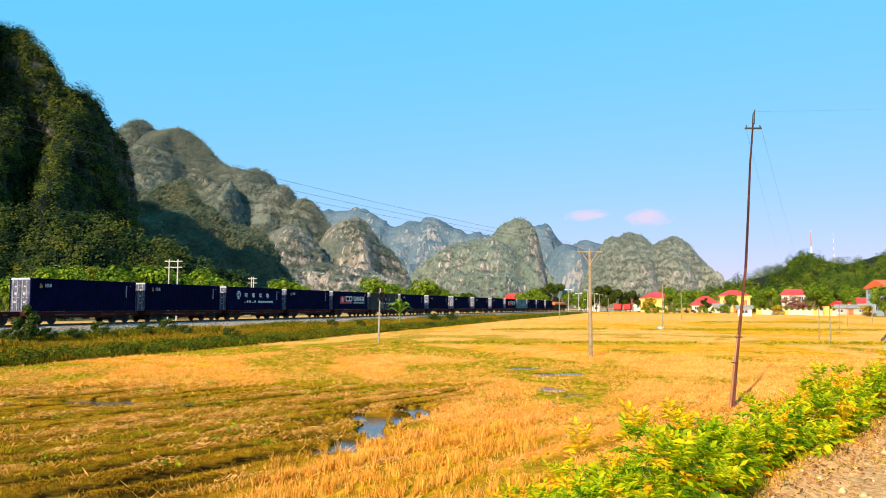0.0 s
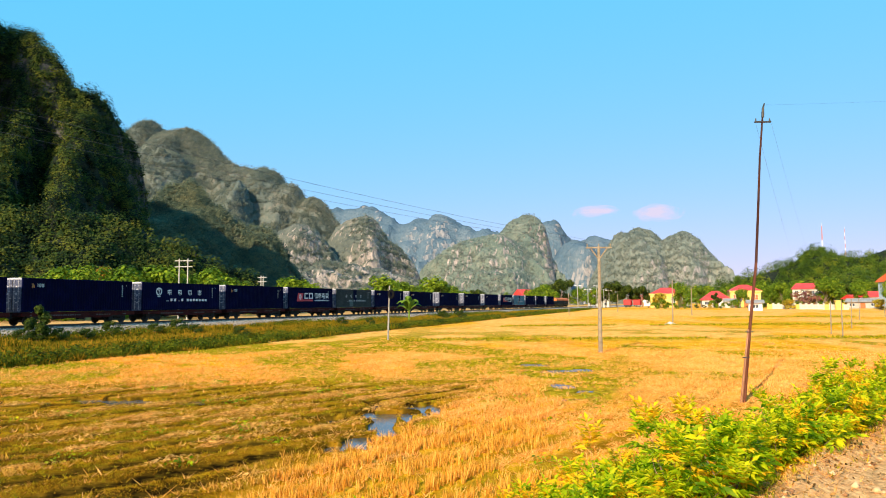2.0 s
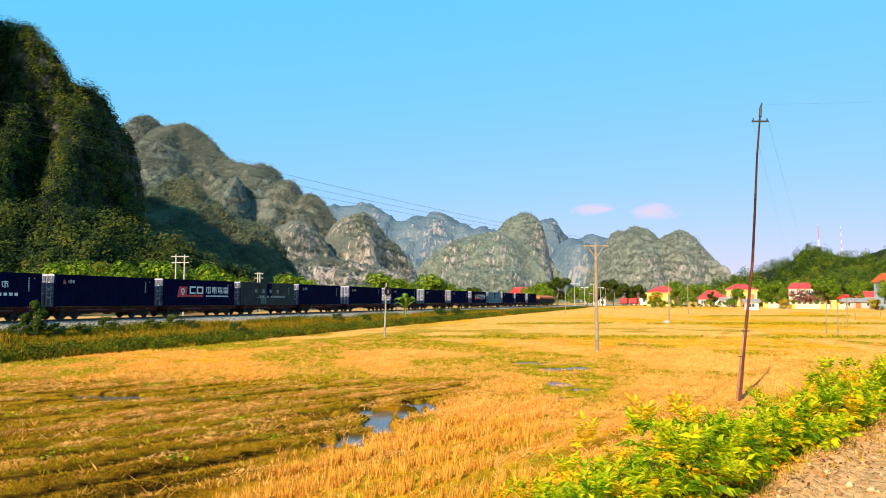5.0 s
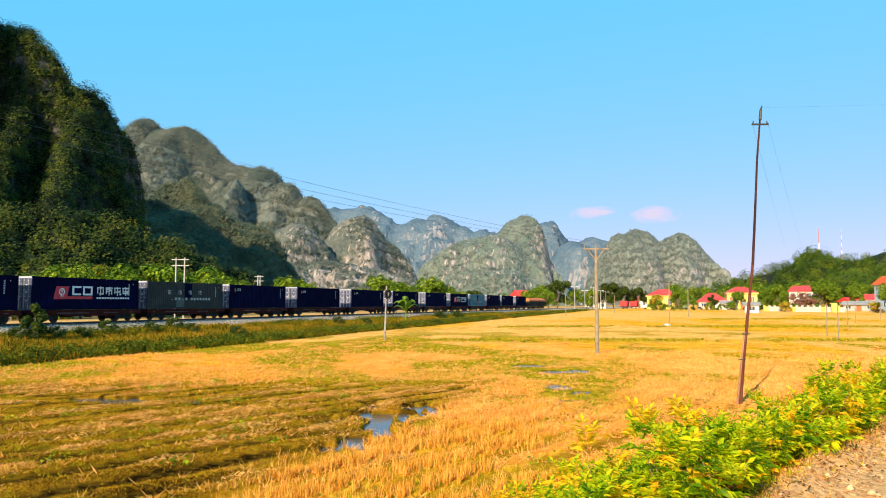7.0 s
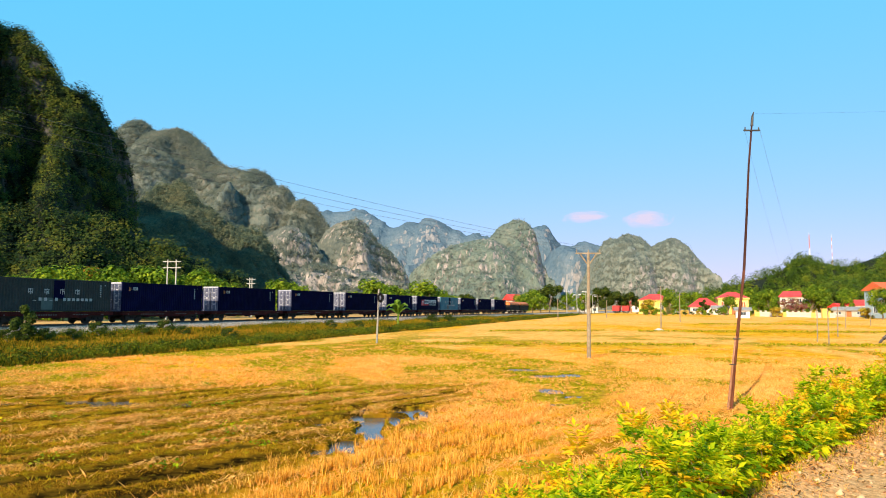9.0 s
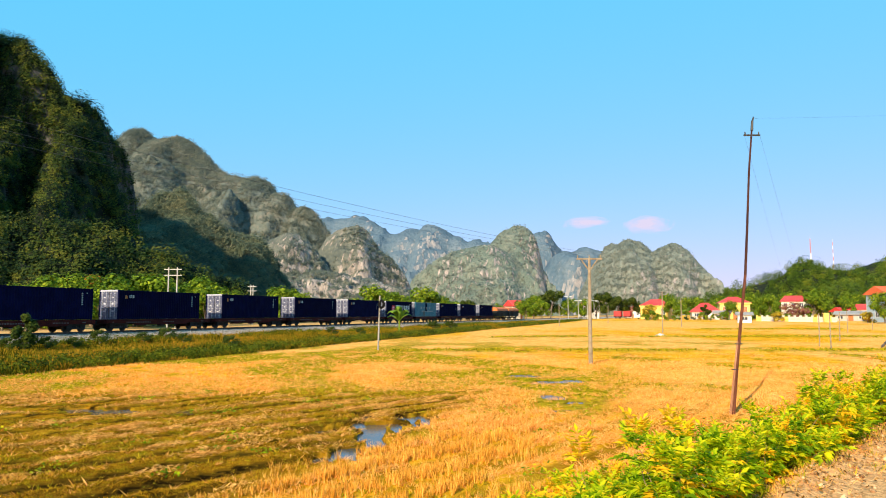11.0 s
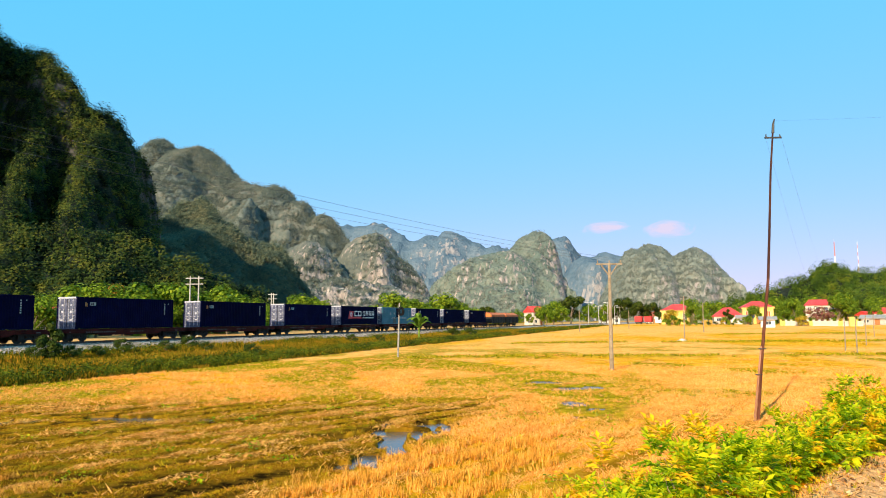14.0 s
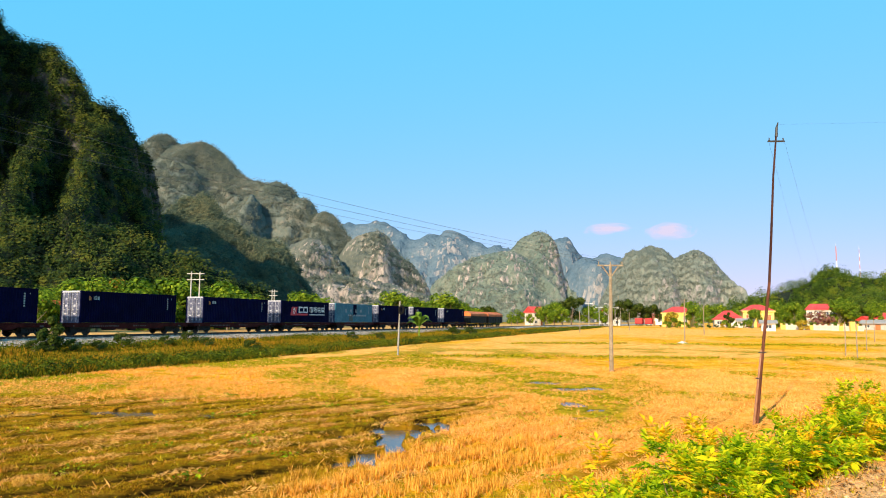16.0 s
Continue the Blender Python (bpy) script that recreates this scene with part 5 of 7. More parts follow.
def build_poles():
    # tall leaning pole beside the road
    x, y, z = spot(21.75, 24.7)
    t = thing("power_pole", "tall leaning brown power pole with a short crossarm", "power pole", pose(x, y, z))
    bend = [(-0.06, -0.3), (-0.03, 0), (0.12, 1.4), (0.31, 2.85), (0.52, 4.4), (0.64, 5.9), (0.78, 7.8), (0.93, 9.2)]
    for name, mat, stretch in (("lower_shaft", POLE_RUST, bend[:5]), ("upper_shaft", POLE_WOOD, bend[4:])):
        bm = bmesh.new()
        prev = None
        for bx, bz in stretch:
            rad = 0.060 - 0.0034 * (bz + 0.3)
            now = [bm.verts.new((bx + rad * math.cos(i * math.pi / 5), rad * math.sin(i * math.pi / 5), bz)) for i in range(10)]
            for i in range(10):
                if prev:
                    bm.faces.new((prev[i], prev[(i + 1) % 10], now[(i + 1) % 10], now[i]))
            prev = now
        bm.faces.new(prev)
        part(name, bm, mat, t, smooth=True)
    bm = bmesh.new()
    tube(bm, (-0.165, 0, -0.3), (0.195, 0, 2.3), 0.046, 0.034, 8)
    part("stub_post", bm, POLE_BASE, t, "pale pinkish concrete stub strapped beside the pole")
    for bx, zz in ((0.075, 1.4), (0.215, 2.2)):
        bm = bmesh.new()
        box(bm, bx - 0.10, bx + 0.11, -0.066, 0.066, zz, zz + 0.03, bevel=0.01)
        part("strap", bm, DARK_METAL, t)
    part("crossarm", solid((0.92 - 0.27, 0.92 + 0.27, -0.03, 0.03, 8.92, 8.97), bevel=0.008), DARK_METAL, t)
    bm = bmesh.new()
    tube(bm, (0.925, 0, 9.1), (0.95, 0, 9.4), 0.05, 0.04, 8)
    tube(bm, (0.95, 0, 9.4), (1.00, 0, 9.56), 0.036, 0.018, 6)
    part("pole_top", bm, DARK_METAL, t)
    for sx in (-0.22, 0.22):
        bm = bmesh.new()
        tube(bm, (0.92 + sx, 0, 8.97), (0.92 + sx, 0, 9.06), 0.024, 0.016, 8)
        part("insulator", bm, DARK_METAL, t)
    # concrete pole with a forked arm in the middle of the field
    x, y, z = spot(11.51, 47.0)
    t = thing("power_pole", "pale concrete power pole with a forked timber arm in the field", "power pole", pose(x, y, z))
    h = 6.8
    bm = bmesh.new()
    tube(bm, (0, 0, -0.3), (0.05, 0, h), 0.14, 0.09, 10)
    part("shaft", bm, POLE_CONCRETE, t)
    part("crossarm", solid((0.05 - 0.82, 0.05 + 0.82, -0.05, 0.05, h - 0.12, h - 0.02), bevel=0.01), POLE_CONCRETE, t)
    for s in (-1, 1):
        bm = bmesh.new()
        tube(bm, (0.05 + s * 0.07, 0, h - 0.75), (0.05 + s * 0.5, 0, h - 0.14), 0.05, 0.045, 6)
        part("brace", bm, POLE_CONCRETE, t)
    for s in (-0.74, 0.0, 0.74):
        bm = bmesh.new()
        tube(bm, (0.05 + s, 0, h - 0.02), (0.05 + s, 0, h + 0.1), 0.025, 0.04, 8)
        tube(bm, (0.05 + s, 0, h + 0.1), (0.05 + s, 0, h + 0.18), 0.04, 0.025, 8)
        part("insulator", bm, POLE_CONCRETE, t, "small brown insulator")
    # leaning post with a black ring lamp at the field's edge
    x, y, z = spot(-5.11, 64.0)
    t = thing("signal_post", "thin leaning concrete post with a black round signal head", "signal post", pose(x, y, z))
    bm = bmesh.new()
    tube(bm, (0, 0, -0.2), (0.16, 0, 4.75), 0.085, 0.06, 8)
    part("shaft", bm, STAINED, t)
    bm = bmesh.new()
    for k in range(14):
        a0, a1 = 2 * math.pi * k / 14, 2 * math.pi * (k + 1) / 14
        tube(bm, (0.30 + 0.20 * math.cos(a0), -0.08, 4.0 + 0.32 * math.sin(a0)), (0.30 + 0.20 * math.cos(a1), -0.08, 4.0 + 0.32 * math.sin(a1)), 0.12, seg=6)
    tube(bm, (0.1, 0, 4.0), (0.3, -0.05, 3.95), 0.04, seg=6)
    part("signal_head", bm, LAMP_BLACK, t)

    # plain posts and poles across the far field: bearing, distance, height, crossarm
    for bx, d, h, armw, lean2 in ((9.17, 158, 4.6, 0, 0), (12.89, 190, 4.6, 0, 0.1), (16.91, 112, 6.2, 1.0, 0.1), (18.30, 150, 5.6, 0.9, 0), (27.49, 76, 3.1, 0, 0.05), (28.19, 70, 3.2, 0, 0), (28.75, 90, 3.2, 0, 0.1), (29.26, 120, 3.2, 0, 0), (30.75, 140, 3.0, 0, 0), (12.38, 330, 13.5, 0, -1.5)):
        x, y, z = spot(bx, d)
        t = thing("utility_pole", "weathered grey-brown utility pole in the far field", "utility pole", pose(x, y, z), "poles of the far field")
        bm = bmesh.new()
        tube(bm, (0, 0, -0.2), (lean2, 0, h), 0.10 if h > 4 else 0.06, 0.07 if h > 4 else 0.045, 7)
        part("shaft", bm, POLE_CONCRETE, t)
        if armw:
            part("crossarm", solid((lean2 - armw / 2, lean2 + armw / 2, -0.04, 0.04, h - 0.25, h - 0.15)), DARK_METAL, t)
    # portal pole behind the railway
    for bx, d, h in ((-20.58, 128, 10.2), (-14.84, 170, 9.0)):
        x, y, z = spot(bx, d)
        t = thing("portal_pole", "grey two-legged power pole with two crossarms", "power pole", pose(x, y, z), "portal poles behind the railway")
        wide = 0.72 if h > 10 else 0.25
        for s in (-wide, wide):
            bm = bmesh.new()
            tube(bm, (s, 0, -0.2), (s, 0, h), 0.14, 0.10, 8)
            part("leg", bm, CONCRETE, t)
        for zz in (h - 0.35, h - 1.35):
            part("crossarm", solid((-wide - 0.75, wide + 0.75, -0.07, 0.07, zz - 0.07, zz + 0.07)), CONCRETE, t)
    # lamp posts of the station
    for bx, d, h in ((9.87, 300, 9.5), (10.65, 310, 8.0), (11.04, 330, 8.5), (11.34, 300, 9.0), (11.86, 320, 8.0), (12.25, 330, 7.5)):
        x, y, z = spot(bx, d)
        t = thing("lamp_post", "grey station lamp post with white lamp heads", "lamp post", pose(x, y, z), "lamp posts of the station")
        bm = bmesh.new()
        tube(bm, (0, 0, -0.2), (0, 0, h), 0.16, 0.09, 6)
        part("shaft", bm, CONCRETE, t)
        for s in (-1, 1):
            part("lamp_head", solid((s * 1.1 - 0.45, s * 1.1 + 0.45, -0.18, 0.18, h, h + 0.18), (min(0, s), max(0, s), -0.05, 0.05, h + 0.02, h + 0.1), bevel=0.03), PAINT_WHITE, t)


build_poles()


def build_mast(bearing, d, h, w, solid_core):
    x, y, _ = spot(bearing, d)
    base = float(mountain_height(HILL, np.array([x]), np.array([y]), 3.0, 40, 9)[0]) - 0.4
    t = thing("radio_mast", "slim red and white lattice radio mast on the hill", "radio mast", pose(x, y, base), "radio masts on the hill")
    n = 8
    for k in range(n):
        mat = MAST_RED if (k >= n // 2 if solid_core else k % 2) else PAINT_WHITE
        z0, z1 = h * k / n, h * (k + 1) / n
        f0, f1 = w * (1 - 0.55 * k / n), w * (1 - 0.55 * (k + 1) / n)
        bm = bmesh.new()
        pts = [(1, 1), (-1, 1), (-1, -1), (1, -1)]
        for i in range(4):
            (a, b), (c, e) = pts[i], pts[(i + 1) % 4]
            tube(bm, (a * f0, b * f0, z0), (a * f1, b * f1, z1), 0.05, seg=4)
            tube(bm, (a * f0, b * f0, z0), (c * f1, e * f1, z1), 0.028, seg=4)
            tube(bm, (c * f0, e * f0, z0), (a * f1, b * f1, z1), 0.028, seg=4)
            tube(bm, (a * f1, b * f1, z1), (c * f1, e * f1, z1), 0.028, seg=4)
        part("lattice_section", bm, mat, t)
    bm = bmesh.new()
    tube(bm, (0, 0, h), (0, 0, h + 1.5), 0.08, 0.03, 5)
    part("antenna", bm, PAINT_WHITE, t)
    return t


build_mast(27.21, 414, 14.6, 0.26, True)
build_mast(28.61, 412, 15.2, 0.12, False)


def build_wires():
    wire_mat = material("power_cable", [(0.035, 0.035, 0.04), (0.06, 0.06, 0.065)], scale=2, rough=0.5)

    def wire(a, b, sag, r, label):
        bm = bmesh.new()
        a, b = Vector(a), Vector(b)
        pts = [a.lerp(b, k / 24) - Vector((0, 0, 4 * sag * (k / 24) * (1 - k / 24))) for k in range(25)]
        side = (b - a).cross(Vector((0, 0, 1))).normalized() * r
        up = Vector((0, 0, r))
        rings = [[bm.verts.new(q + d) for d in (side, up, -side, -up)] for q in pts]
        for u, v in zip(rings, rings[1:]):
            for i in range(4):
                bm.faces.new((u[i], u[(i + 1) % 4], v[(i + 1) % 4], v[i]))
        tagged(part("power_line", bm, wire_mat), label, "cable", "cables")

    # three conductors from the forked pole to a pole beside the road, out of sight
    px, py, pz = spot(11.51, 47.0)
    for k in (-1, 0, 1):
        wire((px + 0.05 + 0.74 * k, py, pz + 7.0), (-22.4 + 0.9 * k, 14.6 - 1.3 * k, 10.55 + 0.12 * k), 0.6, 0.006, "thin dark power line leading off from the forked pole")
    x, y, z = spot(21.75, 24.7)
    for dx, bearing, d, h in ((1.17, 26.5, 150, 11.0), (0.67, 25.6, 150, 9.0)):
        ex, ey, _ = spot(bearing, d)
        wire((x + dx, y, z + 9.0), (ex, ey, h), 0.8, 0.0028, "thin wire leading away from the leaning pole")
    wire((x + 1.00, y, z + 9.5), (40, 36, 14.6), 0.3, 0.0016, "thin wire leading away from the leaning pole")


build_wires()

# ---- village ----
YELLOW_WALL = material("yellow_render", [(0.66, 0.45, 0.08), (0.80, 0.58, 0.14), (0.84, 0.66, 0.22)], scale=0.4, rough=0.9, bump=0.01)
CREAM_WALL = material("cream_render", [(0.44, 0.41, 0.34), (0.62, 0.58, 0.49), (0.72, 0.69, 0.61)], scale=0.3, rough=0.9)
WHITE_WALL = material("white_render", [(0.60, 0.60, 0.58), (0.76, 0.76, 0.74)], scale=0.4, rough=0.9)
GREY_WALL = material("grey_render", [(0.30, 0.28, 0.25), (0.46, 0.43, 0.39)], scale=0.5, rough=0.9)
BLUE_WALL = material("blue_grey_render", [(0.24, 0.34, 0.40), (0.34, 0.44, 0.50)], scale=0.4, rough=0.9)
RED_ROOF = material("red_roof_sheet", [(0.42, 0.03, 0.025), (0.60, 0.045, 0.04), (0.68, 0.08, 0.06)], scale=0.5, rough=0.6)
ORANGE_ROOF = material("orange_roof_tile", [(0.50, 0.09, 0.03), (0.68, 0.15, 0.05)], scale=0.5, rough=0.7)
GREY_ROOF = material("grey_roof_sheet", [(0.20, 0.19, 0.18), (0.36, 0.34, 0.32)], scale=0.6, rough=0.8)
GLASS = material("window_glass", [(0.03, 0.04, 0.05), (0.07, 0.09, 0.11)], scale=1, rough=0.1)
SHUTTER = material("brown_shutter", [(0.30, 0.10, 0.03), (0.42, 0.16, 0.05)], scale=2, rough=0.7)
BRICK_RED = material("wagon_red", [(0.34, 0.016, 0.016), (0.50, 0.03, 0.028)], scale=0.6, rough=0.6)


def sheet_roof(w, d, z, rise, over, hip, ribs=True):
    """A closed roof: ridge along x, hipped or gabled, with raised ribs."""
    bm = bmesh.new()
    a, b = w / 2 + over, d / 2 + over
    r = max(0.4, a - b * hip) if hip else a
    lo, up = z - 0.1, z + rise
    v = [bm.verts.new(p) for p in ((-a, -b, lo), (a, -b, lo), (a, b, lo), (-a, b, lo), (-r, 0, up), (r, 0, up), (-a, -b, lo - 0.12), (a, -b, lo - 0.12), (a, b, lo - 0.12), (-a, b, lo - 0.12))]
    for f in ((0, 1, 5, 4), (1, 2, 5), (2, 3, 4, 5), (3, 0, 4), (6, 9, 8, 7), (0, 6, 7, 1), (1, 7, 8, 2), (2, 8, 9, 3), (3, 9, 6, 0)):
        bm.faces.new([v[i] for i in f])
    if ribs:
        k = int(2 * r / 0.8)
        for i in range(k + 1):
            x = -r + 2 * r * i / max(1, k)
            for s in (-1, 1):
                tube(bm, (x, s * b, lo + 0.02), (x, 0, up + 0.02), 0.05, seg=4)
    return bm


def build_house(label, bearing, d, w, deep, h, rise, wall, roof, hip=0.0, turn=0.0, floors=1, cols=3, shutter=GLASS, door=True, parapet=0.0, balcony=False, sink=0.0, name="house"):
    x, y, z = spot(bearing, d)
    t = thing(name, label, "house", pose(x, y, z - sink, 0, 0, -bearing + turn))
    th = 0.25
    # four walls, the front one facing -y with openings through it
    fh = h / floors
    cells = []
    ops = []
    for f in range(floors):
        for c in range(cols):
            cx = -w / 2 + w * (c + 0.5) / cols
            if f == 0 and c == cols // 2 and door:
                ops.append(("door", cx, 0.05, min(1.3, w / cols * 0.6), min(2.2, fh * 0.75)))
            else:
                ops.append(("window", cx, f * fh + fh * 0.34, min(1.5, w / cols * 0.5), fh * 0.42))
    bm = bmesh.new()
    y0 = -deep / 2
    for f in range(floors):
        row = [o for o in ops if f * fh <= o[2] < (f + 1) * fh]
        edges = [-w / 2]
        for o in row:
            edges += [o[1] - o[3] / 2, o[1] + o[3] / 2]
        edges.append(w / 2)
        for i in range(0, len(edges), 2):
            box(bm, edges[i], edges[i + 1], y0, y0 + th, f * fh, (f + 1) * fh)
        for o in row:
            if o[2] > f * fh + 0.06:
                box(bm, o[1] - o[3] / 2, o[1] + o[3] / 2, y0, y0 + th, f * fh, o[2])
            box(bm, o[1] - o[3] / 2, o[1] + o[3] / 2, y0, y0 + th, o[2] + o[4], (f + 1) * fh)
    part("wall", bm, wall[0] if isinstance(wall, tuple) else wall, t)
    side = wall[1] if isinstance(wall, tuple) else wall
    for s in (-1, 1):
        bm = bmesh.new()
        x0, x1 = sorted((s * w / 2, s * (w / 2 - th)))
        box(bm, x0, x1, y0 + th, deep / 2, 0, h)
        if not hip and rise:
            vs = [[bm.verts.new((xx, yy, zz)) for yy, zz in ((y0, h), (deep / 2, h), (0, h + rise))] for xx in (x0, x1)]
            bm.faces.new(vs[0])
            bm.faces.new(vs[1][::-1])
        part("wall", bm, side, t)
    part("wall", solid((-w / 2 + th, w / 2 - th, deep / 2 - th, deep / 2, 0, h)), side, t)
    if rise:
        part("roof", sheet_roof(w, deep, h, rise, 0.5, hip), roof, t)
    else:
        part("roof", solid((-w / 2 - 0.3, w / 2 + 0.3, y0 - 0.3, deep / 2 + 0.3, h, h + 0.25)), roof, t)
    if parapet:
        part("cornice", solid((-w / 2 - 0.45, w / 2 + 0.45, y0 - 0.45, y0 - 0.003, h - parapet, h), bevel=0.03), wall if not isinstance(wall, tuple) else wall[0], t)
    for kind, cx, z0, ow, oh in ops:
        if kind == "door":
            part("door", solid((cx - ow / 2, cx + ow / 2, y0 + 0.1, y0 + 0.16, z0, z0 + oh)), SHUTTER, t)
            continue
        win = part("window", solid((cx - ow / 2, cx + ow / 2, y0 + 0.10, y0 + 0.13, z0, z0 + oh)), shutter, t)
        part("frame", solid((cx - ow / 2, cx - ow / 2 + 0.07, y0 + 0.06, y0 + 0.14, z0, z0 + oh), (cx + ow / 2 - 0.07, cx + ow / 2, y0 + 0.06, y0 + 0.14, z0, z0 + oh), (cx - 0.04, cx + 0.04, y0 + 0.06, y0 + 0.14, z0, z0 + oh), (cx - ow / 2, cx + ow / 2, y0 + 0.06, y0 + 0.14, z0 + oh - 0.07, z0 + oh)), PAINT_WHITE, win)
        part("sill", solid((cx - ow / 2 - 0.08, cx + ow / 2 + 0.08, y0 - 0.1, y0 - 0.003, z0 - 0.1, z0)), PAINT_WHITE, win)
    for f in range(floors if not hip else 0):
        zz = f * fh + fh * 0.36
        pane = part("window", solid((-w / 2 - 0.03, -w / 2 - 0.004, -0.6, 0.6, zz, zz + fh * 0.4)), GLASS, t)
        part("frame", solid((-w / 2 - 0.06, -w / 2 - 0.03, -0.68, -0.6, zz - 0.06, zz + fh * 0.4 + 0.06), (-w / 2 - 0.06, -w / 2 - 0.03, 0.6, 0.68, zz - 0.06, zz + fh * 0.4 + 0.06), (-w / 2 - 0.06, -w / 2 - 0.03, -0.6, 0.6, zz - 0.06, zz), (-w / 2 - 0.06, -w / 2 - 0.03, -0.04, 0.04, zz, zz + fh * 0.4)), PAINT_WHITE, pane)
    if balcony:
        b = part("balcony", solid((-w / 2 + 0.3, w / 2 - 0.3, y0 - 1.1, y0 - 0.003, fh - 0.1, fh + 0.06)), WHITE_WALL, t)
        part("railing", solid((-w / 2 + 0.3, w / 2 - 0.3, y0 - 1.1, y0 - 1.05, fh + 0.9, fh + 0.98), *[(-w / 2 + 0.4 + 0.5 * k, -w / 2 + 0.45 + 0.5 * k, y0 - 1.1, y0 - 1.05, fh + 0.06, fh + 0.9) for k in range(int((w - 0.8) / 0.5))]), PAINT_WHITE, b)
    return t


build_house("yellow railway house with red hipped roof", 16.5, 285, 10, 8, 5.2, 2.2, YELLOW_WALL, RED_ROOF, 0.8, -12, 1, 3, GLASS, True, 0.5)
build_house("cream annex behind the yellow railway house", 17.53, 300, 6, 6, 5.6, 1.2, CREAM_WALL, GREY_ROOF, 0.0, -12, 2, 2)
build_house("pale house with a broad red hipped roof", 19.98, 275, 9.5, 8, 2.8, 3.0, CREAM_WALL, RED_ROOF, 0.9, 5, 1, 3)
build_house("yellow two-storey house with red hipped roof and cornice", 21.95, 280, 10.0, 8, 5.9, 2.1, YELLOW_WALL, RED_ROOF, 0.9, 8, 1, 3, SHUTTER, True, 0.6)
build_house("low grey shed in front of the yellow house", 21.16, 262, 5.0, 4, 2.2, 0.9, CREAM_WALL, GREY_ROOF, 0.0, 0, 1, 2, name="shed")
build_house("small white field hut with dark rim and blue window", 22.67, 200, 3.2, 3.2, 2.1, 0.7, WHITE_WALL, GREY_ROOF, 0.0, 4, 1, 1, GLASS, False, name="hut")
build_house("white villa under a flat red roof behind shrubs", 26.2, 272, 9.6, 8, 6.2, 1.8, CREAM_WALL, RED_ROOF, 0.35, 0, 2, 4, GLASS, True, 0, True)
build_house("tall blue-grey and white house with orange roof", 31.89, 222, 8.0, 8, 7.4, 2.0, (WHITE_WALL, BLUE_WALL), ORANGE_ROOF, 0.0, 38, 2, 3, GLASS, True, 0, True)
build_house("low house with red roof below the hill", 29.91, 262, 6.0, 5, 3.4, 1.6, WHITE_WALL, RED_ROOF, 0.0, 10, 1, 2)
build_house("long grey-roofed shed by the wall", 29.57, 240, 8.0, 5, 2.0, 0.9, GREY_WALL, GREY_ROOF, 0.0, -8, 1, 3, name="shed")
build_house("small red-roofed house by the wall", 28.96, 262, 3.6, 5, 2.8, 1.2, WHITE_WALL, RED_ROOF, 0.0, 40, 1, 2)
build_house("white gabled house with red roof beyond the railway", 5.68, 335, 6.2, 7.0, 6.0, 2.6, (CREAM_WALL, CREAM_WALL), RED_ROOF, 0.0, 35, 2, 2)
build_house("red-roofed building beyond the station", 11.43, 385, 9.5, 8, 7.0, 2.4, CREAM_WALL, RED_ROOF, 0.6, 10, 2, 3)
build_house("pink-roofed house behind the railway trees", -12.33, 200, 4.0, 5, 5.0, 1.6, WHITE_WALL, ORANGE_ROOF, 0.0, -15, 1, 2)
build_house("house with a red awning behind the railway trees", -30.08, 128, 3.6, 4, 4.0, 0.9, CREAM_WALL, RED_ROOF, 0.0, 10, 1, 2)
build_house("low red-roofed house at the end of the station", 14.75, 420, 8.0, 7, 4.0, 2.0, WHITE_WALL, RED_ROOF, 0.0, 0, 1, 3)


def build_wall():
    """A cream boundary wall of bays between pillars along the village."""
    t = thing("boundary_wall", "long cream masonry boundary wall with pillars along the village", "wall")
    a, b = Vector(spot(23.54, 232)), Vector(spot(28.68, 214))
    n = 14
    turn = math.degrees(math.atan2(b.y - a.y, b.x - a.x))
    step = (b - a).length / n
    for k in range(n):
        p = a.lerp(b, k / n)
        bay = part("bay", solid((0.2, step - 0.2, -0.1, 0.1, -0.3, 1.25), (0.2, step - 0.2, -0.14, 0.14, 1.25, 1.34)), CREAM_WALL if k % 5 else YELLOW_WALL, t)
        bay.matrix_basis = pose(p.x, p.y, p.z, 0, 0, turn)
        pil = part("pillar", solid((-0.2, 0.2, -0.2, 0.2, -0.3, 1.6), (-0.26, 0.26, -0.26, 0.26, 1.6, 1.72), bevel=0.02), YELLOW_WALL if k in (0, 12, 13) else CREAM_WALL, t)
        pil.matrix_basis = pose(p.x, p.y, p.z, 0, 0, turn)
    p = Vector(spot(27.98, 215))
    gate = solid((-0.6, 0.6, -0.4, 0.4, -0.2, 2.2), (-0.75, 0.75, -0.55, 0.55, 2.2, 2.45), bevel=0.03)
    ob = part("gate_pillar", gate, YELLOW_WALL)
    ob.matrix_basis = pose(p.x, p.y, p.z)
    tagged(ob, "squat yellow gate pillar in the boundary wall", "pillar")


build_wall()


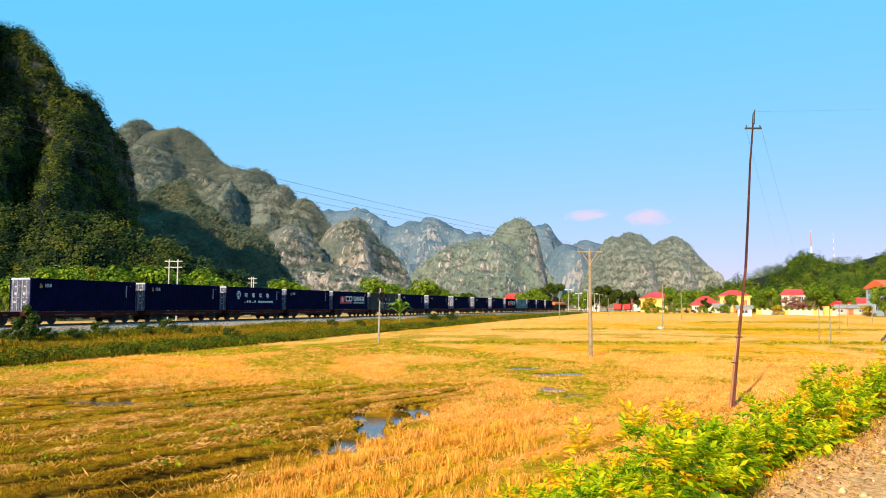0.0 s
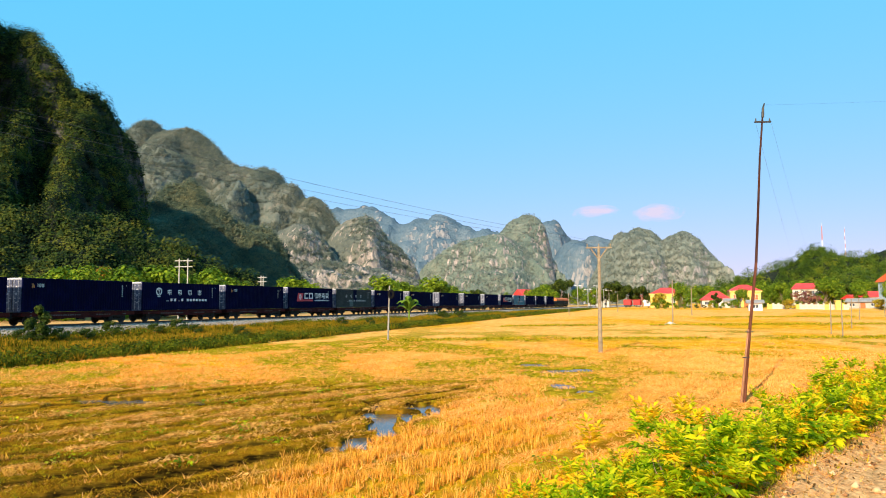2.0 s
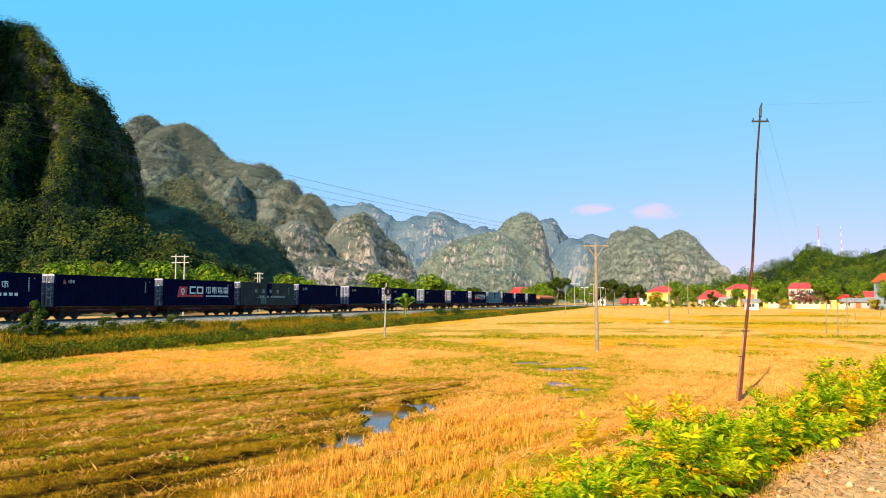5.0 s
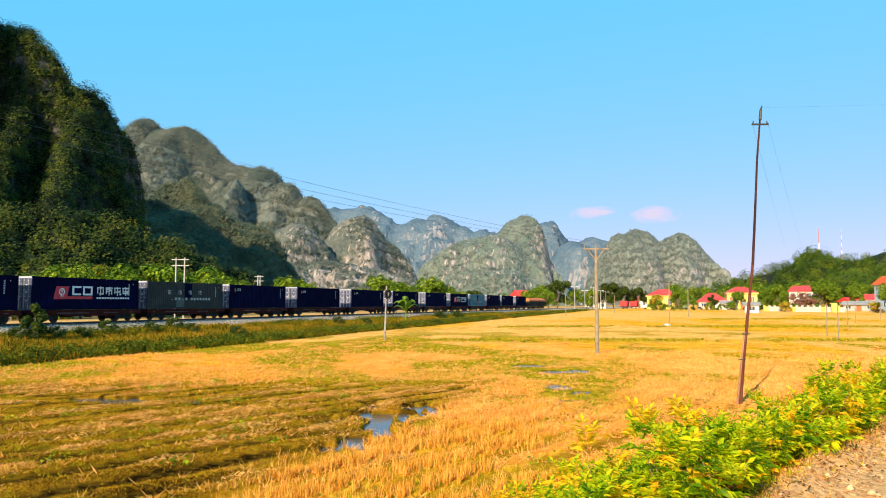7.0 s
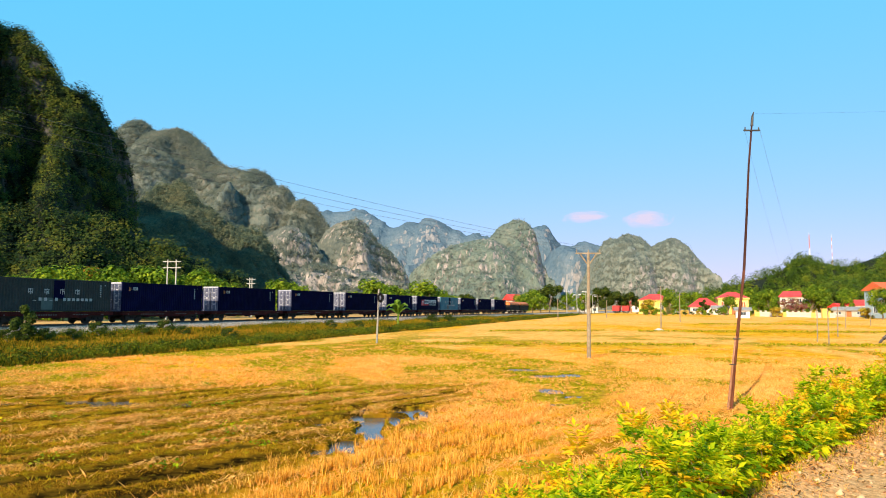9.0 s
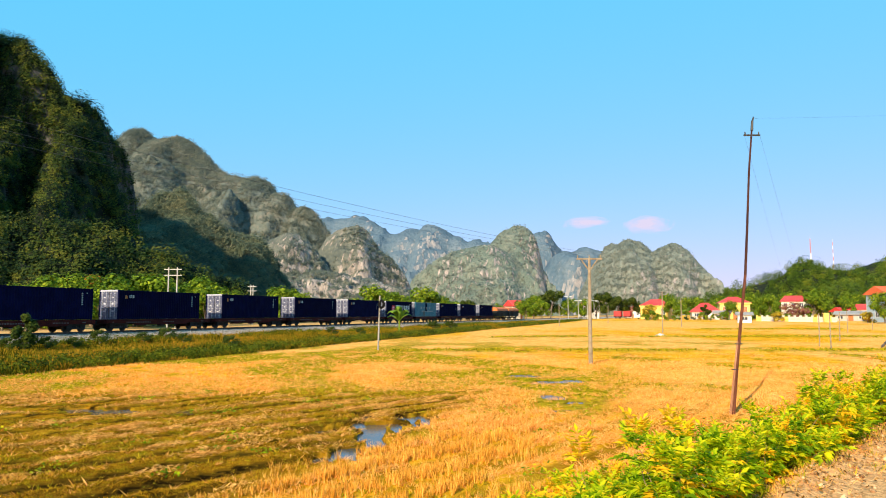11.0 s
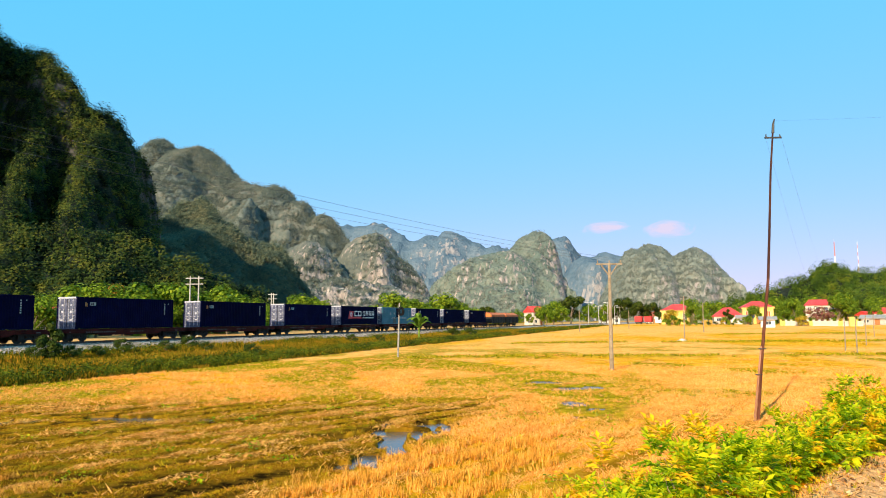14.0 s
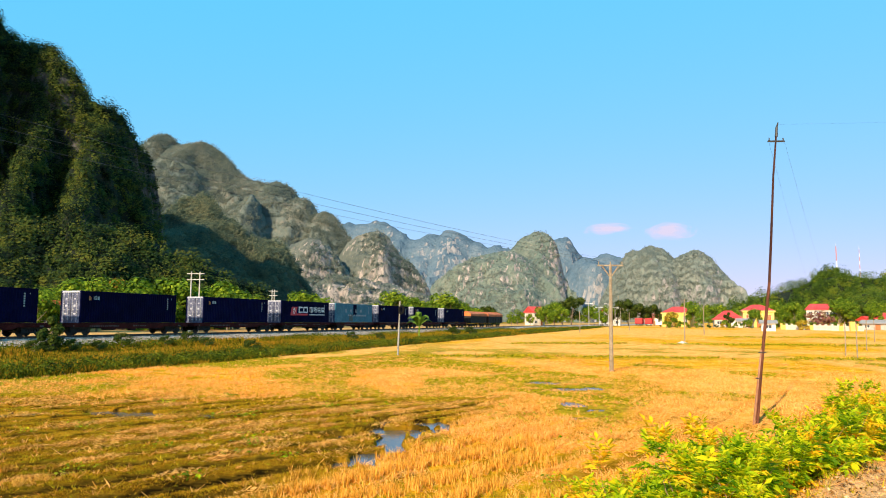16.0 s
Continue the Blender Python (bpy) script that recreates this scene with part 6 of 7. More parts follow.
def build_red_wagons():
    for k, bx in enumerate((13.66, 14.37)):
        x, y, z = spot(bx, 296 + 4 * k)
        t = thing("goods_wagon", "bright red goods wagon standing at the station", "wagon", pose(x, y, z, 0, 0, -22), "red wagons at the station")
        bm = solid((-1.3, 1.3, -2.4, 2.4, 1.0, 3.1), bevel=0.05)
        for i in range(6):
            for s in (-1, 1):
                x0, x1 = sorted((s * 1.3, s * 1.37))
                box(bm, x0, x1, -2.35 + i * 0.9, -2.25 + i * 0.9, 1.0, 3.1)
        part("body", bm, BRICK_RED, t)
        part("underframe", solid((-1.2, 1.2, -2.8, 2.8, 0.7, 1.0)), WAGON_BLACK, t)
        for yy in (-1.7, 1.7):
            bm = bmesh.new()
            for s in (-0.75, 0.75):
                tube(bm, (s - 0.06, yy, 0.42), (s + 0.06, yy, 0.42), 0.42, seg=14)
            tube(bm, (-0.75, yy, 0.42), (0.75, yy, 0.42), 0.07, seg=6)
            part("wheelset", bm, WHEEL_STEEL, t)


build_red_wagons()


SHEETING = material("plastic_sheeting", [(0.34, 0.32, 0.28), (0.60, 0.58, 0.54)], scale=5, rough=0.6)


def build_heap():
    x, y, z = spot(16.75, 96)
    bm = bmesh.new()
    bmesh.ops.create_icosphere(bm, subdivisions=3, radius=1.0)
    for v in bm.verts:
        n = noise.noise(v.co * 2.3)
        v.co = Vector((v.co.x * 0.8, v.co.y * 0.6, max(-0.1, v.co.z * 0.45 * (1 - 0.35 * abs(v.co.x)) + 0.15 * n)))
    ob = part("covered_heap", bm, SHEETING, smooth=False)
    ob.matrix_basis = pose(x, y, z)
    tagged(ob, "low heap under a crumpled white plastic sheet", "heap")


build_heap()


def build_cloud(bearing, elevation, distance, w, h, seed):
    """A small fair-weather cloud: a thin bulging veil far off, ragged at its rim."""
    bm = bmesh.new()
    nx, ny = 24, 12
    grid = [[bm.verts.new(((i / nx - 0.5) * 2 * w, -0.25 * w * (1 - (2 * i / nx - 1) ** 2) * (1 - (2 * j / ny - 1) ** 2), (j / ny - 0.5) * 2 * h)) for i in range(nx + 1)] for j in range(ny + 1)]
    for j in range(ny):
        for i in range(nx):
            bm.faces.new((grid[j][i], grid[j][i + 1], grid[j + 1][i + 1], grid[j + 1][i]))
    ob = part("cloud", bm, cloud_material(seed), smooth=True)
    a = radians(bearing)
    ob.matrix_basis = pose(distance * math.sin(a), distance * math.cos(a), 3.2 + distance * math.tan(radians(elevation)), 0, 0, -bearing)
    tagged(ob, "small soft pinkish white cloud low over the horizon", "cloud", kind="structure")


def cloud_material(seed):
    m = bpy.data.materials.new("cloud_glow")
    m.use_nodes = True
    n, l = m.node_tree.nodes, m.node_tree.links
    # the cloud's sunlit tone is emitted by the veil, not lit by the sun
    glow, clear, mix = n.new("ShaderNodeEmission"), n.new("ShaderNodeBsdfTransparent"), n.new("ShaderNodeMixShader")
    glow.inputs["Color"].default_value = (0.50, 0.43, 0.54, 1)
    co, mp, rim = n.new("ShaderNodeTexCoord"), n.new("ShaderNodeMapping"), n.new("ShaderNodeTexGradient")
    rim.gradient_type = "SPHERICAL"
    mp.inputs["Location"].default_value, mp.inputs["Scale"].default_value = (-1, 0, -1), (2, 0.01, 2)
    l.new(co.outputs["Generated"], mp.inputs["Vector"])
    l.new(mp.outputs["Vector"], rim.inputs["Vector"])
    tex = n.new("ShaderNodeTexNoise")
    tex.noise_dimensions = "4D"
    tex.inputs["W"].default_value, tex.inputs["Scale"].default_value, tex.inputs["Detail"].default_value = seed * 3.7, 4.0, 6
    l.new(co.outputs["Generated"], tex.inputs["Vector"])
    add = n.new("ShaderNodeMath")
    add.operation = "ADD"
    l.new(rim.outputs["Fac"], add.inputs[0])
    l.new(tex.outputs["Fac"], add.inputs[1])
    cut = n.new("ShaderNodeMapRange")
    cut.inputs["From Min"].default_value, cut.inputs["From Max"].default_value, cut.inputs["To Max"].default_value = 0.72, 1.25, 0.85
    l.new(add.outputs[0], cut.inputs["Value"])
    l.new(cut.outputs[0], mix.inputs["Fac"])
    l.new(clear.outputs[0], mix.inputs[1])
    l.new(glow.outputs[0], mix.inputs[2])
    l.new(mix.outputs[0], n["Material Output"].inputs["Surface"])
    return m


build_cloud(11.43, 7.1, 4300, 190, 50, 1)
build_cloud(16.00, 6.8, 4300, 180, 75, 2)


HIDE = material("buffalo_hide", [(0.05, 0.042, 0.038), (0.10, 0.085, 0.075), (0.16, 0.14, 0.12)], scale=2.5, rough=0.85, bump=0.01)


def ellipsoid(c, r, tilt=0.0):
    bm = bmesh.new()
    made = bmesh.ops.create_uvsphere(bm, u_segments=16, v_segments=10, radius=1.0)["verts"]
    bmesh.ops.transform(bm, matrix=Matrix.Translation(c) @ Matrix.Rotation(radians(tilt), 4, "Y") @ Matrix.Diagonal((*r, 1)), verts=made)
    return bm


def build_buffalo():
    """Grazing sideways, head down."""
    x, y, z = spot(32.2, 72)
    t = thing("water_buffalo", "dark grey water buffalo grazing in the stubble", "buffalo", pose(x, y, z, 0, 0, -22))
    bm = ellipsoid((0, 0, 0.92), (0.95, 0.38, 0.42), 4)
    bm2 = ellipsoid((-0.55, 0, 1.02), (0.45, 0.34, 0.38))
    me = bpy.data.meshes.new("tmp")
    bm2.to_mesh(me)
    bm2.free()
    bm.from_mesh(me)
    bpy.data.meshes.remove(me)
    part("body", bm, HIDE, t, smooth=True)
    bm = bmesh.new()
    tube(bm, (-0.8, 0, 1.05), (-1.2, 0, 0.72), 0.22, 0.15, 10)
    part("neck", bm, HIDE, t, smooth=True)
    head = part("head", ellipsoid((-1.38, 0, 0.52), (0.32, 0.13, 0.14), -48), HIDE, t, smooth=True)
    for s in (-1, 1):
        bm = bmesh.new()
        tube(bm, (-1.22, s * 0.1, 0.72), (-1.12, s * 0.34, 0.84), 0.045, 0.03, 6)
        tube(bm, (-1.12, s * 0.34, 0.84), (-0.95, s * 0.36, 0.98), 0.03, 0.008, 6)
        part("horn", bm, DARK_METAL, head)
        part("ear", ellipsoid((-1.18, s * 0.2, 0.64), (0.06, 0.13, 0.05)), HIDE, head, smooth=True)
    for lx in (-0.62, 0.66):
        for s in (-0.2, 0.2):
            bm = bmesh.new()
            tube(bm, (lx, s, 0.75), (lx + 0.03, s, 0.36), 0.14, 0.075, 8)
            tube(bm, (lx + 0.03, s, 0.36), (lx, s, 0.0), 0.07, 0.06, 8)
            part("leg", bm, HIDE, t)
    bm = bmesh.new()
    tube(bm, (0.93, 0, 1.0), (1.02, 0, 0.45), 0.035, 0.02, 6)
    part("tail", bm, HIDE, t)
    t.scale = (0.82, 0.82, 0.82)


build_buffalo()


# ---- stubble, weeds and grass ----
def blades(name, label, x, y, mat, count, height, width, lean, seed, category, lift=0.0):
    """Tufts of thin three-cornered blades standing on the land."""
    rng = np.random.default_rng(seed)
    n = len(x)
    z = land(x, y) + lift
    k = np.repeat(np.arange(n), count)
    m = len(k)
    h = height * rng.uniform(0.5, 1.25, m) * np.repeat(rng.uniform(0.7, 1.25, n), count)
    a = rng.uniform(0, 2 * math.pi, m)
    spread = rng.uniform(0, 1, m)[:, None] * np.stack([np.cos(a), np.sin(a)], -1)
    base = np.stack([x[k], y[k], z[k] - 0.02], -1)
    base[:, :2] += spread * width * 3.0
    tip = base.copy()
    tip[:, :2] += spread * (lean * h)[:, None] + rng.normal(size=(m, 2)) * (0.25 * lean * h)[:, None]
    tip[:, 2] += h
    b = rng.uniform(0, 2 * math.pi, m)
    side = np.stack([np.cos(b), np.sin(b), np.zeros(m)], -1) * (width * rng.uniform(0.6, 1.4, m))[:, None]
    verts = np.stack([base - side, base + side, tip], 1).reshape(-1, 3)
    me = array_mesh(name, verts, np.arange(3 * m).reshape(-1, 3), mat)
    return tagged(new(name, me), label, category, kind="stuff")


def in_view(x, y, near, far, wide=36.0):
    r = np.hypot(x, y)
    return (r > near) & (r < far) & (np.abs(np.degrees(np.arctan2(x, y))) < wide)


def field_mask(x, y):
    return (road_side(x, y) > 3.0) & (-0.9432 * x + 0.3322 * y < 34.8) & (puddle_depth(x, y) < 0.08)


def plant_field():
    rng = np.random.default_rng(40)
    # stubble standing in rows between the wheel tracks
    n = 330000
    x, y = rng.uniform(-34, 34, n), rng.uniform(9, 52, n)
    wave, number = rows(x, y)
    wet, r = wetness(x, y), np.hypot(x, y)
    patch = fbm(x * 0.22, y * 0.16, 4, 21) + 0.05 * ease(2, -8, x) - 0.04 * ease(-2, 4, x) - 0.09 * ease(4, 12, x)
    clump = fbm(x * 0.8, y * 0.8, 3, 41)
    stand = ease(0.42, 0.72, wave + 0.4 * (clump - 0.5))
    near = ease(25, 17, y) * ease(8, 4, x)
    thick = (1 - near) * (0.30 + 0.70 * ease(0.40, 0.56, clump)) + near * (0.08 + 0.92 * stand)
    thick = thick * (1 - (0.2 + 0.65 * ease(13, 19, y)) * ease(0.44, 0.54, patch)) * (1 - 0.75 * np.exp(-((y - 32 - 0.15 * (x + 12)) / 2.6) ** 2) * ease(-1, -6, x))
    thick = thick * (1 - 0.9 * np.exp(-((x - 4.5 - 0.27 * (y - 23)) / 0.6) ** 2) * ease(20, 23, y) * ease(46, 42, y))
    soaked = (0.22 + 0.40 * ease(18, 14, y)) * ease(0.7, 0.9, wave + 0.3 * (clump - 0.5)) * ease(0.35, 0.7, number + 0.6 * (clump - 0.5)) * ease(0.44, 0.58, fbm(x * 0.35, y * 0.35, 3, 36))
    keep = in_view(x, y, 9, 52) & field_mask(x, y) & (rng.random(n) < (wet * soaked + (1 - wet) * thick) * (1 - 0.93 * marsh(x, y)) * np.clip(17 / r, 0, 1) ** 1.25)
    x, y = x[keep], y[keep]
    far, low = np.hypot(x, y) > 27, wetness(x, y) > 0.5
    mid = np.hypot(x, y) > 18.5 + 5 * (fbm(x * 0.3, y * 0.3, 3, 59) - 0.5)
    trodden = ~far & ~low & (x > 2.6 + 0.27 * (y - 20) + 1.6 * (fbm(x * 0.4, y * 0.4, 3, 60) - 0.5)) & (y > 13.5)
    tall, short = ~far & ~low & ~mid & ~trodden, ~far & ~low & mid & ~trodden
    blades("stubble", "dense rows of cut golden rice stubble", x[tall], y[tall], STUBBLE, 13, 0.21, 0.0075, 0.28, 42, "stubble")
    blades("stubble", "short trodden golden rice stubble", x[short], y[short], PALE_STRAW, 12, 0.16, 0.009, 0.55, 53, "stubble")
    blades("stubble", "flattened pale straw trodden into the field", x[trodden], y[trodden], PALE_STRAW, 11, 0.08, 0.008, 1.9, 64, "stubble")
    blades("stubble", "tufts of pale stubble standing in the mud", x[~far & low], y[~far & low], WET_STRAW, 12, 0.14, 0.0075, 0.7, 49, "stubble")
    blades("stubble", "dense rows of cut golden rice stubble", x[far], y[far], PALE_STRAW, 10, 0.14, 0.012, 0.8, 43, "stubble")
    # thinner stand of stubble far off
    x, y = rng.uniform(-40, 100, 70000), rng.uniform(40, 150, 70000)
    keep = in_view(x, y, 46, 150) & field_mask(x, y) & (rng.random(70000) < np.clip(55 / np.hypot(x, y), 0, 1) ** 1.3)
    blades("stubble", "pale stubble covering the far field", x[keep], y[keep], PALE_STRAW, 5, 0.08, 0.02, 0.9, 44, "stubble")
    # loose straw lying about
    x, y = rng.uniform(-32, 32, 260000), rng.uniform(9, 50, 260000)
    keep = in_view(x, y, 9, 50) & field_mask(x, y)
    keep &= rng.random(len(x)) < np.where(wetness(x, y) > 0.45, 0.06 * ease(0.65, 0.9, rows(x, y)[0]), 0.10 + 0.30 * ease(0.45, 0.6, fbm(x * 0.25, y * 0.18, 3, 58))) * (1 - 0.8 * marsh(x, y)) * ease(55, 15, np.hypot(x, y))
    x, y = x[keep], y[keep]
    blades("loose_straw", "loose cut straw lying in heaps on the field", x, y, PALE_STRAW, 8, 0.12, 0.011, 2.5, 46, "straw")
    # mats of straw that the harvester dropped along its swaths on the wet ground
    n = 4200
    x, y = rng.uniform(-24, 3, n), rng.uniform(9.5, 33, n)
    wave, number = rows(x, y)
    lie = ease(0.66, 0.92, wave) * ease(0.25, 0.6, number + 0.7 * (fbm(x * 0.5, y * 0.5, 3, 45) - 0.5))
    keep = in_view(x, y, 9, 36) & (puddle_depth(x, y) < 0.3) & (rng.random(n) < wetness(x, y) * (0.01 + 0.55 * lie * (0.09 + 0.66 * ease(14.5, 21, y))) + 0.012)
    x, y = x[keep], y[keep]
    z = land(x, y)
    k = np.repeat(np.arange(len(x)), 210)
    m = len(k)
    size = rng.uniform(0.5, 1.5, len(x))[k]
    u, v = rng.normal(size=m) * 0.36 * size, rng.normal(size=m) * 0.13 * size
    dome = np.exp(-(u / 0.55 / size) ** 2 - (v / 0.20 / size) ** 2) * 0.13 * size
    c, s = 0.61, 0.79
    at = np.stack([x[k] + u * c - v * s, y[k] + u * s + v * c, z[k] + 0.01 + dome * rng.uniform(0.2, 1.0, m)], -1)
    a = rng.normal(size=m) * 0.8 + math.atan2(s, c)
    way = np.stack([np.cos(a), np.sin(a), rng.normal(size=m) * 0.5], -1) * (rng.uniform(0.015, 0.055, m))[:, None]
    side = np.stack([-np.sin(a), np.cos(a), rng.normal(size=m) * 0.7], -1) * 0.0045
    verts = np.stack([at - way - side, at + way - side, at + way + side, at - way + side], 1).reshape(-1, 3)
    tagged(new("straw_mats", array_mesh("straw_mats", verts, np.arange(4 * m).reshape(-1, 4), HEAP)), "matted heaps of cut straw lying on the wet mud", "straw", kind="stuff")
    # clumps of pale straw left on the dry part
    n = 1700
    x, y = rng.uniform(-30, 40, n), rng.uniform(14, 62, n)
    keep = in_view(x, y, 14, 62) & field_mask(x, y) & (wetness(x, y) < 0.5) & (rng.random(n) < ease(0.44, 0.62, fbm(x * 0.22, y * 0.12, 3, 57)))
    x, y = x[keep], y[keep]
    z, r = land(x, y), np.hypot(x, y)
    k = np.repeat(np.arange(len(x)), 46)
    m = len(k)
    wide = np.clip(r / 32, 0.6, 1.3)[k]
    off = rng.normal(size=(m, 2)) * 0.22 * wide[:, None]
    at = np.stack([x[k] + off[:, 0], y[k] + off[:, 1], z[k] + 0.02 + 0.10 * rng.random(m) * np.exp(-(off**2).sum(1) / 0.12)], -1)
    a = rng.uniform(0, 2 * math.pi, m)
    way = np.stack([np.cos(a), np.sin(a), rng.normal(size=m) * 0.35], -1) * (rng.uniform(0.05, 0.14, m) * wide)[:, None]
    side = np.stack([-np.sin(a), np.cos(a), rng.normal(size=m) * 0.7], -1) * (0.0055 * wide)[:, None]
    verts = np.stack([at - way - side, at + way - side, at + way + side, at - way + side], 1).reshape(-1, 3)
    tagged(new("loose_straw", array_mesh("loose_straw", verts, np.arange(4 * m).reshape(-1, 4), PALE_STRAW)), "scattered clumps of pale cut straw", "straw", kind="stuff")
    # low moss and seedlings between the mats
    n = 75000
    x, y = rng.uniform(-24, 4, n), rng.uniform(9.5, 34, n)
    keep = in_view(x, y, 9, 36) & field_mask(x, y) & (rng.random(n) < wetness(x, y) * ease(0.35, 0.55, rows(x, y)[1]) * ease(0.92, 0.7, rows(x, y)[0]) * ease(0.34, 0.5, rows(x, y)[0]) * ease(0.36, 0.5, streak(x, y, 35)) + 0.02)
    blades("weeds", "low green weeds and seedlings on the wet mud", x[keep], y[keep], WEED, 7, 0.05, 0.008, 1.5, 55, "weeds")
    # short rotting litter that covers the mud
    n = 330000
    x, y = rng.uniform(-24, 4, n), rng.uniform(9.5, 34, n)
    keep = in_view(x, y, 9, 36) & field_mask(x, y) & (rng.random(n) < wetness(x, y) * (0.06 + 0.94 * ease(0.34, 0.55, rows(x, y)[0])) * np.clip(17 / np.hypot(x, y), 0, 1))
    blades("rotting_straw", "short rotting straw and moss over the wet mud", x[keep], y[keep], ROTTEN, 4, 0.05, 0.010, 1.4, 56, "straw")
    # green weeds
    x, y = rng.uniform(-40, 45, 120000), rng.uniform(9, 70, 120000)
    patch = fbm(x * 0.22, y * 0.16, 4, 21) + 0.05 * ease(2, -8, x) - 0.04 * ease(-2, 4, x) - 0.09 * ease(4, 12, x)
    path = np.exp(-((x - 4.5 - 0.27 * (y - 23)) / 0.6) ** 2) * ease(20, 23, y) * ease(46, 42, y)
    strip = np.exp(-((y - 32 - 0.15 * (x + 12)) / 2.2) ** 2) * ease(-3, -8, x)
    keep = in_view(x, y, 9, 70) & field_mask(x, y) & (rng.random(len(x)) < 0.75 * ease(0.46, 0.58, patch) * ease(80, 20, np.hypot(x, y)) * (1 - 0.8 * wetness(x, y)) + 0.5 * path + 0.4 * strip)
    x, y = x[keep], y[keep]
    blades("weeds", "low green weeds between the stubble", x, y, GREENING, 7, 0.10, 0.013, 1.0, 47, "weeds")
    # small leafy weeds, bright green
    n = 42
    px, py = rng.uniform(-12, 8, n), rng.uniform(11, 30, n)
    ok = field_mask(px, py)
    px, py = px[ok], py[ok]
    k = np.repeat(np.arange(len(px)), 26)
    d = rng.normal(size=(len(k), 3)) * np.array([0.17, 0.17, 0.05])
    pos = np.stack([px[k], py[k], land(px, py)[k] + 0.08], -1) + d
    verts, faces = cards(pos, rng.normal(size=(len(k), 3)) * 0.4 + np.array([0, 0, 1.0]), rng.uniform(0.025, 0.055, len(k)), rng, 0.7)
    tagged(new("leafy_weeds", array_mesh("leafy_weeds", verts, faces, BUSH, attributes={"tree": np.repeat(rng.uniform(0.1, 0.5, len(k)), 4)})), "scattered bright green leafy weeds in the stubble", "weeds", kind="stuff")
    # grass on the bunds
    xs, ys = [], []
    for b in BUNDS:
        px = rng.uniform(-20, 100, 4000)
        py = b - 0.06 * px - 3 * (fbm(px * 0.02, px * 0 + b, 2, 3) - 0.5) + rng.normal(size=4000) * 0.4
        ok = in_view(px, py, 30, 200) & field_mask(px, py) & (px - 0.35 * (py - 40) + 14 > 2) & (fbm(px * 0.05, py * 0.05, 3, int(b)) > 0.43)
        xs.append(px[ok]), ys.append(py[ok])
    blades("bund_grass", "grass growing along the low field bunds", np.concatenate(xs), np.concatenate(ys), WEED, 4, 0.18, 0.04, 0.6, 48, "grass")
    # verge between field and railway
    n = 46000
    s, c = rng.uniform(15, 250, n) ** 1.0, rng.uniform(35.0, 51.2, n)
    x, y = ALONG.x * s + ACROSS.x * c, ALONG.y * s + ACROSS.y * c
    keep = in_view(x, y, 30, 260) & (rng.random(n) < np.clip(70 / np.hypot(x, y), 0, 1))
    x, y, c = x[keep], y[keep], c[keep]
    tall = fbm(x * 0.22, y * 0.22, 3, 49)
    low = tall < 0.5
    blades("verge_grass", "rough yellowing grass on the railway verge", x[low], y[low], GRASS, 7, 0.26, 0.035, 0.6, 50, "grass")
    blades("verge_grass", "tall green and yellow grass on the railway verge", x[~low], y[~low], GRASS, 8, 0.46, 0.045, 0.5, 51, "grass")
    # weedy scrub of the verge: leafy clumps
    n = 6400
    s, c = rng.uniform(15, 230, n), rng.choice([35.3, 35.7, 36.1, 36.6, 37.2, 47.5, 49.2, 50.2], n) + rng.normal(size=n) * 0.35
    x, y = ALONG.x * s + ACROSS.x * c, ALONG.y * s + ACROSS.y * c
    keep = in_view(x, y, 30, 260) & (fbm(x * 0.12, y * 0.12, 3, 52) > np.where(c < 38.5, 0.34, 0.48))
    x, y = x[keep], y[keep]
    k = np.repeat(np.arange(len(x)), 24)
    d = rng.normal(size=(len(k), 3))
    d /= np.linalg.norm(d, axis=1, keepdims=True)
    size = rng.uniform(0.25, 0.6, len(x))[k]
    pos = np.stack([x[k], y[k], land(x, y)[k] + 0.3], -1) + d * size[:, None] * np.array([1, 1, 0.8])
    verts, faces = cards(pos, d + np.array([0, 0, 0.5]), rng.uniform(0.045, 0.11, len(k)), rng, 0.5)
    tagged(new("verge_scrub", array_mesh("verge_scrub", verts, faces, SCRUB)), "dark green weedy scrub along the railway verge", "scrub", kind="stuff")
    # dry grass and leaf litter along the edge of the road
    n = 3600
    l, e = rng.uniform(-3, 16, n), rng.normal(size=n) * 0.25 + 0.3
    x, y = 3.02 + 0.669 * l - 0.743 * e, 6.10 + 0.743 * l + 0.669 * e
    far = rng.random(n) < 0.75
    blades("litter", "dead grass lying along the road edge", x[far], y[far], PALE_STRAW, 4, 0.06, 0.004, 2.2, 61, "litter")
    blades("verge_grass", "short green grass on the road edge", x[~far], y[~far] + 0.2, WEED, 6, 0.09, 0.006, 0.8, 62, "grass")
    # fallen leaves, curled and dry
    n = 5200
    l = rng.uniform(-3, 16, n)
    e = np.where(rng.random(n) < 0.65, rng.normal(size=n) * 0.22 + 0.15, rng.uniform(-3.5, 0.4, n))
    x, y = 3.02 + 0.669 * l - 0.743 * e, 6.10 + 0.743 * l + 0.669 * e
    pos = np.stack([x, y, land(x, y) + rng.uniform(0.005, 0.05, n)], -1)
    verts, faces = cards(pos, rng.normal(size=(n, 3)) * 0.55 + np.array([0, 0, 1.0]), rng.uniform(0.010, 0.030, n), rng, 0.42)
    tagged(new("fallen_leaves", array_mesh("fallen_leaves", verts, faces, DEAD_LEAF)), "dry brown fallen leaves heaped along the road edge", "leaves", kind="stuff")
    # tufts on the bare shoulder
    n = 60
    l, e = rng.uniform(-1, 12, n), rng.uniform(-3, 0, n)
    k = np.repeat(np.arange(n), 5)
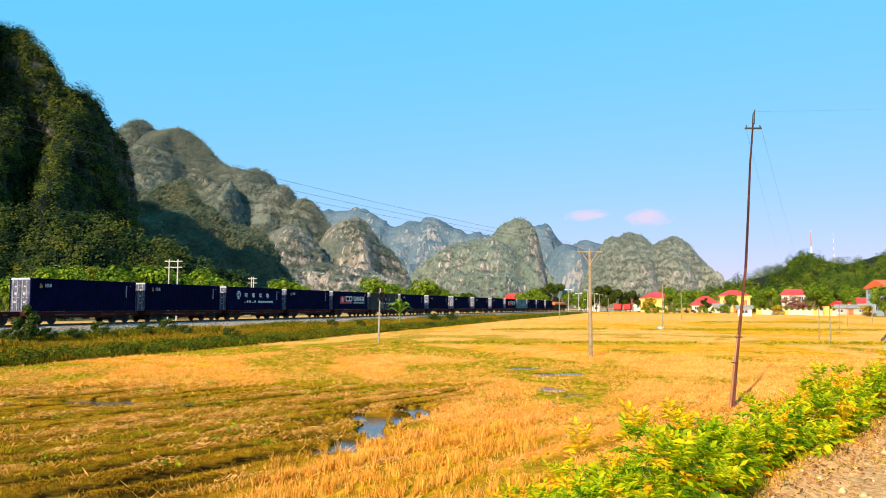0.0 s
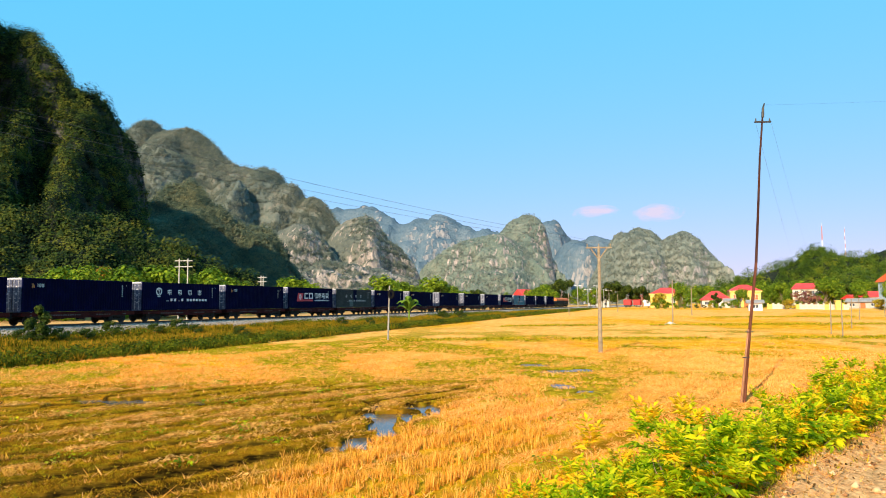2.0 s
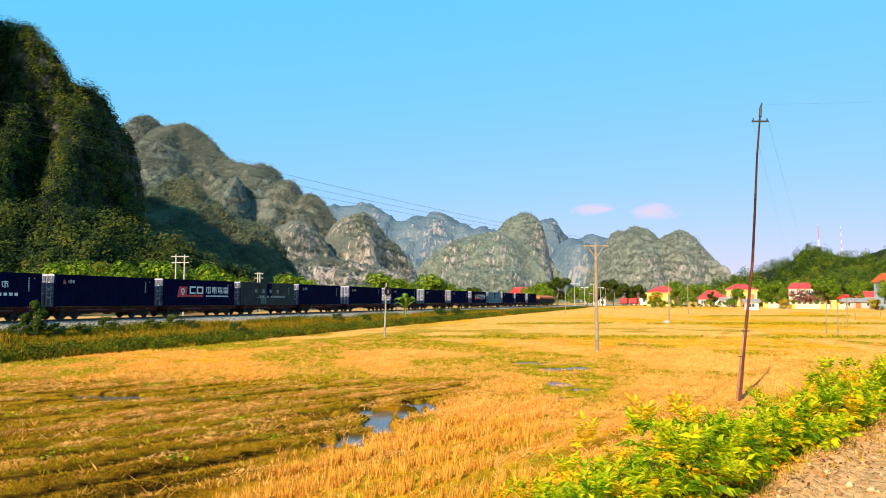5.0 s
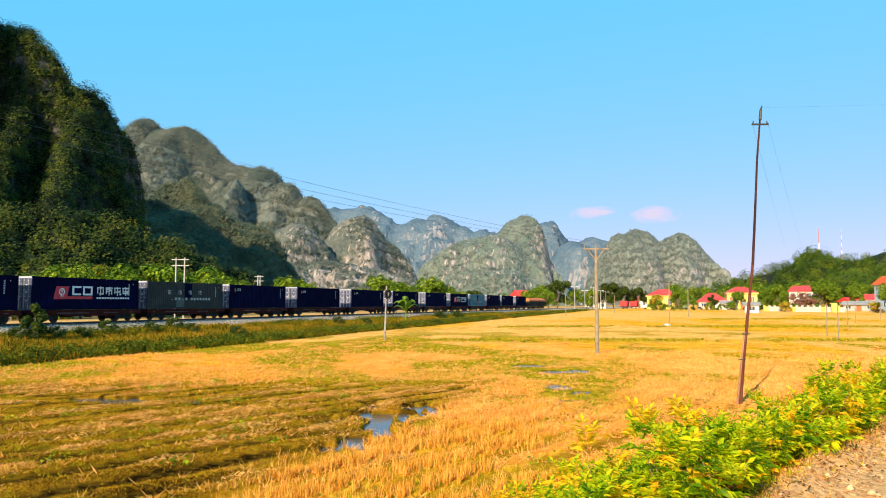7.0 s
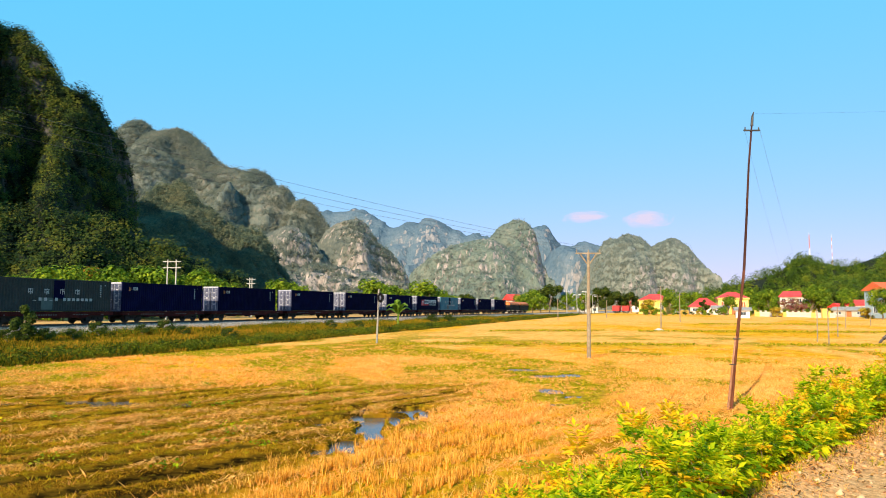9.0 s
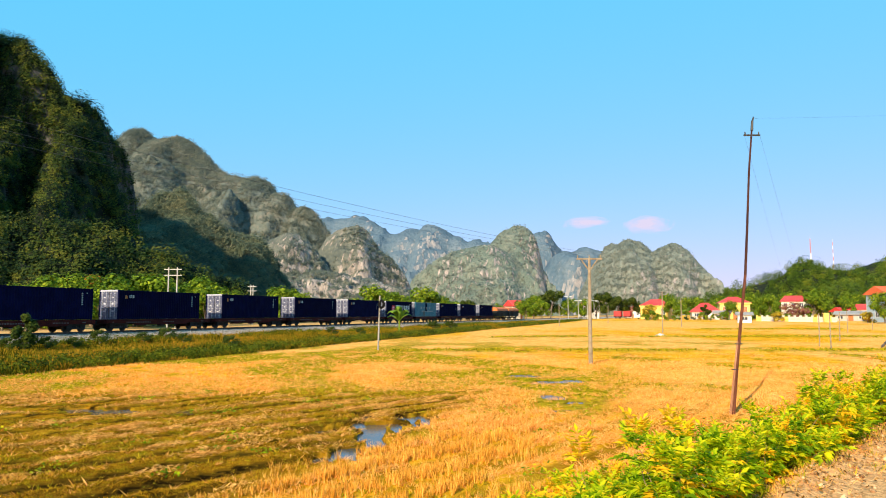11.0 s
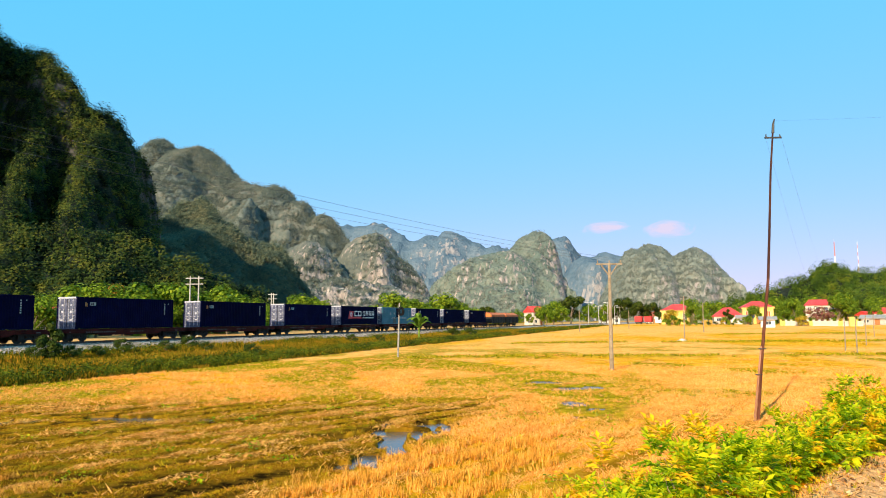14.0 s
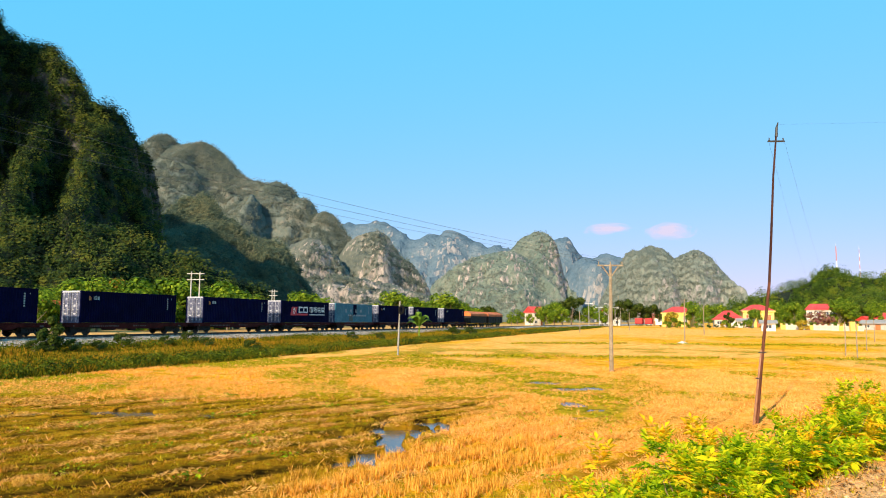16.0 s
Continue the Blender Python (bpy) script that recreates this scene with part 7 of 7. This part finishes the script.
    l, e = l[k] + rng.normal(size=5 * n) * 0.08, e[k] + rng.normal(size=5 * n) * 0.08
    blades("verge_grass", "small green tufts on the road shoulder", 3.02 + 0.669 * l - 0.743 * e, 6.10 + 0.743 * l + 0.669 * e, WEED, 7, 0.07, 0.006, 0.9, 63, "grass")
    # stones and crumbs of earth on the road's shoulder
    n = 22000
    x, y = rng.uniform(0.5, 12, n), rng.uniform(3, 14, n)
    keep = (road_side(x, y) < 0.5) & (road_side(x, y) > -6)
    x, y = x[keep], y[keep]
    n = len(x)
    size = 0.005 + 0.040 * rng.random(n) ** 9
    oct_ = np.array([(1, 0, 0), (0, 1, 0), (-1, 0, 0), (0, -1, 0), (0, 0, 0.7), (0, 0, -0.6)], float)
    verts = (oct_[None] * (size[:, None] * rng.uniform(0.45, 1.5, (n, 6)))[:, :, None] + np.stack([x, y, land(x, y) + size * 0.3], -1)[:, None]).reshape(-1, 3)
    tri = np.array([(0, 1, 4), (1, 2, 4), (2, 3, 4), (3, 0, 4), (1, 0, 5), (2, 1, 5), (3, 2, 5), (0, 3, 5)])
    faces = (tri[None] + 6 * np.arange(n)[:, None, None]).reshape(-1, 3)
    tagged(new("road_stones", array_mesh("road_stones", verts, faces, EARTH)), "loose stones and crumbs of earth on the road shoulder", "stones", kind="stuff")


SCRUB = material("scrub_leaf", [(0.018, 0.032, 0.003), (0.075, 0.105, 0.005), (0.22, 0.22, 0.010)], scale=0.5, per="island", spread=0.25, rough=0.8, translucent=0.3)
DEAD_LEAF = material("dead_leaf", [(0.12, 0.055, 0.015), (0.34, 0.175, 0.05), (0.60, 0.36, 0.12)], scale=5, per="island", spread=0.5, rough=0.9, translucent=0.15)
EARTH = material("dry_earth", [(0.28, 0.135, 0.055), (0.52, 0.29, 0.13), (0.70, 0.44, 0.23)], scale=6, per="island", spread=0.5, rough=0.95)
plant_field()


# ---- bushes on the road bank ----
def build_bush(seed, height):
    """Upright stems that carry feathered leaves of long pointed leaflets and end in leafy shoots; some leaves have yellowed."""
    rng = np.random.default_rng(seed)
    t = thing("roadside_bush", "leafy yellow-green bush with feathered leaves on the road bank", "bush", group="bushes on the road bank")
    bm = bmesh.new()
    centre, way, length, shade = [], [], [], []

    def leaf(root, stalk, ln, pairs, size, tone, droop):
        side = stalk.cross(Vector((0, 0, 1)))
        side = side.normalized() if side.length > 0.1 else Vector((1, 0, 0))
        for j in range(pairs):
            f = (j + 0.6) / pairs
            at = root + stalk * ln * (0.2 + 0.8 * f) - Vector((0, 0, droop * f * f))
            for sx in (-1, 1):
                w = (side * sx * 0.8 + stalk * 0.65 + Vector((0, 0, rng.uniform(-0.55, 0.05)))).normalized()
                centre.append(at), way.append(w), length.append(size * rng.uniform(0.8, 1.15) * (1.05 - 0.3 * abs(f - 0.45))), shade.append(tone + rng.normal() * 0.06)
        centre.append(root + stalk * ln - Vector((0, 0, droop))), way.append((stalk + Vector((0, 0, -0.35))).normalized()), length.append(size), shade.append(tone)

    for k in range(9):
        a = 2 * math.pi * (k + rng.random()) / 9
        out = rng.uniform(0.08, 0.5)
        hh = height * (rng.uniform(1.1, 1.4) if k == 0 else rng.uniform(0.45, 1.0))
        old = 0.35 if rng.random() < 0.2 else 0.0
        last = Vector((0, 0, -0.1))
        for i in range(1, 7):
            f = i / 6
            p = Vector((out * f**1.3 * math.cos(a), out * f**1.3 * math.sin(a), hh * f)) + Vector(rng.normal(size=3)) * 0.015
            tube(bm, last, p, 0.010 * (1.2 - f), 0.010 * (1.08 - f), 5)
            if f > 0.2:
                for m in range(2):
                    b = rng.uniform(0, 2 * math.pi)
                    stalk = Vector((math.cos(b), math.sin(b), rng.uniform(0.05, 0.75))).normalized()
                    yellow = 0.46 if rng.random() < (0.34 if f < 0.6 else 0.10) else 0.0
                    leaf(last.lerp(p, rng.random()), stalk, rng.uniform(0.15, 0.26), 5, rng.uniform(0.09, 0.135), rng.uniform(0.26, 0.62) + yellow + old, 0.06)
            last = p
        for m in range(5):
            b = a + m * 1.26 + rng.normal() * 0.2
            stalk = Vector((0.5 * math.cos(b), 0.5 * math.sin(b), 1.0)).normalized()
            leaf(last, stalk, rng.uniform(0.13, 0.24), 5, rng.uniform(0.075, 0.11), rng.uniform(0.36, 0.66) + old, 0.0)
    part("stem", bm, STEM, t)
    c, w, ln = np.array([tuple(v) for v in centre]), np.array([tuple(v) for v in way]), np.array(length)[:, None]
    up = np.array([0, 0, 1.0]) + rng.normal(size=c.shape) * 0.4
    side = np.cross(w, up)
    side /= np.linalg.norm(side, axis=1, keepdims=True)
    nrm = np.cross(side, w)
    wid = ln * 0.18
    fall = np.array([0, 0, 1.0]) * ln
    mid, tip = c + w * ln * 0.42, c + w * ln - 0.16 * fall
    verts = np.stack([c, mid - side * wid + nrm * wid * 0.45, mid + side * wid + nrm * wid * 0.45, tip], 1).reshape(-1, 3)
    n = len(c)
    q = np.array([(0, 3, 1), (0, 2, 3)])
    faces = (q[None] + 4 * np.arange(n)[:, None, None]).reshape(-1, 3)
    ob = new("foliage", array_mesh("foliage", verts, faces, BUSH, attributes={"tree": np.clip(np.repeat(np.array(shade), 4), 0, 1)}))
    ob.parent = t
    ob["label"] = "long pointed green and yellow leaflets"
    return t


def plant_bushes():
    rng = random.Random(9)
    kinds = [build_bush(100 + k, h) for k, h in enumerate((0.62, 0.72, 0.55, 0.85, 0.68, 0.5, 0.9))]
    used = set()
    l = -2.5
    while l < 15:
        for e in (0.55, 1.1, 1.7, 2.4, 3.1, 3.8)[:6 if l < 7.5 else 4 if l < 9.5 else 3]:
            ll, ee = l + rng.uniform(-0.3, 0.3), e + rng.uniform(-0.25, 0.25)
            x, y = 3.02 + 0.669 * ll - 0.743 * ee, 6.10 + 0.743 * ll + 0.669 * ee
            if rng.random() < (0.10 if e < 2 else 0.42):
                continue
            k = rng.choice((0, 1, 2, 3, 4, 5, 0, 1, 2, 4, 5, 6))
            z = float(land(np.array([x]), np.array([y]))[0])
            m = pose(x, y, z, rng.uniform(-6, 6), rng.uniform(-6, 6), rng.uniform(0, 360))
            if k in used:
                ob = copy_thing(kinds[k], m)
            else:
                used.add(k)
                kinds[k].matrix_basis = m
                ob = kinds[k]
            size = rng.uniform(0.72, 1.12) * (0.9 if ll > 5 else 0.93)
            ob.scale = (size, size, size)
        l += 0.66


plant_bushes()


motions()
